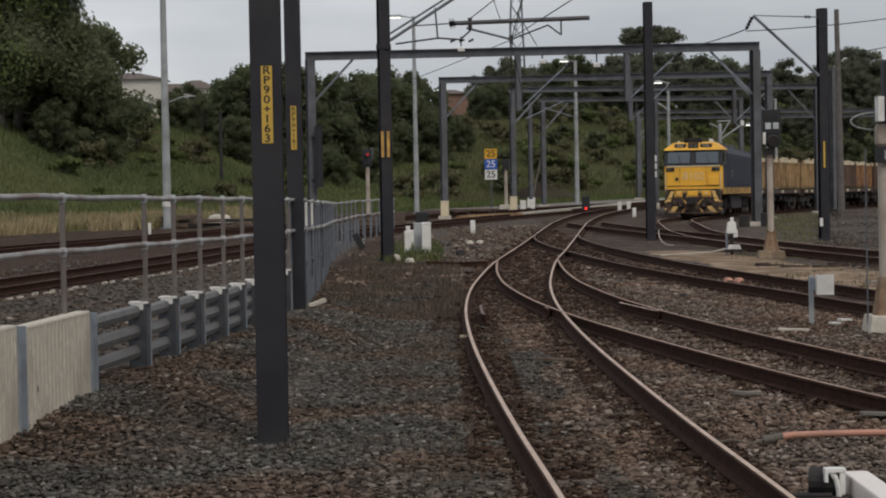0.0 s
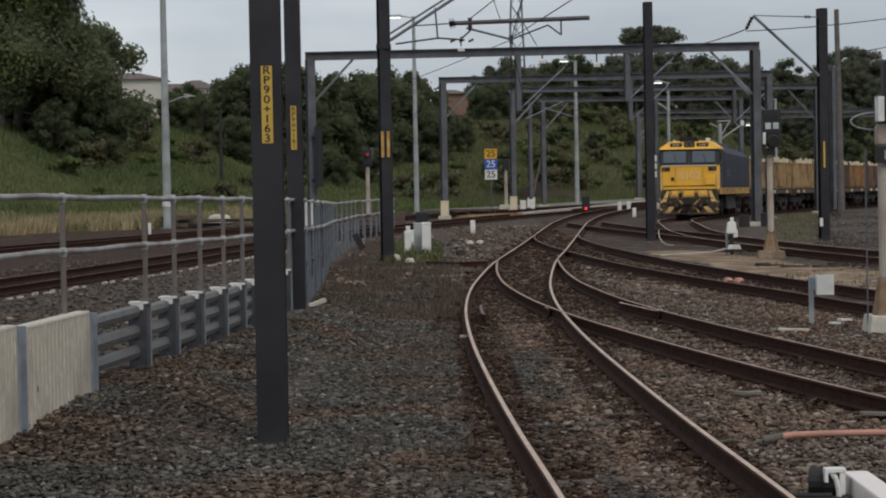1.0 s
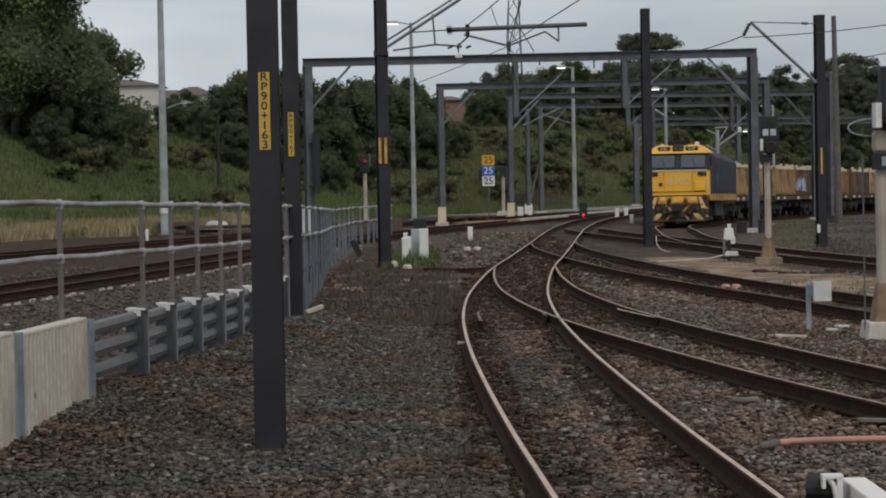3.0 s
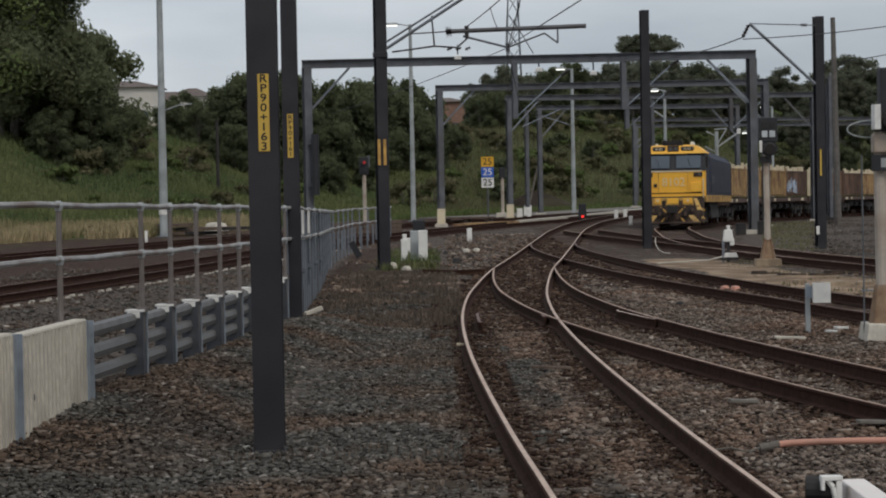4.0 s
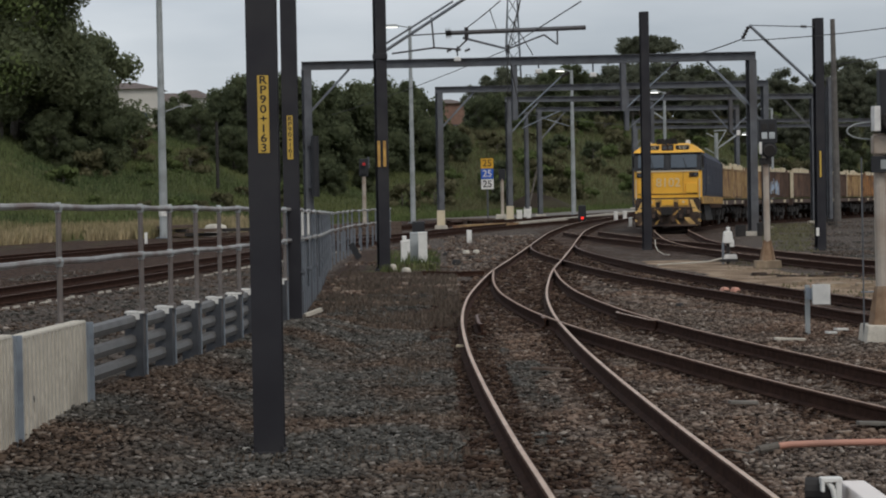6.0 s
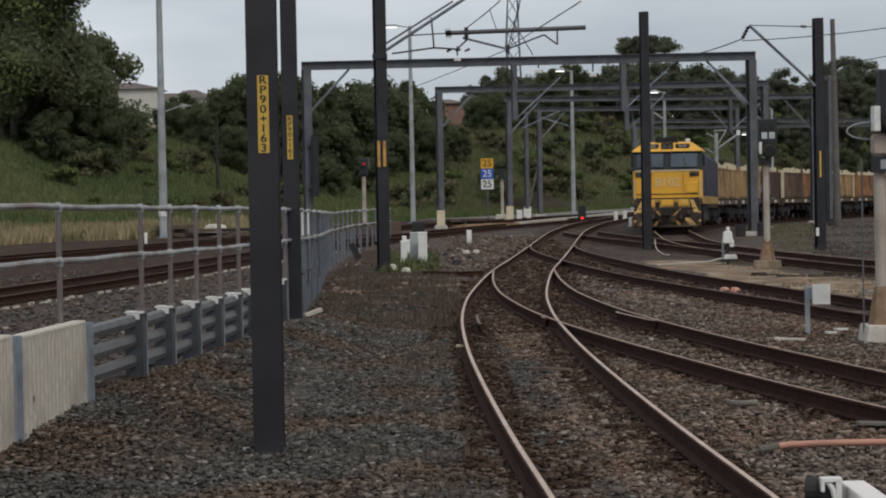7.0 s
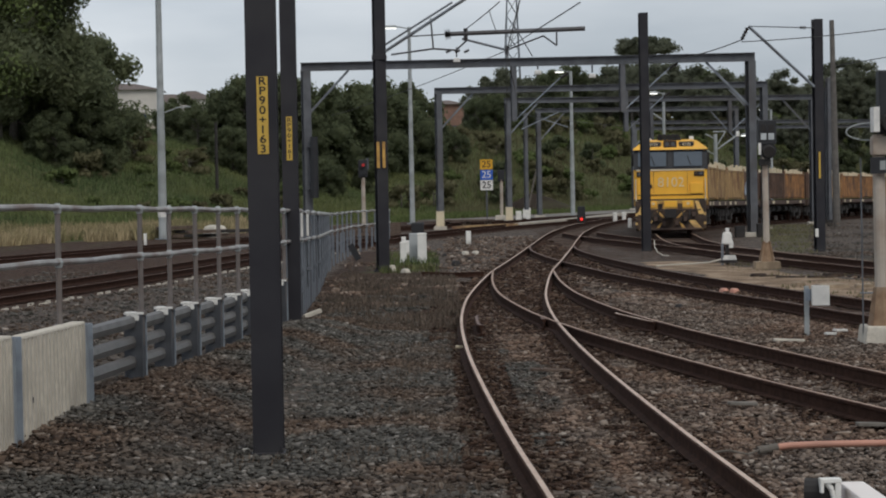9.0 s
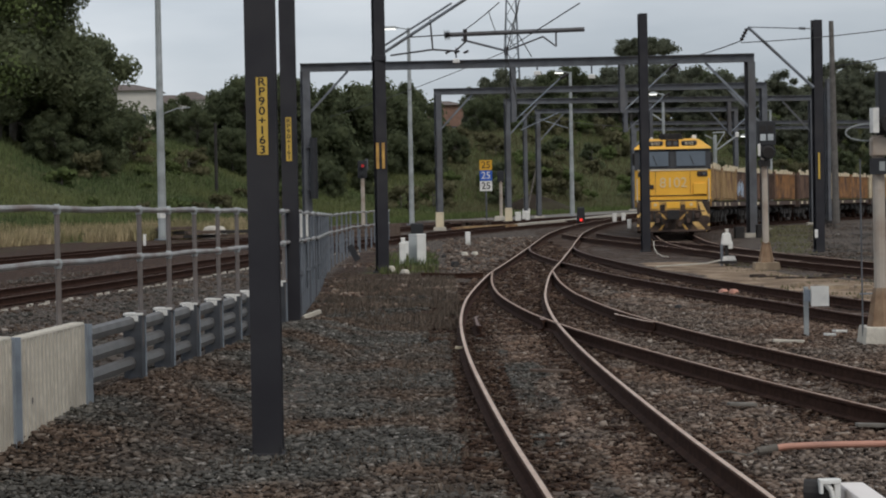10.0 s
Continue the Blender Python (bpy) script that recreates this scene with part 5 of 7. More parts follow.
for y0, y1 in ((12.6, 14.95), (15.05, 17.4), (17.5, 19.17), (19.37, 21.65)):
    m, top, hand = upright((y0 + y1) / 2)
    L = (y1 - y0)
    s = Shape()
    n = 36
    for k in range(n):
        a, b = -L / 2 + L * k / n, -L / 2 + L * (k + 1) / n
        w = 0.012 if k % 2 else 0.0
        s.box(-0.12, 0.0 + w, a, b, -0.4, top)
    ob = part("concrete_panel", s, M_CONCRETE, fence, "pale ribbed concrete panel")
    ob.matrix_basis = m
    cp = part("capping", boxed(-0.14, 0.012, -L / 2, L / 2, top, top + 0.03, (0.01, 0.0)), M_CONCRETE, fence, bevel=0.012)
    cp.matrix_basis = m
m, top, hand = upright(19.78)
# no hole is cut: a black disc paints its shaded inside
hole = part("lifting_hole", rodded((-0.01, 0, 0.53), (0.008, 0, 0.53), 0.03, n=10), M_BLACK, fence, "black disc for the shaded lifting hole in the panel")
hole.matrix_basis = m
for y in (15.0, 17.45, 19.27, 21.72):
    m, top, hand = upright(y)
    s = Shape()
    s.hsec((-0.05, 0, -0.4), (-0.05, 0, top + 0.02), 0.20, 0.17, 0.012, 0.014, 0)
    ob = part("panel_post", s, M_GALV, fence)
    ob.matrix_basis = m
POSTS = list(np.arange(24.57, 94, 1.47))
for i, y in enumerate([p for p in POSTS if p < 37.5]):
    m, top, hand = upright(y)
    m = m @ pose(-0.10, 0, 0)
    s = Shape()
    s.hsec((-0.10, 0, -0.3), (-0.10, 0, top - 0.01), 0.20, 0.16, 0.012, 0.014, 90)
    ob = part("post", s, M_POST, fence)
    ob.matrix_basis = m
    fp = part("cap_plate", boxed(-0.17, -0.03, -0.100, -0.0925, top - 0.075, top - 0.012), M_WHITE, fence, "bright white plate", bevel=0.003)
    fp.matrix_basis = m
    # dark plate over the H hollow, painting in the shade of the recessed web
    wb = part("shaded_web_plate", boxed(-0.20, 0.0, -0.092, -0.080, -0.3, top - 0.012), M_POST, fence)
    wb.matrix_basis = m
    cp = part("post_cap", boxed(-0.20, 0.015, -0.085, 0.085, top - 0.01, top + 0.014), M_WHITE, fence, "bright white post cap", bevel=0.004)
    cp.matrix_basis = m
    # pale strip that paints the light along the post's far edge
    eg = part("lit_flange_edge", boxed(0.002, 0.016, 0.066, 0.085, -0.3, top - 0.012), M_GALV, fence)
    eg.matrix_basis = m
    prev = 21.8 if i == 0 else POSTS[i - 1]
    mm, tp_, hh = upright((prev + y) / 2)
    mm = mm @ pose(-0.10, 0, 0)
    for z in (0.47 * tp_, 0.68 * tp_, 0.89 * tp_):
        s = Shape()
        L = (y - prev) / 2 + 0.01
        prof = [(q[0] - 0.15, q[1]) for q in ((0.02, -0.075), (0.07, -0.055), (0.085, 0.0), (0.07, 0.055), (0.02, 0.075), (0.012, 0.07), (0.055, 0.045), (0.07, 0.0), (0.055, -0.045), (0.012, -0.07))]
        s.sweep(prof, [Vector((0, -L, z)), Vector((0, 0, z)), Vector((0, L, z))])
        bm_ = part("beam", s, M_BEAM, fence)
        bm_.matrix_basis = mm
STANDS = [10.9, 13.6, 16.3, 19.0, 21.2] + [y for k, y in enumerate(POSTS) if y < 37 or k % 2]
for y in STANDS:
    m, top, hand = upright(y)
    s = Shape()
    s.rod((-0.12, 0, top - 0.35), (-0.12, 0, hand), 0.028, n=8)
    s.box(-0.17, -0.07, -0.05, 0.05, top - 0.02, top + 0.04)
    ob = part("stanchion", s, M_STANCHION if y < 37 else M_PICKET, fence)
    ob.matrix_basis = m
    for z in (hand, hand - 0.51):
        s = Shape()
        s.rod((-0.12, 0, z - 0.05), (-0.12, 0, z), 0.034, 0.048, 8)
        s.rod((-0.12, 0, z), (-0.12, 0, z + 0.045), 0.048, 0.026, 8)
        jt = part("ball_joint", s, M_LAMPPOLE, ob, "pale ball joint")
for low in (0.0, 0.51):
    s = Shape()
    pts = []
    for y in np.linspace(10.2, 94, 90):
        x, yy, top, hand = fence_at(y)
        pts.append(Vector((x - 0.12, y, hand - low + (0.008 if y < 38 else 0.022) * math.sin(y * 1.9))))
    s.tube(pts, 0.03, 8)
    part("handrail", s, M_HANDRAIL, fence)

# close pickets under the middle rail past the second mast
PICKET = boxed(-0.012, 0.012, -0.055, 0.055, -0.1, 1.0).mesh("picket", [M_PICKET])
PICKET_DARK = boxed(-0.012, 0.012, -0.05, 0.05, -0.1, 1.0).mesh("picket", [M_POST])
PICKET_THIN = boxed(-0.032, 0.032, -0.035, 0.035, -0.1, 1.0).mesh("picket", [M_PICKET])
for y in list(np.arange(37.0, 63.0, 0.19)) + list(np.arange(63.5, 93.0, 2.1)):
    m, top, hand = upright(y)
    ob = new("picket", (PICKET_DARK if math.sin(y * 4.3) + math.sin(y * 1.7) > 0.9 else PICKET) if y < 63 else PICKET_THIN)
    ob.parent = fence
    ob.matrix_basis = m @ pose(-0.17 if y < 63 else -0.12, 0, 0.02, 0, 0, 8 * math.sin(y * 7)) @ Matrix.Diagonal((1, 1, hand - (0.04 if y < 62 else 0.55) - 0.05 * (1 + math.sin(y * 3)), 1))

for y in (40.0, 42.5):
    m, top, hand = upright(y)
    ob = part("stanchion", boxed(-0.10, -0.055, -0.03, 0.03, hand - 0.45, hand - 0.03), M_WHITE, fence, "white painted upright", bevel=0.01)
    ob.matrix_basis = m

# stack of old timbers past the main lines
for i in range(7):
    t = Shape()
    t.box(-1.3, 1.3, -0.13, 0.13, 0, 0.16)
    ob = part("timber_sleeper", t, M_DARK if i % 2 else M_SLEEPER, None, bevel=0.015)
    ob.matrix_basis = pose(-12.6 + (i % 3) * 1.6, 109.0 + (i % 2) * 0.3, 0.04 + 0.2 * (i // 3) , 0, 0, 10 + 7 * i)
    tagged(ob, "old dark timber sleeper stacked beside the line", "timber", "stacked timbers")
for i in range(8):
    t = Shape()
    t.box(-0.55, 0.55, -0.12, 0.12, 0, 0.16)
    ob = part("timber_sleeper", t, M_SLEEPER, None, bevel=0.015)
    ob.matrix_basis = pose(-2.25, 102.0 + (i % 2) * 0.3, 0.02 + 0.17 * (i // 2), 0, 0, 3 * i)
    tagged(ob, "short brown timber offcut in a neat stack", "timber", "stacked timbers")
for i in range(6):
    t = Shape()
    t.box(-1.0, 1.0, -0.12, 0.12, 0, 0.16)
    ob = part("timber_sleeper", t, M_SLEEPER, None, bevel=0.015)
    ob.matrix_basis = pose(-4.2 + (i % 2) * 1.5, 106.0 + (i // 2) * 0.35, 0.02 + 0.18 * (i // 2), 0, 0, 15 + 5 * i)
    tagged(ob, "old brown timber sleeper stacked beside the line", "timber", "stacked timbers")


# ---- freight train: locomotive and container wagons, fronts at y = 0, rail top at z = 0 ----
LINE = spline(TRACK_D, 0.25)
START = min(range(len(LINE)), key=lambda i: (LINE[i] - Vector((13.25, 118.0, 0))).length) * 0.25
RUN = [(0.0, 0.0), (2.5, 6.6), (5.0, 13.4), (7.5, 20.4), (10.0, 27.6)]


def run_at(t):
    for (a, p), (b, q) in zip(RUN[:-1], RUN[1:]):
        if t <= b:
            return p + (q - p) * (t - a) / (b - a)
    return RUN[-1][1]


def on_line(s):
    s = max(s, 0.0) / 0.25
    i = min(int(s), len(LINE) - 2)
    p = LINE[i] + (LINE[i + 1] - LINE[i]) * (s - i)
    return Vector((p.x, p.y, RAIL_TOP - yard_fall(p.x, p.y)))


def wheelset(parent, y, r=0.5):
    s = Shape()
    s.rod((-0.95, 0, 0), (0.95, 0, 0), 0.09, n=10)
    for k in (-1, 1):
        s.rod((k * 0.70, 0, 0), (k * 0.83, 0, 0), r, n=20)
        s.rod((k * 0.66, 0, 0), (k * 0.70, 0, 0), r + 0.03, n=20)
        for a in range(3):
            g = a * 2.094
            s.rod((k * 0.84, 0.25 * math.cos(g), 0.25 * math.sin(g)), (k * 0.86, 0.25 * math.cos(g), 0.25 * math.sin(g)), 0.07, n=6)
    ob = part("wheelset", s, M_RAIL, parent)
    ob.matrix_basis = pose(0, y, r)
    return ob


def bogie(parent, y, axles, r, wheels):
    s = Shape()
    L = max(axles) + 0.75
    for k in (-1, 1):
        s.box(k * 1.02 - 0.08, k * 1.02 + 0.08, -L, L, 0.52, 0.82)
        for a in axles:
            s.box(k * 1.02 - 0.14, k * 1.02 + 0.14, a - 0.2, a + 0.2, r - 0.18, r + 0.22)
            s.rod((k * 1.1, a - 0.33, 0.55), (k * 1.1, a - 0.33, 0.9), 0.09, n=8)
            s.rod((k * 1.1, a + 0.33, 0.55), (k * 1.1, a + 0.33, 0.9), 0.09, n=8)
    s.box(-1.0, 1.0, -0.3, 0.3, 0.55, 0.95)
    b = part("bogie", s, M_DARK, parent)
    b.matrix_basis = pose(0, y, 0)
    for a in axles:
        wheels.append(wheelset(b, a, r))
    return b


def build_loco():
    wheels = []
    t = thing("diesel_locomotive", "yellow-fronted dark blue diesel locomotive hauling container wagons", "locomotive")
    W = 1.53
    # lower nose with rounded corners
    s = Shape()
    out = [(-W, 1.0), (-W, 0.62), (-W + 0.16, 0.46), (W - 0.16, 0.46), (W, 0.62), (W, 1.0)]
    n = len(out)
    s.add([(x, y, 1.42) for x, y in out] + [(x, y - 0.02, 2.68) for x, y in out], [tuple(range(n - 1, -1, -1)), tuple(range(n, 2 * n))] + [(i, (i + 1) % n, n + (i + 1) % n, n + i) for i in range(n)])
    nose = part("nose", s, M_YELLOW, t, "yellow nose panel", bevel=0.03)
    part("equipment_box", boxed(0.82, 1.34, 0.385, 0.45, 1.66, 2.10), M_YELLOW, nose, "raised yellow equipment box", bevel=0.02)
    part("seam", boxed(-1.36, 1.36, 0.425, 0.45, 1.60, 1.63), M_GRIME, nose)
    part("lower_lip", boxed(-1.51, 1.51, 0.40, 0.5, 1.38, 1.44), M_BLACK, nose)
    part("top_strip", boxed(-1.40, 1.40, 0.415, 0.46, 2.62, 2.68), M_PALEBOX, nose, "pale strip along the nose top")
    for x in (0.70, -0.70):
        part("panel_joint", boxed(x - 0.008, x + 0.008, 0.425, 0.45, 1.66, 2.60), M_GRIMYEL, nose)
    lettering("lettering", "8102", 0.56, M_SILVER, nose, pose(0.02, 0.432, 2.12, 90) @ Matrix.Diagonal((1.0, 1.0, 4.0, 1)))
    part("socket", boxed(-0.93, -0.77, 0.40, 0.44, 1.90, 2.06), M_DARK, nose, bevel=0.02)
    for kx in (-1, 1):
        ml = part("marker_lamp", boxed(min(kx * 0.98, kx * 1.40), max(kx * 0.98, kx * 1.40), 0.40, 0.47, 2.38, 2.58), M_BLACK, nose, "black twin marker lamp", bevel=0.03)
        for dx, mt in ((1.09, M_GRIME), (1.27, M_ROOF)):
            part("lens", rodded((kx * dx, 0.40, 2.48), (kx * dx, 0.385, 2.48), 0.07, n=12), mt, ml)
    # window band
    band = part("window_band", slab([(0.48, 2.66), (0.70, 3.50), (2.9, 3.50), (2.9, 2.66)], -W + 0.005, W - 0.005), M_BLACK, t, "black window surround")
    for x0, x1 in ((-1.34, -0.17), (0.15, 1.32)):
        part("windscreen", slab([(0.46, 2.80), (0.64, 3.40), (0.70, 3.40), (0.52, 2.80)], x0, x1), M_GLASS, band, "tinted windscreen", bevel=0.006)
        part("wiper", rodded((x0 + 0.7, 0.44, 2.85), (x0 + 0.55, 0.57, 3.25), 0.012), M_DARK, band)
    part("window_pillar", slab([(0.44, 2.70), (0.68, 3.48), (0.72, 3.48), (0.48, 2.70)], -0.1, 0.06), M_BLACK, band)
    for k in (-1, 1):
        part("side_window", boxed(k * W - 0.012 + (0.004 if k > 0 else -0.004), k * W + 0.012, 1.25, 2.2, 2.78, 3.40), M_GLASS, band)
    # visor and cab roof
    s = Shape()
    ZR, ZV, XR = 3.92, 3.56, 1.00
    s.add([(-W - 0.02, 0.58, 3.49), (W + 0.02, 0.58, 3.49), (W + 0.02, 3.0, 3.49), (-W - 0.02, 3.0, 3.49), (-W, 0.62, ZV), (W, 0.62, ZV), (W, 3.0, ZV), (-W, 3.0, ZV), (-XR - 0.12, 0.80, ZR - 0.06), (XR + 0.12, 0.80, ZR - 0.06), (XR + 0.12, 3.0, ZR - 0.06), (-XR - 0.12, 3.0, ZR - 0.06), (-XR + 0.1, 0.98, ZR), (XR - 0.1, 0.98, ZR), (XR - 0.1, 3.0, ZR + 0.02), (-XR + 0.1, 3.0, ZR + 0.02)],
          [(3, 2, 1, 0), (0, 1, 5, 4), (1, 2, 6, 5), (2, 3, 7, 6), (3, 0, 4, 7), (4, 5, 9, 8), (5, 6, 10, 9), (6, 7, 11, 10), (7, 4, 8, 11), (8, 9, 13, 12), (9, 10, 14, 13), (10, 11, 15, 14), (11, 8, 12, 15), (12, 13, 14, 15)])
    vis = part("cab_roof", s, M_YELLOW, t, "yellow cab roof", bevel=0.02)
    part("visor_shadow_strip", boxed(-W + 0.03, W - 0.03, 0.60, 0.75, 3.455, 3.495), M_BLACK, vis)
    for x in (-0.68, 0.68):
        nb = part("number_box", boxed(x - 0.31, x + 0.31, 0.64, 0.9, 3.585, 3.825), M_BLACK, vis, "black number box", bevel=0.09)
        part("rim", boxed(x - 0.335, x + 0.335, 0.67, 0.9, 3.56, 3.85), M_GRIMYEL, nb, bevel=0.09)
        lettering("lettering", "8102", 0.17, M_PALEBOX, nb, pose(x, 0.632, 3.705, 90))
    hl = part("headlight", boxed(-0.27, 0.27, 0.63, 0.95, 3.575, 3.87), M_GRIME, vis, "twin headlight housing", bevel=0.03)
    for x in (-0.13, 0.13):
        part("lens", rodded((x, 0.625, 3.72), (x, 0.61, 3.72), 0.09, n=14), M_ROOF, hl)
    part("aerial", boxed(0.78, 0.98, 1.2, 1.5, 3.86, 4.06), M_WHITE, vis, "white aerial dome", bevel=0.05)
    part("aerial", boxed(-0.90, -0.78, 1.3, 1.45, 3.86, 4.0), M_WHITE, vis, bevel=0.03)
    s = Shape()
    for dx, ln in ((-0.42, 0.1), (-0.24, -0.1), (-0.06, 0.15), (0.12, -0.05), (0.28, 0.05)):
        s.rod((dx, 0.95 + ln, 4.06), (dx * 1.05, 1.55 + ln, 4.10), 0.10, 0.03, 10)
    s.box(-0.55, 0.42, 1.1, 1.5, 3.88, 4.06)
    part("horn", s, M_DARK, vis, "cluster of dark air horns")
    part("hatch", boxed(-0.5, 0.45, 0.86, 1.2, 3.88, 3.95), M_DARK, vis, bevel=0.02)
    # long hood
    s = Shape()
    prof = [(-W, 1.5), (W, 1.5), (W, 3.35), (W - 0.32, 3.74), (0.5, 3.90), (-0.5, 3.90), (-W + 0.32, 3.74), (-W, 3.35)]
    k = len(prof)
    s.add([(x, 1.0 if z < 2.7 else 2.9, z) for x, z in prof] + [(x, 18.9, z if z < 3.3 else 2.6 + (z - 2.6) * 0.86) for x, z in prof], [tuple(range(k)), tuple(range(2 * k - 1, k - 1, -1))] + [(i, (i + 1) % k, k + (i + 1) % k, k + i) for i in range(k)])
    body = part("body", s, M_BLUE, t, "dark blue locomotive body", bevel=0.03)
    for y in np.arange(4.2, 17.6, 1.25):
        for kx in (-1, 1):
            part("access_door", boxed(min(kx * W, kx * (W + 0.02)), max(kx * W, kx * (W + 0.02)), y, y + 1.1, 1.65, 3.0), M_BLUE, body, bevel=0.008)
    for kx in (-1, 1):
        part("cab_door", boxed(min(kx * W, kx * (W + 0.018)), max(kx * W, kx * (W + 0.018)), 3.1, 3.8, 1.55, 3.35), M_BLUE, body, bevel=0.008)
        for z in (2.38, 2.16):
            part("number_bar", boxed(min(kx * W, kx * (W + 0.03)), max(kx * W, kx * (W + 0.03)), 4.4, 6.2, z - 0.07, z + 0.07), M_ROOF, body)
    for y in (7.0, 9.2, 11.4, 14.5, 16.0):
        f = part("radiator_fan", rodded((0, y, 3.78), (0, y, 4.0), 0.62, n=18), M_ROOF, body)
    part("exhaust", boxed(-0.3, 0.3, 12.6, 13.3, 3.8, 4.05), M_DARK, body, bevel=0.03)
    part("sill", boxed(-W - 0.02, W + 0.02, 0.75, 19.1, 1.16, 1.50), M_GRIMYEL, t, "grimy yellow underframe band", bevel=0.015)
    part("headstock", boxed(-0.98, 0.98, 0.14, 0.75, 1.02, 1.38), M_GRIMYEL, t, "grimy yellow headstock", bevel=0.02)
    for x, w in ((-0.72, 0.15), (0.0, 0.27), (0.70, 0.22)):
        part("headstock_plate", boxed(x - w, x + w, 0.115, 0.15, 1.10, 1.37), M_YELLOW, t, "yellow headstock plate", bevel=0.015)
    for x in (-0.72, 0.72):
        part("headlamp", rodded((x, 0.115, 1.25), (x, 0.09, 1.25), 0.07, n=12), M_SILVER, t)
    # striped pilot and plough
    pil = part("pilot", slab([(0.24, 1.37), (0.05, 0.60), (0.05, 0.2), (0.5, 0.12), (0.7, 1.37)], -1.46, 1.46), M_GRIME, t, "grimy brown-black pilot", bevel=0.02)
    for kx in (-1, 1):
        for za, zb, xs_ in ((1.35, 0.80, (0.99, 1.14, 1.40, 1.16)), (0.86, 0.38, (1.37, 1.455, 1.455, 1.37)), (0.55, 0.16, (0.72, 1.00, 1.34, 1.04)), (0.96, 0.66, (0.52, 0.62, 0.34, 0.22)), (0.48, 0.20, (0.34, 0.42, 0.62, 0.50))):
            s = Shape()
            ya, yb = (0.05 + 0.19 * max(z - 0.60, 0) / 0.77 - 0.012 for z in (za, zb))
            c4 = [(kx * xs_[0], ya, za), (kx * xs_[1], ya, za), (kx * xs_[2], yb, zb), (kx * xs_[3], yb, zb)]
            s.add(c4 + [(x, y + 0.008, z) for x, y, z in c4], [(0, 1, 2, 3), (7, 6, 5, 4), (0, 4, 5, 1), (1, 5, 6, 2), (2, 6, 7, 3), (3, 7, 4, 0)])
            part("warning_stripe", s, M_STRIPE if xs_[0] > 0.7 else M_GRIMYEL, pil, "worn yellow warning stripe")
        part("step", boxed(min(kx * 1.1, kx * 1.46), max(kx * 1.1, kx * 1.46), 0.35, 0.9, 0.35, 0.42), M_YELLOW, t)
        part("step", boxed(min(kx * 1.1, kx * 1.46), max(kx * 1.1, kx * 1.46), 0.35, 0.9, 0.75, 0.82), M_YELLOW, t)
        s = Shape()
        s.tube([(kx * 1.42, 0.42, 0.3), (kx * 1.44, 0.38, 1.4), (kx * 1.44, 0.40, 2.3)], 0.025, 6)
        part("handrail", s, M_PALEBOX, t)
        s = Shape()
        s.box(min(kx * 1.5, kx * 1.62), max(kx * 1.5, kx * 1.62), 0.95, 1.0, 2.85, 3.35)
        part("mirror", s, M_DARK, t)
    s = Shape()
    s.box(-0.16, 0.16, -0.45, 0.3, 0.72, 0.98)
    s.box(-0.24, 0.24, -0.55, -0.25, 0.66, 1.04)
    part("coupler", s, M_DARK, t, bevel=0.03)
    for x in (-0.75, -0.5, 0.5, 0.78):
        s = Shape()
        s.tube([(x, 0.15, 1.0), (x * 1.02, -0.02, 0.7), (x * 0.9, 0.02, 0.45), (x * 0.7, 0.1, 0.5)], 0.03, 6)
        part("air_hose", s, M_DARK, t)
    # clutter on the headstock and pilot
    # thin dark plates on the face paint in the shade of recesses
    for x, z, w, h in ((-0.43, 1.12, 0.20, 0.26), (0.38, 1.12, 0.20, 0.26)):
        part("dark_recess_plate", boxed(x - w / 2, x + w / 2, 0.126, 0.15, z - h / 2, z + h / 2), M_GRIME, t, bevel=0.006)
    for x, z in ((-0.95, 0.78), (-0.62, 0.62), (0.60, 0.60), (0.95, 0.80), (0.25, 0.45), (-0.28, 0.42)):
        part("pipe_bracket", boxed(x - 0.07, x + 0.07, -0.04, 0.2, z - 0.09, z + 0.09), M_WAGON, t, bevel=0.01)
    part("uncoupling_rod", rodded((-1.25, 0.12, 0.98), (1.25, 0.12, 0.98), 0.022, n=6), M_WAGON, t)
    part("plough_edge", boxed(-1.30, 1.30, 0.0, 0.06, 0.16, 0.24), M_WAGON, t, bevel=0.01)
    bogie(t, 3.7, (-1.85, 0.0, 1.85), 0.5, wheels)
    bogie(t, 15.6, (-1.85, 0.0, 1.85), 0.5, wheels)
    part("fuel_tank", boxed(-1.35, 1.35, 7.0, 12.4, 0.35, 1.15, (0.12, 0.1)), M_DARK, t, bevel=0.05)
    return t, wheels


WAGON_L = 13.9


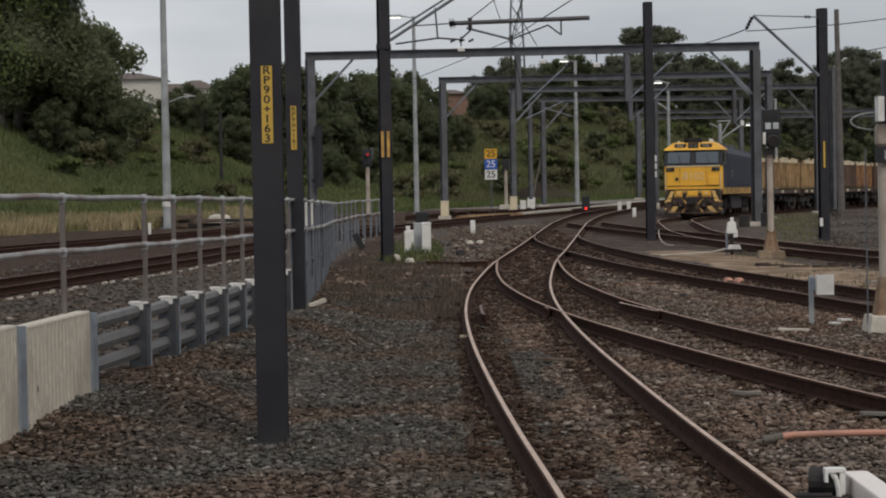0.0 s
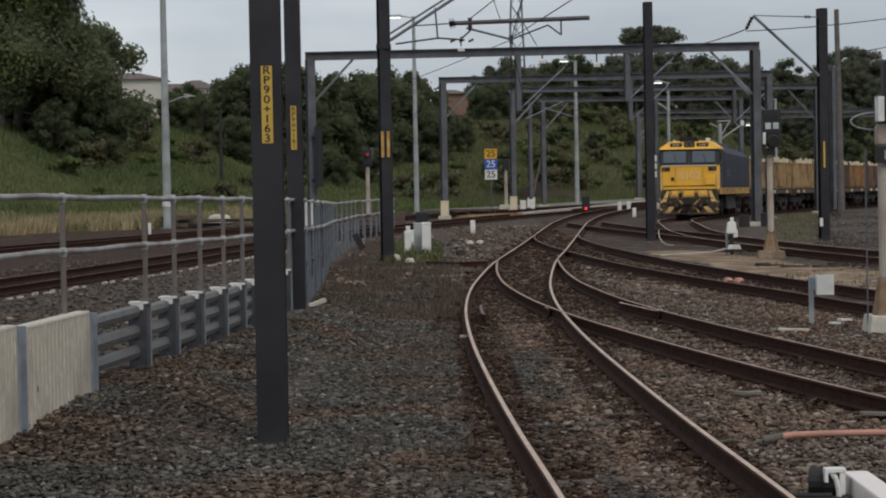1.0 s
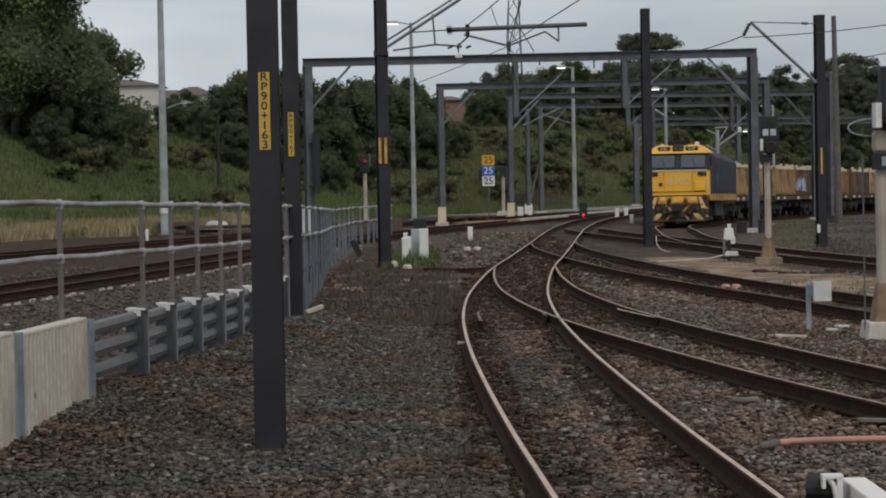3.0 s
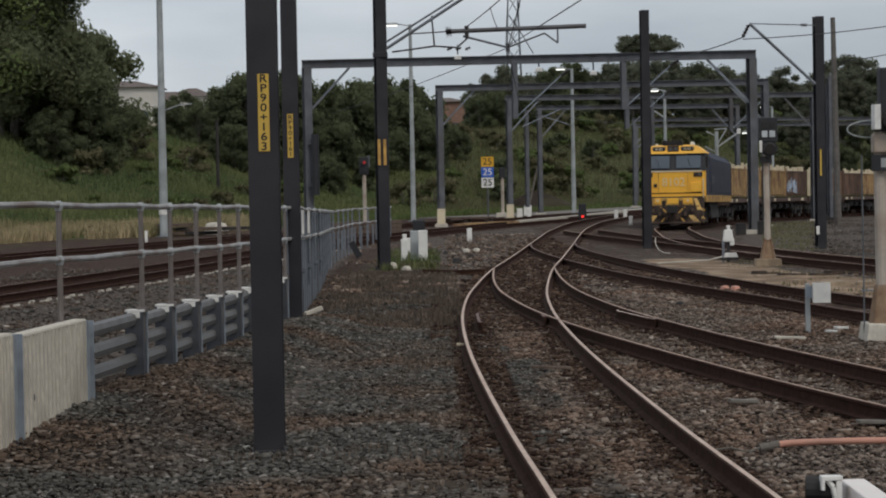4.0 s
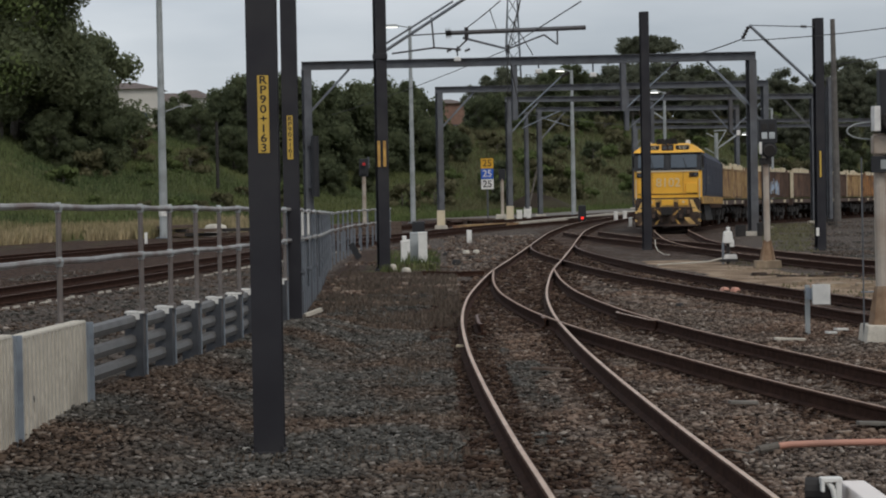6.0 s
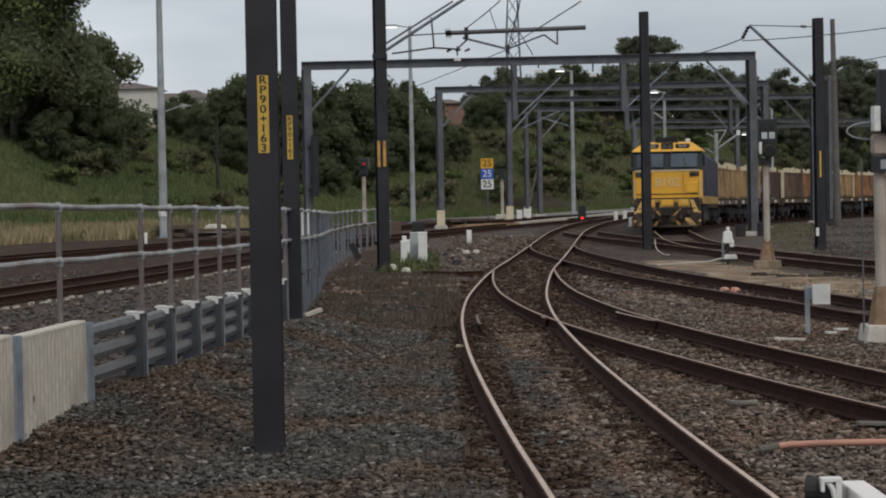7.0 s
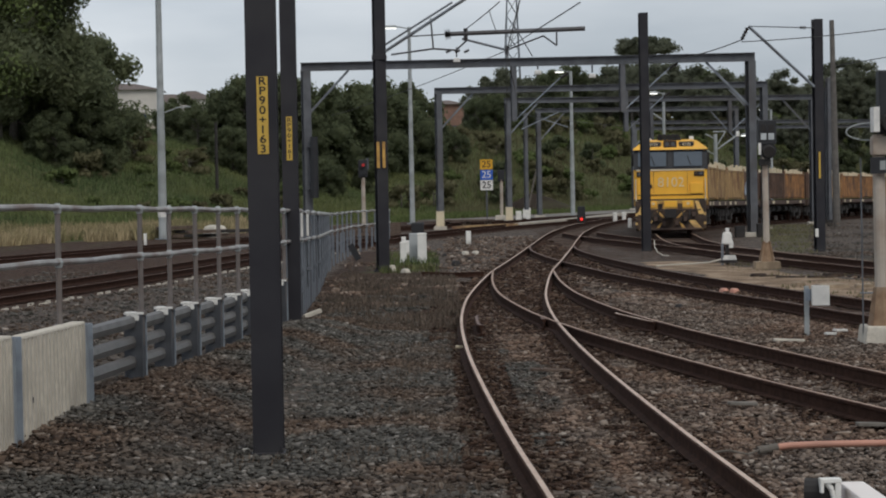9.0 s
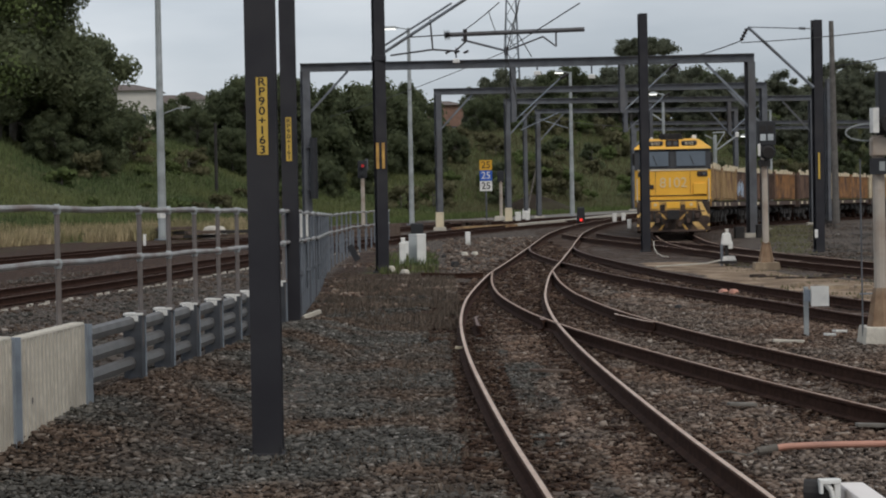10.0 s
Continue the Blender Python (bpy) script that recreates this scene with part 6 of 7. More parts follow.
def build_wagon(seed, box_mats):
    rng = random.Random(seed)
    wheels = []
    t = thing("container_wagon", "brown flat wagon carrying rust-stained open containers", "freight wagon", None, "container wagons")
    s = Shape()
    for x in (-0.55, 0.55):
        s.hsec((x, 0.5, 1.12), (x, WAGON_L - 0.5, 1.12), 0.42, 0.2, 0.02, 0.03)
    for k in (-1, 1):
        s.box(k * 1.3 - 0.06, k * 1.3 + 0.06, 0.45, WAGON_L - 0.45, 1.10, 1.34)
    for y in np.arange(0.6, WAGON_L - 0.4, 1.55):
        s.box(-1.3, 1.3, y - 0.07, y + 0.07, 1.12, 1.30)
    part("frame", s, M_WAGON, t)
    for y in (0.45, WAGON_L - 0.57):
        part("headstock", boxed(-1.36, 1.36, y, y + 0.12, 0.95, 1.38), M_WAGON, t, bevel=0.01)
    for k in (-1, 1):
        for y in (4.2, 6.0, 8.1, 9.6):
            part("tank", rodded((k * 0.9, y, 0.8), (k * 0.9, y + 0.9, 0.8), 0.2, n=10), M_DARK, t)
    for k in (-1, 1):
        for y in (1.2, 3.1, 7.4, 11.6):
            part("frame_plate", boxed(min(k * 1.36, k * 1.375), max(k * 1.36, k * 1.375), y, y + rng.uniform(0.35, 0.8), 1.13, 1.31), M_PALEBOX, t, "pale stencilled plate on the frame")
    for y in (-0.05, WAGON_L - 0.4):
        part("coupler", boxed(-0.14, 0.14, y, y + 0.5, 0.75, 1.0), M_DARK, t)
    bogie(t, 2.2, (-0.9, 0.9), 0.45, wheels)
    bogie(t, WAGON_L - 2.2, (-0.9, 0.9), 0.45, wheels)
    for j, (mt, tag) in enumerate(box_mats):
        y0 = 0.75 + j * 6.3
        y1 = y0 + 6.06
        c = Shape()
        H0, H1, B = 1.43, 3.08, 1.26
        th = 0.06
        c.box(-B, B, y0, y1, H0, H0 + 0.08)
        for k in (-1, 1):
            c.box(min(k * B, k * (B - th)), max(k * B, k * (B - th)), y0, y1, H0, H1)
            m = 17
            for i in range(m):
                a = y0 + 0.1 + (y1 - y0 - 0.2) * i / m
                c.box(min(k * B, k * (B + 0.05)), max(k * B, k * (B + 0.05)), a, a + 0.19, H0 + 0.12, H1 - 0.1, top=(0, 0.03))
            c.box(min(k * B, k * (B + 0.06)), max(k * B, k * (B + 0.06)), y0, y1, H1 - 0.09, H1)
        for y in (y0, y1 - th):
            c.box(-B, B, y, y + th, H0, H1)
            for i in range(7):
                c.box(-B + 0.12 + i * 0.34, -B + 0.30 + i * 0.34, y - 0.04 if y == y0 else y + th, y if y == y0 else y + th + 0.04, H0 + 0.12, H1 - 0.1)
        box = part("container", c, mt, t, tag)
        for y in (y0, y1):
            for k in (-1, 1):
                part("corner_post", boxed(k * B - 0.09, k * B + 0.09, y - 0.09, y + 0.09, H0, H1 + 0.14), mt if rng.random() < 0.6 else M_PALEBOX, box)
        for k in (-1, 1):
            y = y0 + 0.4
            while y < y1 - 0.4:
                w = rng.uniform(0.2, 0.5)
                part("lid_catch", boxed(k * B - 0.06, k * B + 0.06, y, y + w, H1, H1 + rng.uniform(0.12, 0.34)), M_PALEBOX, box, "pale worn catch on the rim")
                y += w + rng.uniform(0.25, 0.7)
        if "graffiti" in tag:
            for mt_, k in ((M_PALEGREY, 8), (M_GRAFFITI, 7)):
                c = Shape()
                for i in range(k):
                    ya = y0 + 0.1 + i * 3.4 / k + rng.uniform(-0.1, 0.1)
                    z = H0 + 0.15 + rng.uniform(0, 0.55)
                    d = 0.004 if mt_ is M_GRAFFITI else 0.0
                    c.box(B + 0.066, B + 0.072 + d, ya, ya + rng.uniform(0.2, 0.5), z, z + rng.uniform(0.35, 0.8), top=(0, rng.uniform(0.0, 0.1)))
                part("graffiti", c, mt_, box, "faded blue and white graffiti")
    return t, wheels


loco, loco_wheels = build_loco()
TAN, RUST, BROWN = (M_TANBOX, "tan container with worn pale rim"), (M_RUSTBOX, "orange-rust container with worn rim"), (M_BROWNBOX, "dark brown container with worn rim")
MARKED = (M_BROWNBOX, "brown container with blue and white graffiti")
WAGONS = [build_wagon(i, b) for i, b in enumerate(((TAN, TAN), (TAN, MARKED), (BROWN, RUST), (BROWN, TAN), (RUST, RUST), (TAN, BROWN)))]


def ride(ob, back, length, t):
    """The pose of a vehicle whose front stands that far behind the train's front."""
    s = START + run_at(t) - back
    a, b = on_line(s - 0.15 * length), on_line(s - 0.85 * length)
    d = (b - a).normalized()
    m = Matrix.Translation(a - d * 0.15 * length) @ pose(0, 0, 0, 0, 0, math.degrees(math.atan2(-d.x, d.y))) @ pose(0, 0, 0, math.degrees(math.asin(d.z)))
    return m


def motions():
    """The train rolls forward through the clip, its wheels turning."""
    steps = [i * 0.5 for i in range(21)]
    walk(loco, [(t, ride(loco, 0.0, 19.3, t)) for t in steps])
    back = 19.7
    for w, wheels in WAGONS:
        walk(w, [(t, ride(w, back, WAGON_L, t)) for t in steps])
        back += WAGON_L
    for wheels, r in [(loco_wheels, 0.5)] + [(ws, 0.45) for _, ws in WAGONS]:
        for ob in wheels:
            at = ob.matrix_basis.translation.copy()
            walk(ob, [(t, pose(at.x, at.y, at.z, math.degrees(run_at(t) / r) % 360)) for t in [i * 0.2 for i in range(51)]])


# ---- trees, scrub and grass ----
def leaf_cloud(centres, radii, count, size, rng, mats_share=None, flat=1.0):
    """Many small tilted leaf blades round the given clump centres; numpy arrays of vertices and faces."""
    idx = rng.integers(0, len(centres), count)
    d = rng.normal(size=(count, 3))
    d /= np.linalg.norm(d, axis=1)[:, None]
    rad = rng.random(count) ** 0.33
    p = centres[idx] + d * (radii[idx] * rad)[:, None] * np.array([1, 1, flat])
    u = rng.normal(size=(count, 3))
    u /= np.linalg.norm(u, axis=1)[:, None]
    n = d + 0.45 * rng.normal(size=(count, 3))
    n /= np.linalg.norm(n, axis=1)[:, None]
    u -= n * (u * n).sum(1)[:, None]
    u /= np.linalg.norm(u, axis=1)[:, None] + 1e-6
    w = np.cross(u, n)
    w /= np.linalg.norm(w, axis=1)[:, None] + 1e-6
    sz = size * rng.uniform(0.55, 1.3, count)[:, None]
    a, b, c, e = p - u * sz, p + w * sz * 0.5, p + u * sz, p - w * sz * 0.5
    v = np.stack([a, b, c, e], 1).reshape(-1, 3)
    f = (np.arange(count) * 4)[:, None] + np.arange(4)[None]
    return v, f


def quad_mesh(name, v, f, mat):
    me = bpy.data.meshes.new(name)
    me.vertices.add(len(v))
    me.vertices.foreach_set("co", v.astype(np.float32).ravel())
    k = f.shape[1]
    me.loops.add(f.size)
    me.loops.foreach_set("vertex_index", f.astype(np.int32).ravel())
    me.polygons.add(len(f))
    me.polygons.foreach_set("loop_start", np.arange(len(f)) * k)
    me.update(calc_edges=True)
    me.materials.append(mat)
    return me


def build_tree(seed, height, spread, leaves, leaf, mat, label, trunk_share=0.35, flat=0.8, clumps=26, name="tree", core=0.72):
    rng = np.random.default_rng(seed)
    t = thing(name, label, "tree", None, "trees on the bank")
    s = Shape()
    r = height * 0.022 + 0.05
    base, lean = Vector((0, 0, -0.5)), Vector((rng.normal() * 0.04, rng.normal() * 0.04, 0)) * height
    top = Vector((0, 0, height * 0.72)) + lean
    s.rod(base, base.lerp(top, 0.5), r, r * 0.7, 8)
    s.rod(base.lerp(top, 0.5), top, r * 0.7, r * 0.25, 8)
    cs, rs = [], []
    for i in range(clumps):
        g, h = i * 2.399 + rng.normal() * 0.3, rng.random()
        z = height * (trunk_share + (0.94 - trunk_share) * h)
        out = spread * (0.35 + 0.65 * rng.random()) * math.sqrt(max(0.08, 1 - (abs(h - 0.42) / 0.66) ** 2))
        c = Vector((math.cos(g) * out, math.sin(g) * out, z)) + lean * h
        cs.append(c)
        rs.append(spread * rng.uniform(0.20, 0.42))
        if i % 2 == 0:
            s.rod(base.lerp(top, 0.25 + 0.65 * h), c, r * 0.32, r * 0.08, 5)
    part("trunk", s, M_BARK, t, "grey-brown trunk and limbs")
    v, f = leaf_cloud(np.array([tuple(c) for c in cs]), np.array(rs), leaves, leaf, rng, flat=flat)
    cv, cf, o = [v], [f], len(v)
    for c, q in zip(cs, rs) if core else ():
        lats, lons = 5, 8
        g = np.array([(math.sin(math.pi * (i + 0.5) / lats) * math.cos(2 * math.pi * j / lons), math.sin(math.pi * (i + 0.5) / lats) * math.sin(2 * math.pi * j / lons), math.cos(math.pi * (i + 0.5) / lats)) for i in range(lats) for j in range(lons)])
        g = g * (q * core * rng.uniform(0.75, 1.2, (len(g), 1))) * np.array([1, 1, flat]) + np.array(tuple(c))
        cv.append(g)
        cf.append(np.array([(o + i * lons + j, o + (i + 1) * lons + j, o + (i + 1) * lons + (j + 1) % lons, o + i * lons + (j + 1) % lons) for i in range(lats - 1) for j in range(lons)]))
        o += len(g)
    ob = new("crown", quad_mesh("crown", np.concatenate(cv), np.concatenate(cf), mat))
    ob.parent = t
    return t


def place(proto, x, y, turn, size, sink=0.0):
    ob = copy_thing(proto, pose(x, y, ground_z(x, y) - sink, 0, 0, turn) @ Matrix.Diagonal((size, size, size * 0.97, 1)))
    ob.matrix_basis = pose(x, y, ground_z(x, y) - sink, 0, 0, turn) @ Matrix.Diagonal((size, size, size, 1))
    return ob


rng_p = random.Random(11)
# the big tree above the bank and its lower neighbour
big = build_tree(3, 14.0, 6.0, 52000, 0.18, M_LEAFTALL, "large dense dark green tree above the grassy bank", 0.08, 0.9, 60, core=0.55)
big.matrix_basis = pose(-28.2, 150.0, ground_z(-28.2, 150.0) - 1.7)
big2 = build_tree(4, 9.0, 3.9, 27000, 0.17, M_LEAFTALL, "dense dark green tree at the end of the bank", 0.04, 0.9, 46, core=0.55)
big2.matrix_basis = pose(-24.1, 153.0, ground_z(-24.1, 153.0) - 0.6)
big3 = build_tree(9, 11.5, 5.0, 3500, 0.18, M_LEAFBRIGHT, "leafy fresh green tree against the dark crown", 0.45, 0.9, 12, core=0.0)
big3.matrix_basis = pose(-28.3, 147.0, ground_z(-28.3, 147.0) - 1.7)

KINDS = [build_tree(21, 8.0, 3.6, 9000, 0.21, M_LEAF, "dense dark green tree on the bank", 0.08, 0.85, 44, core=0.6),
         build_tree(22, 7.0, 3.4, 8500, 0.21, M_LEAF, "rounded dark green tree on the bank", 0.05, 0.85, 40, core=0.6),
         build_tree(23, 9.5, 3.4, 8000, 0.22, M_LEAFGUM, "grey-green gum tree on the hill", 0.25, 0.8, 38, core=0.6),
         build_tree(24, 8.5, 3.8, 8000, 0.22, M_LEAFGUM, "spreading grey-green gum tree on the hill", 0.25, 0.75, 38, core=0.6)]
for i, k in enumerate(KINDS):
    kx, ky, ks = ((-13.6, 186.0, 0.78), (-9.6, 192.0, 0.8), (46.0, 300.0, 0.8), (52.0, 306.0, 0.8))[i]
    k.matrix_basis = pose(kx, ky, ground_z(kx, ky) - 0.3) @ Matrix.Diagonal((ks, ks, ks, 1))
# middle wood behind the masts
place(KINDS[1], -22.6, 149.0, 40, 0.62, 0.3)
place(KINDS[0], -24.5, 146.0, 190, 0.5, 0.3)
for u, y, k, s in ((-0.087, 182, 1, 1.0), (-0.072, 186, 0, 1.02), (-0.062, 190, 1, 1.06), (-0.054, 186, 0, 0.98), (-0.043, 194, 1, 1.08), (-0.034, 198, 0, 0.92), (-0.026, 204, 1, 1.08), (-0.019, 210, 0, 1.04), (-0.0125, 214, 1, 1.02), (-0.004, 218, 0, 0.50), (-0.090, 166, 1, 0.5), (-0.112, 188, 0, 0.50), (-0.103, 184, 1, 0.50), (-0.106, 178, 0, 0.42), (-0.048, 172, 1, 0.42), (-0.066, 168, 0, 0.40), (-0.030, 184, 1, 0.45), (-0.004, 206, 1, 0.62), (-0.118, 180, 1, 0.42)):
    place(KINDS[k], u * y, y, rng_p.uniform(0, 360), s, 0.3)
# wood on the ridge
for i in range(66):
    u = 0.016 + 0.0029 * i + rng_p.uniform(-0.003, 0.003)
    y = rng_p.uniform(268, 320)
    tall = lerp_table(u, [(0.018, 0.54), (0.036, 0.60), (0.05, 0.67), (0.09, 0.68), (0.14, 0.62), (0.155, 0.52), (0.17, 0.57), (0.2, 0.56)])
    k = rng_p.choice((2, 3, 2, 3, 0))
    place(KINDS[k], u * y, y, rng_p.uniform(0, 360), rng_p.uniform(0.85, 1.1) * tall * (1.5 if k < 2 else 1.25), 0.4)
for u, y, k, s in ((0.018, 250, 0, 0.5), (0.026, 246, 1, 0.60), (0.036, 250, 0, 0.45), (0.006, 226, 1, 0.34), (0.008, 216, 0, 0.38), (0.045, 250, 1, 0.36), (0.062, 252, 0, 0.36), (0.115, 262, 1, 0.42), (0.135, 262, 0, 0.40), (0.15, 258, 1, 0.38), (0.165, 262, 0, 0.46), (0.18, 260, 1, 0.5), (0.195, 262, 0, 0.5)):
    place(KINDS[k], u * y, y, rng_p.uniform(0, 360), s, 0.3)
umb = build_tree(31, 14.2, 4.3, 7000, 0.22, M_LEAFGUM, "umbrella-crowned tree standing above the ridge", 0.80, 0.45, 34, core=0.5)
umb.matrix_basis = pose(31.4, 336.0, ground_z(31.4, 336.0) + 0.0)
umb2 = build_tree(32, 9.2, 4.0, 8000, 0.22, M_LEAFGUM, "umbrella-crowned tree on the ridge", 0.55, 0.62, 36, core=0.5)
umb2.matrix_basis = pose(57.0, 312.0, ground_z(57.0, 312.0) - 0.3)

# scrub along the slopes
SHRUBS = [build_tree(41, 1.9, 1.5, 900, 0.20, M_LEAFOLIVE, "olive green shrub on the slope", 0.05, 0.8, 12, "shrub"),
          build_tree(42, 1.6, 1.3, 1000, 0.20, M_LEAFBRIGHT, "fresh green shrub on the slope", 0.05, 0.8, 10, "shrub"),
          build_tree(43, 2.4, 1.6, 900, 0.22, M_LEAF, "dark green shrub on the slope", 0.05, 0.85, 12, "shrub")]
for i, k in enumerate(SHRUBS):
    tagged(k, category="shrub", group="scrub on the slope")
    k.matrix_basis = pose((6.0, 9.0, 12.0)[i], (225.0, 221.0, 230.0)[i], ground_z((6.0, 9.0, 12.0)[i], (225.0, 221.0, 230.0)[i]) - 0.2)
for i in range(165):
    u = rng_p.uniform(-0.03, 0.22)
    foot = lerp_table(u, HILL_FOOT)
    y = foot + rng_p.uniform(4, 72)
    if u < 0.035 and i % 3:
        continue
    place(SHRUBS[rng_p.choice((0, 0, 0, 1, 1, 1, 2))], u * y, y, rng_p.uniform(0, 360), rng_p.uniform(0.5, 1.35), 0.2)
for i in range(34):
    u = rng_p.uniform(-0.21, -0.03)
    foot = lerp_table(u, HILL_FOOT)
    y = foot + rng_p.uniform(16, 66)
    place(SHRUBS[rng_p.choice((0, 0, 1, 1, 1))], u * y, y, rng_p.uniform(0, 360), rng_p.uniform(0.3, 1.0), 0.3)


def build_grass(name, count, spots, height, mat, label, seed):
    """Upright tapering blades; spots gives x, y for n blades."""
    rng = np.random.default_rng(seed)
    x, y = spots(rng, count)
    n = len(x)
    z = np.array([ground_z(a, b) for a, b in zip(x, y)])
    h = height * rng.uniform(0.5, 1.25, n)
    w = 0.018 + 0.05 * h * rng.uniform(0.5, 1.2, n)
    g = rng.random(n) * 3.14
    dx, dy = np.cos(g) * w, np.sin(g) * w
    lx, ly = rng.normal(0, 0.28, n) * h, rng.normal(0, 0.28, n) * h
    v = np.stack([np.stack([x - dx, y - dy, z - 0.05], 1), np.stack([x + dx, y + dy, z - 0.05], 1), np.stack([x + lx, y + ly, z + h], 1)], 1).reshape(-1, 3)
    f = (np.arange(n) * 3)[:, None] + np.arange(3)[None]
    return tagged(new(name, quad_mesh(name, v, f, mat)), label, "grass", kind="stuff")


def bank_spots(u0, u1, b0, b1):
    def spots(rng, n):
        u = rng.uniform(u0, u1, n)
        b = b0 + (b1 - b0) * rng.random(n)
        y = np.array([lerp_table(a, HILL_FOOT) for a in u]) + b
        return u * y, y
    return spots


def area_spots(x0, x1, y0, y1, patchy=0.0):
    def spots(rng, n):
        x, y = rng.uniform(x0, x1, n), rng.uniform(y0, y1, n)
        if patchy:
            keep = np.array([noise.noise((a * 0.9, b * 0.9, 7.0)) > patchy for a, b in zip(x, y)])
            x, y = x[keep], y[keep]
        return x, y
    return spots


def straw_spots(rng, n):
    x, y = bank_spots(-0.22, -0.085, -5.0, 9.0)(rng, n)
    keep = np.array([noise.noise((a * 0.5, b * 0.22, 9.0)) > -0.18 for a, b in zip(x, y)])
    return x[keep], y[keep]


def green_patches(rng, n):
    x, y = bank_spots(0.0, 0.23, 0.0, 75.0)(rng, n)
    keep = np.array([noise.noise((a * 0.09, b * 0.05, 2.0)) > 0.0 for a, b in zip(x, y)])
    return x[keep], y[keep]


build_grass("bank_grass", 75000, bank_spots(-0.22, 0.0, 0.0, 75.0), 0.34, M_GRASS, "long green grass covering the bank", 1)
build_grass("hill_green_grass", 30000, green_patches, 0.5, M_LEAFBRIGHT, "fresh green grass in patches on the hill", 12)
build_grass("hill_grass", 42000, bank_spots(0.0, 0.23, 0.0, 75.0), 0.55, M_LEAFOLIVE, "olive scrubby grass covering the hill", 2)
build_grass("straw_grass", 20000, straw_spots, 0.6, M_STRAW, "tall dry straw-coloured grass along the foot of the bank", 3)
build_grass("line_grass", 9000, bank_spots(-0.03, 0.12, -14.0, 2.0), 0.35, M_LEAFBRIGHT, "short fresh grass beside the far line", 4)
build_grass("ballast_weeds", 26000, area_spots(-2.6, 0.3, 17.0, 66.0, 0.22), 0.065, M_WEED, "dry weeds growing through the ballast", 5)
build_grass("dead_weeds", 12000, area_spots(-2.3, 0.4, 37.0, 59.0, -0.05), 0.11, M_WEED, "tangled dead brown weeds over the ballast beside the fence", 15)
build_grass("case_grass", 2200, area_spots(-1.6, 0.0, 60.0, 76.0, 0.08), 0.2, M_GRASS, "green grass tufts round the white cases", 6)
build_grass("dirt_grass", 5000, area_spots(7.4, 12.5, 44.0, 66.0, 0.2), 0.05, M_LEAFOLIVE, "sparse grass on the dirt strip", 7)
def yard_spots(rng, n):
    x, y = area_spots(10.0, 19.0, 70.0, 116.0, 0.0)(rng, n)
    keep = np.array([0.143 < a / b < 0.168 and noise.noise((a * 0.5, b * 0.5, 7.0)) > -0.05 for a, b in zip(x, y)])
    return x[keep], y[keep]


build_grass("yard_grass", 14000, yard_spots, 0.07, M_DRYGRASS, "sparse grass beside the yard road", 8)


# ---- heap of soil at the foot of the hill ----
s = Shape()
rings, around = 7, 26
pts = [(0.0, 0.0, 1.5)]
for i in range(1, rings + 1):
    k = i / rings
    for j in range(around):
        g = 2 * math.pi * j / around
        r = k * (1 + 0.18 * noise.noise((math.cos(g) * 1.5, math.sin(g) * 1.5, k * 2)))
        pts.append((r * 4.3 * math.cos(g), r * 2.6 * math.sin(g), 1.5 * (1 - k) ** 0.9 * (1 + 0.25 * noise.noise((math.cos(g) * 3, math.sin(g) * 3, k * 5))) - 0.2 * k))
fs = [(0, 1 + j, 1 + (j + 1) % around) for j in range(around)]
for i in range(rings - 1):
    a, b = 1 + i * around, 1 + (i + 1) * around
    fs += [(a + j, b + j, b + (j + 1) % around, a + (j + 1) % around) for j in range(around)]
s.add(pts, fs)
heap = part("soil_mound", s, M_SOIL, None, smooth=True)
heap.matrix_basis = pose(8.2, 186.0, 0.0)
tagged(heap, "mound of dark brown soil at the foot of the hill", "soil mound")
dead = thing("dead_trunk", "pale leaning dead tree trunk on the slope", "tree trunk", pose(7.6, 183.0, 0.0))
part("trunk", rodded((-0.4, 0, -0.2), (0.9, 0.3, 5.4), 0.09, 0.05, 7), M_BARK, dead)
part("branch", rodded((0.35, 0.15, 3.0), (1.1, 0.1, 3.6), 0.04, 0.02, 6), M_BARK, dead)


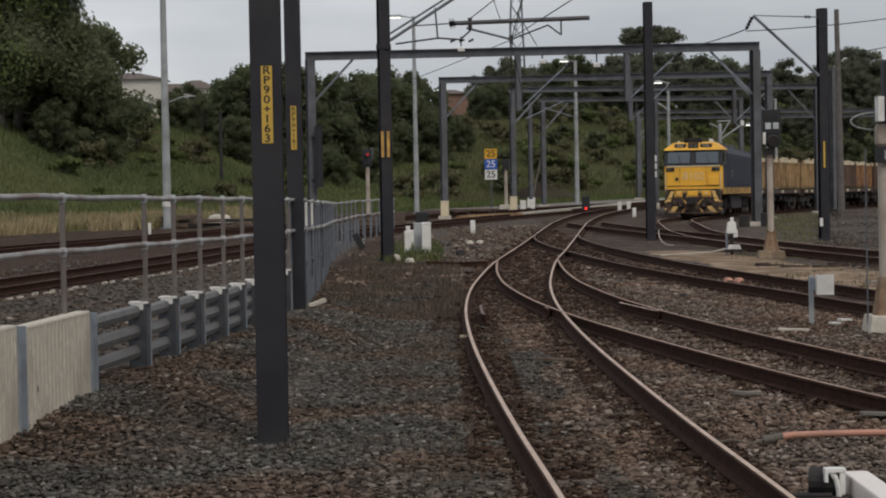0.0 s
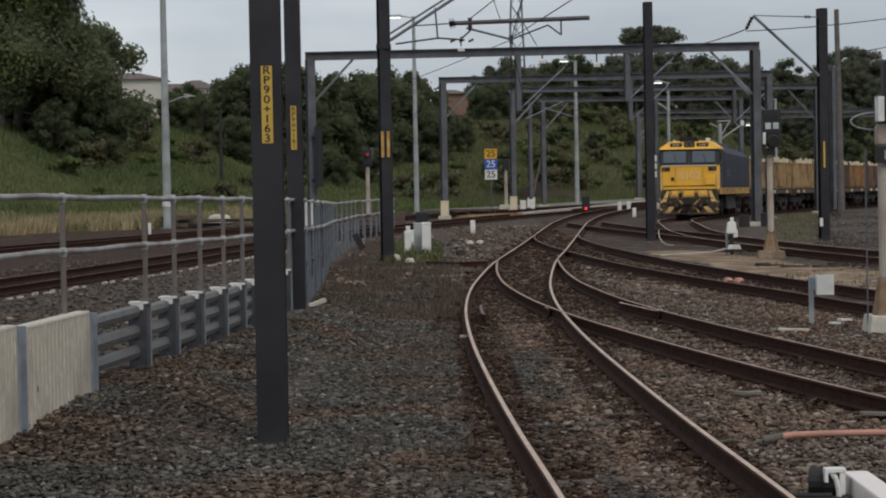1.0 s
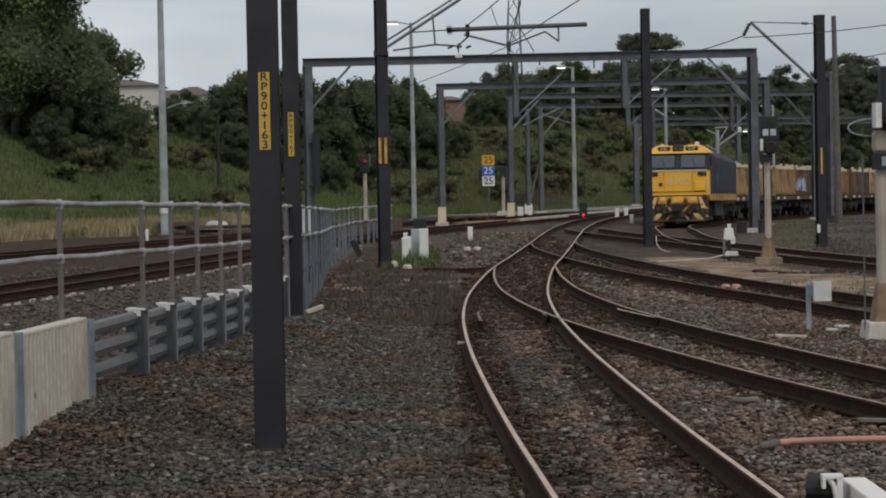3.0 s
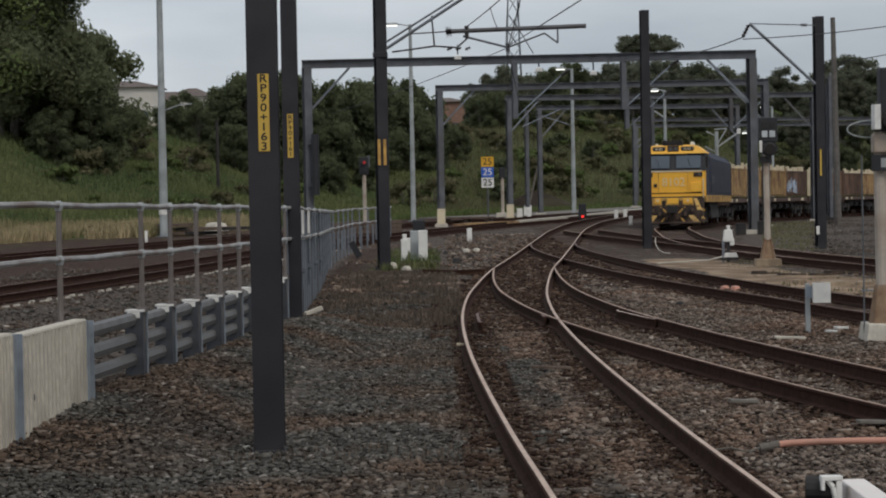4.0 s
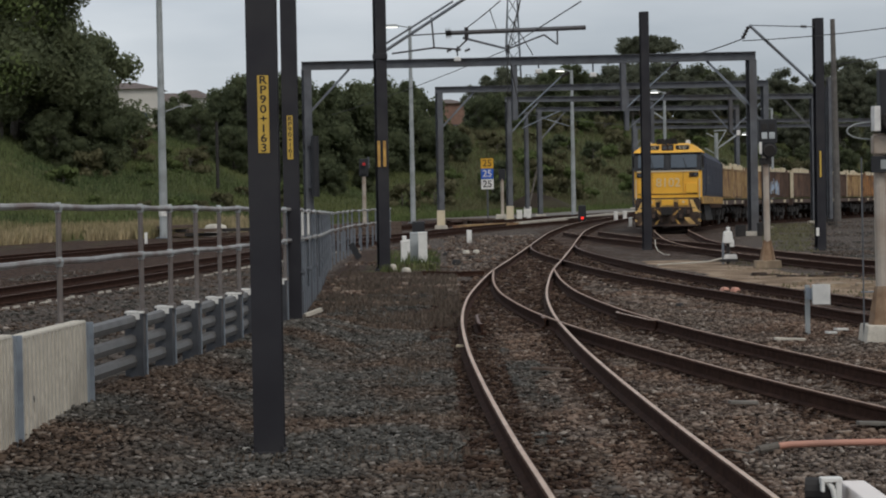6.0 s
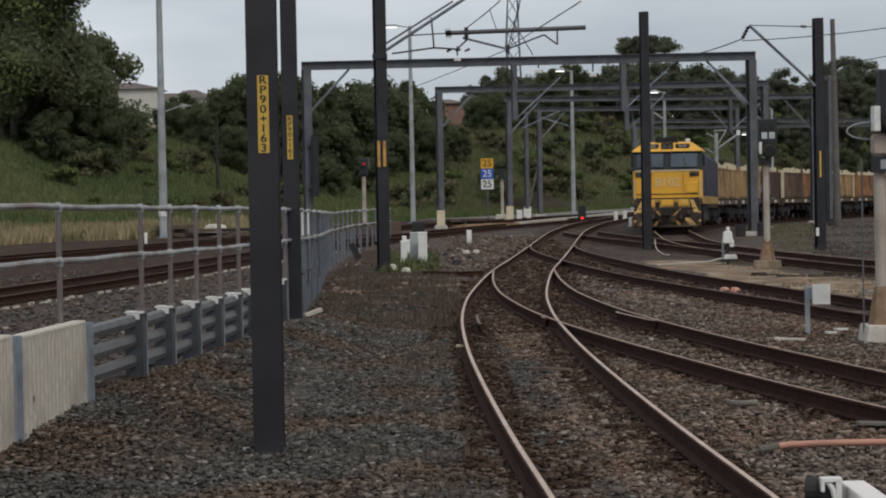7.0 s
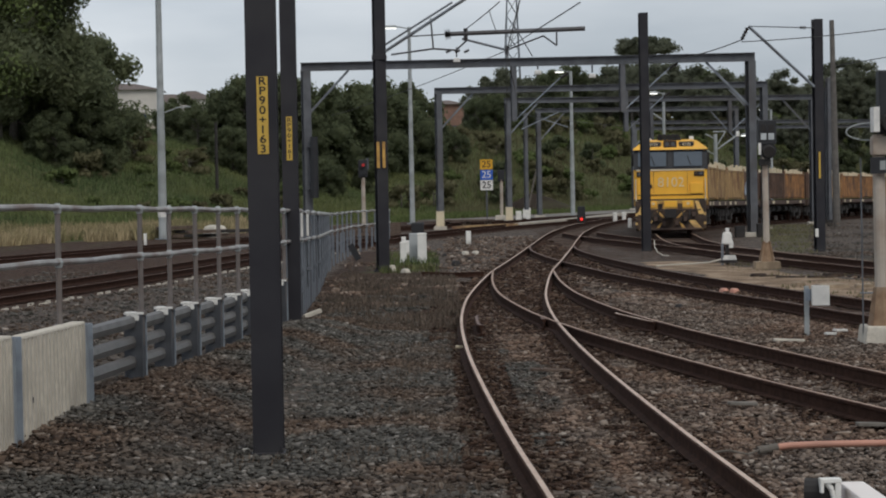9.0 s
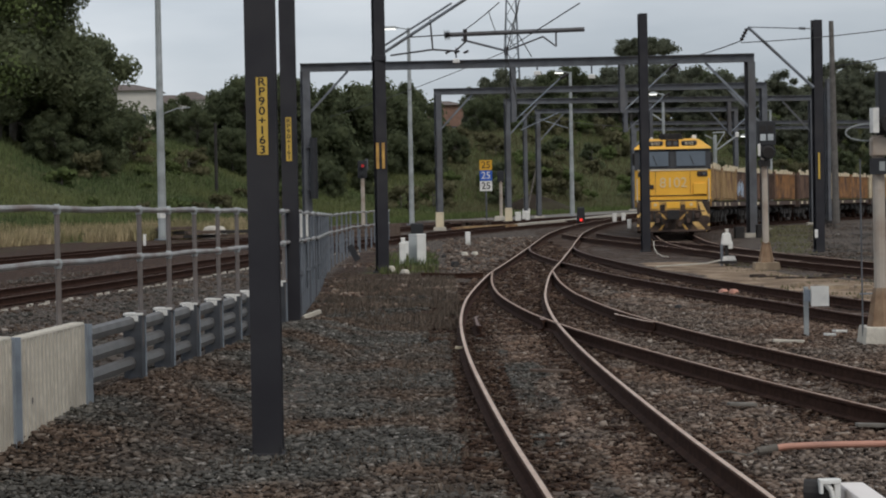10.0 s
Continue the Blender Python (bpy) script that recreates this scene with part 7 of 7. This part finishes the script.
# ---- houses beyond the bank ----
def house(x, y, w, d, h, mat, label, turn=0.0, roof=1.4):
    t = thing("house", label, "house", pose(x, y, ground_z(x, y), 0, 0, turn), "houses on the hill")
    part("wall", boxed(-w / 2, w / 2, -d / 2, d / 2, -2, h), mat, t)
    s = Shape()
    e = 0.4
    s.add([(-w / 2 - e, -d / 2 - e, h), (w / 2 + e, -d / 2 - e, h), (w / 2 + e, d / 2 + e, h), (-w / 2 - e, d / 2 + e, h), (-w / 2 + d / 3, 0, h + roof), (w / 2 - d / 3, 0, h + roof)],
          [(3, 2, 1, 0), (0, 1, 5, 4), (1, 2, 5), (2, 3, 4, 5), (3, 0, 4)])
    part("roof", s, M_TILE, t, "low tiled roof")
    nwin = max(2, int(w // 3))
    for lv in range(max(1, int(h // 2.9))):
        for i in range(nwin):
            cx = -w / 2 + w * (i + 0.5) / nwin
            wn_ = part("window", boxed(cx - 0.6, cx + 0.6, -d / 2 - 0.05, -d / 2 + 0.02, lv * 2.9 + 0.9, lv * 2.9 + 2.2), M_GLASS, t)
            part("sill", boxed(cx - 0.7, cx + 0.7, -d / 2 - 0.12, -d / 2, lv * 2.9 + 0.8, lv * 2.9 + 0.9), M_WHITE, wn_)
    return t


house(-33.2, 236.0, 9.0, 8.0, 4.7, M_RENDER, "cream rendered house behind the big tree", 3, 0.8)
hb = thing("balcony_terrace", "cream terrace wall in front of the house", "terrace", pose(-29.6, 229.0, ground_z(-29.6, 229.0)))
part("wall", boxed(-2.6, 2.6, -0.2, 0.2, -3.5, 1.2), M_CREAM, hb)
part("capping", boxed(-2.7, 2.7, -0.3, 0.3, 1.2, 1.5), M_WHITE, hb, "white capping", bevel=0.03)
house(-37.2, 345.0, 5.5, 6.0, 7.6, M_RENDER, "pale house with a low roof far behind the trees", -12)
house(-42.5, 362.0, 6.0, 6.0, 7.4, M_RENDER, "pale house with a low roof far behind the trees", 15)
house(1.3, 300.0, 4.4, 5.0, 5.0, M_BRICK, "brown brick building among the trees on the ridge", 4, 0.6)
house(-2.2, 320.0, 6.0, 6.0, 3.2, M_BRICK, "low brown house among the trees on the ridge", -8)

# lattice pylon beyond the ridge
py_ = thing("lattice_pylon", "tall grey lattice power pylon beyond the ridge", "pylon", pose(14.4, 420.0, ground_z(14.4, 420.0)))
H, B0, B1 = 42.0, 1.7, 0.4
for kx in (-1, 1):
    for ky in (-1, 1):
        part("leg", rodded((kx * B0, ky * B0, -1), (kx * B1, ky * B1, H), 0.16, 0.1, 5), M_STEEL, py_)
s = Shape()
for i in range(13):
    z0, z1 = H * i / 13, H * (i + 1) / 13
    a, b = B0 + (B1 - B0) * i / 13, B0 + (B1 - B0) * (i + 1) / 13
    for q in (-1, 1):
        s.rod((-a, q * a, z0), (b, q * b, z1), 0.07, n=4)
        s.rod((a, q * a, z0), (-b, q * b, z1), 0.07, n=4)
        s.rod((q * a, -a, z0), (q * b, b, z1), 0.07, n=4)
part("bracing", s, M_STEEL, py_)

motions()
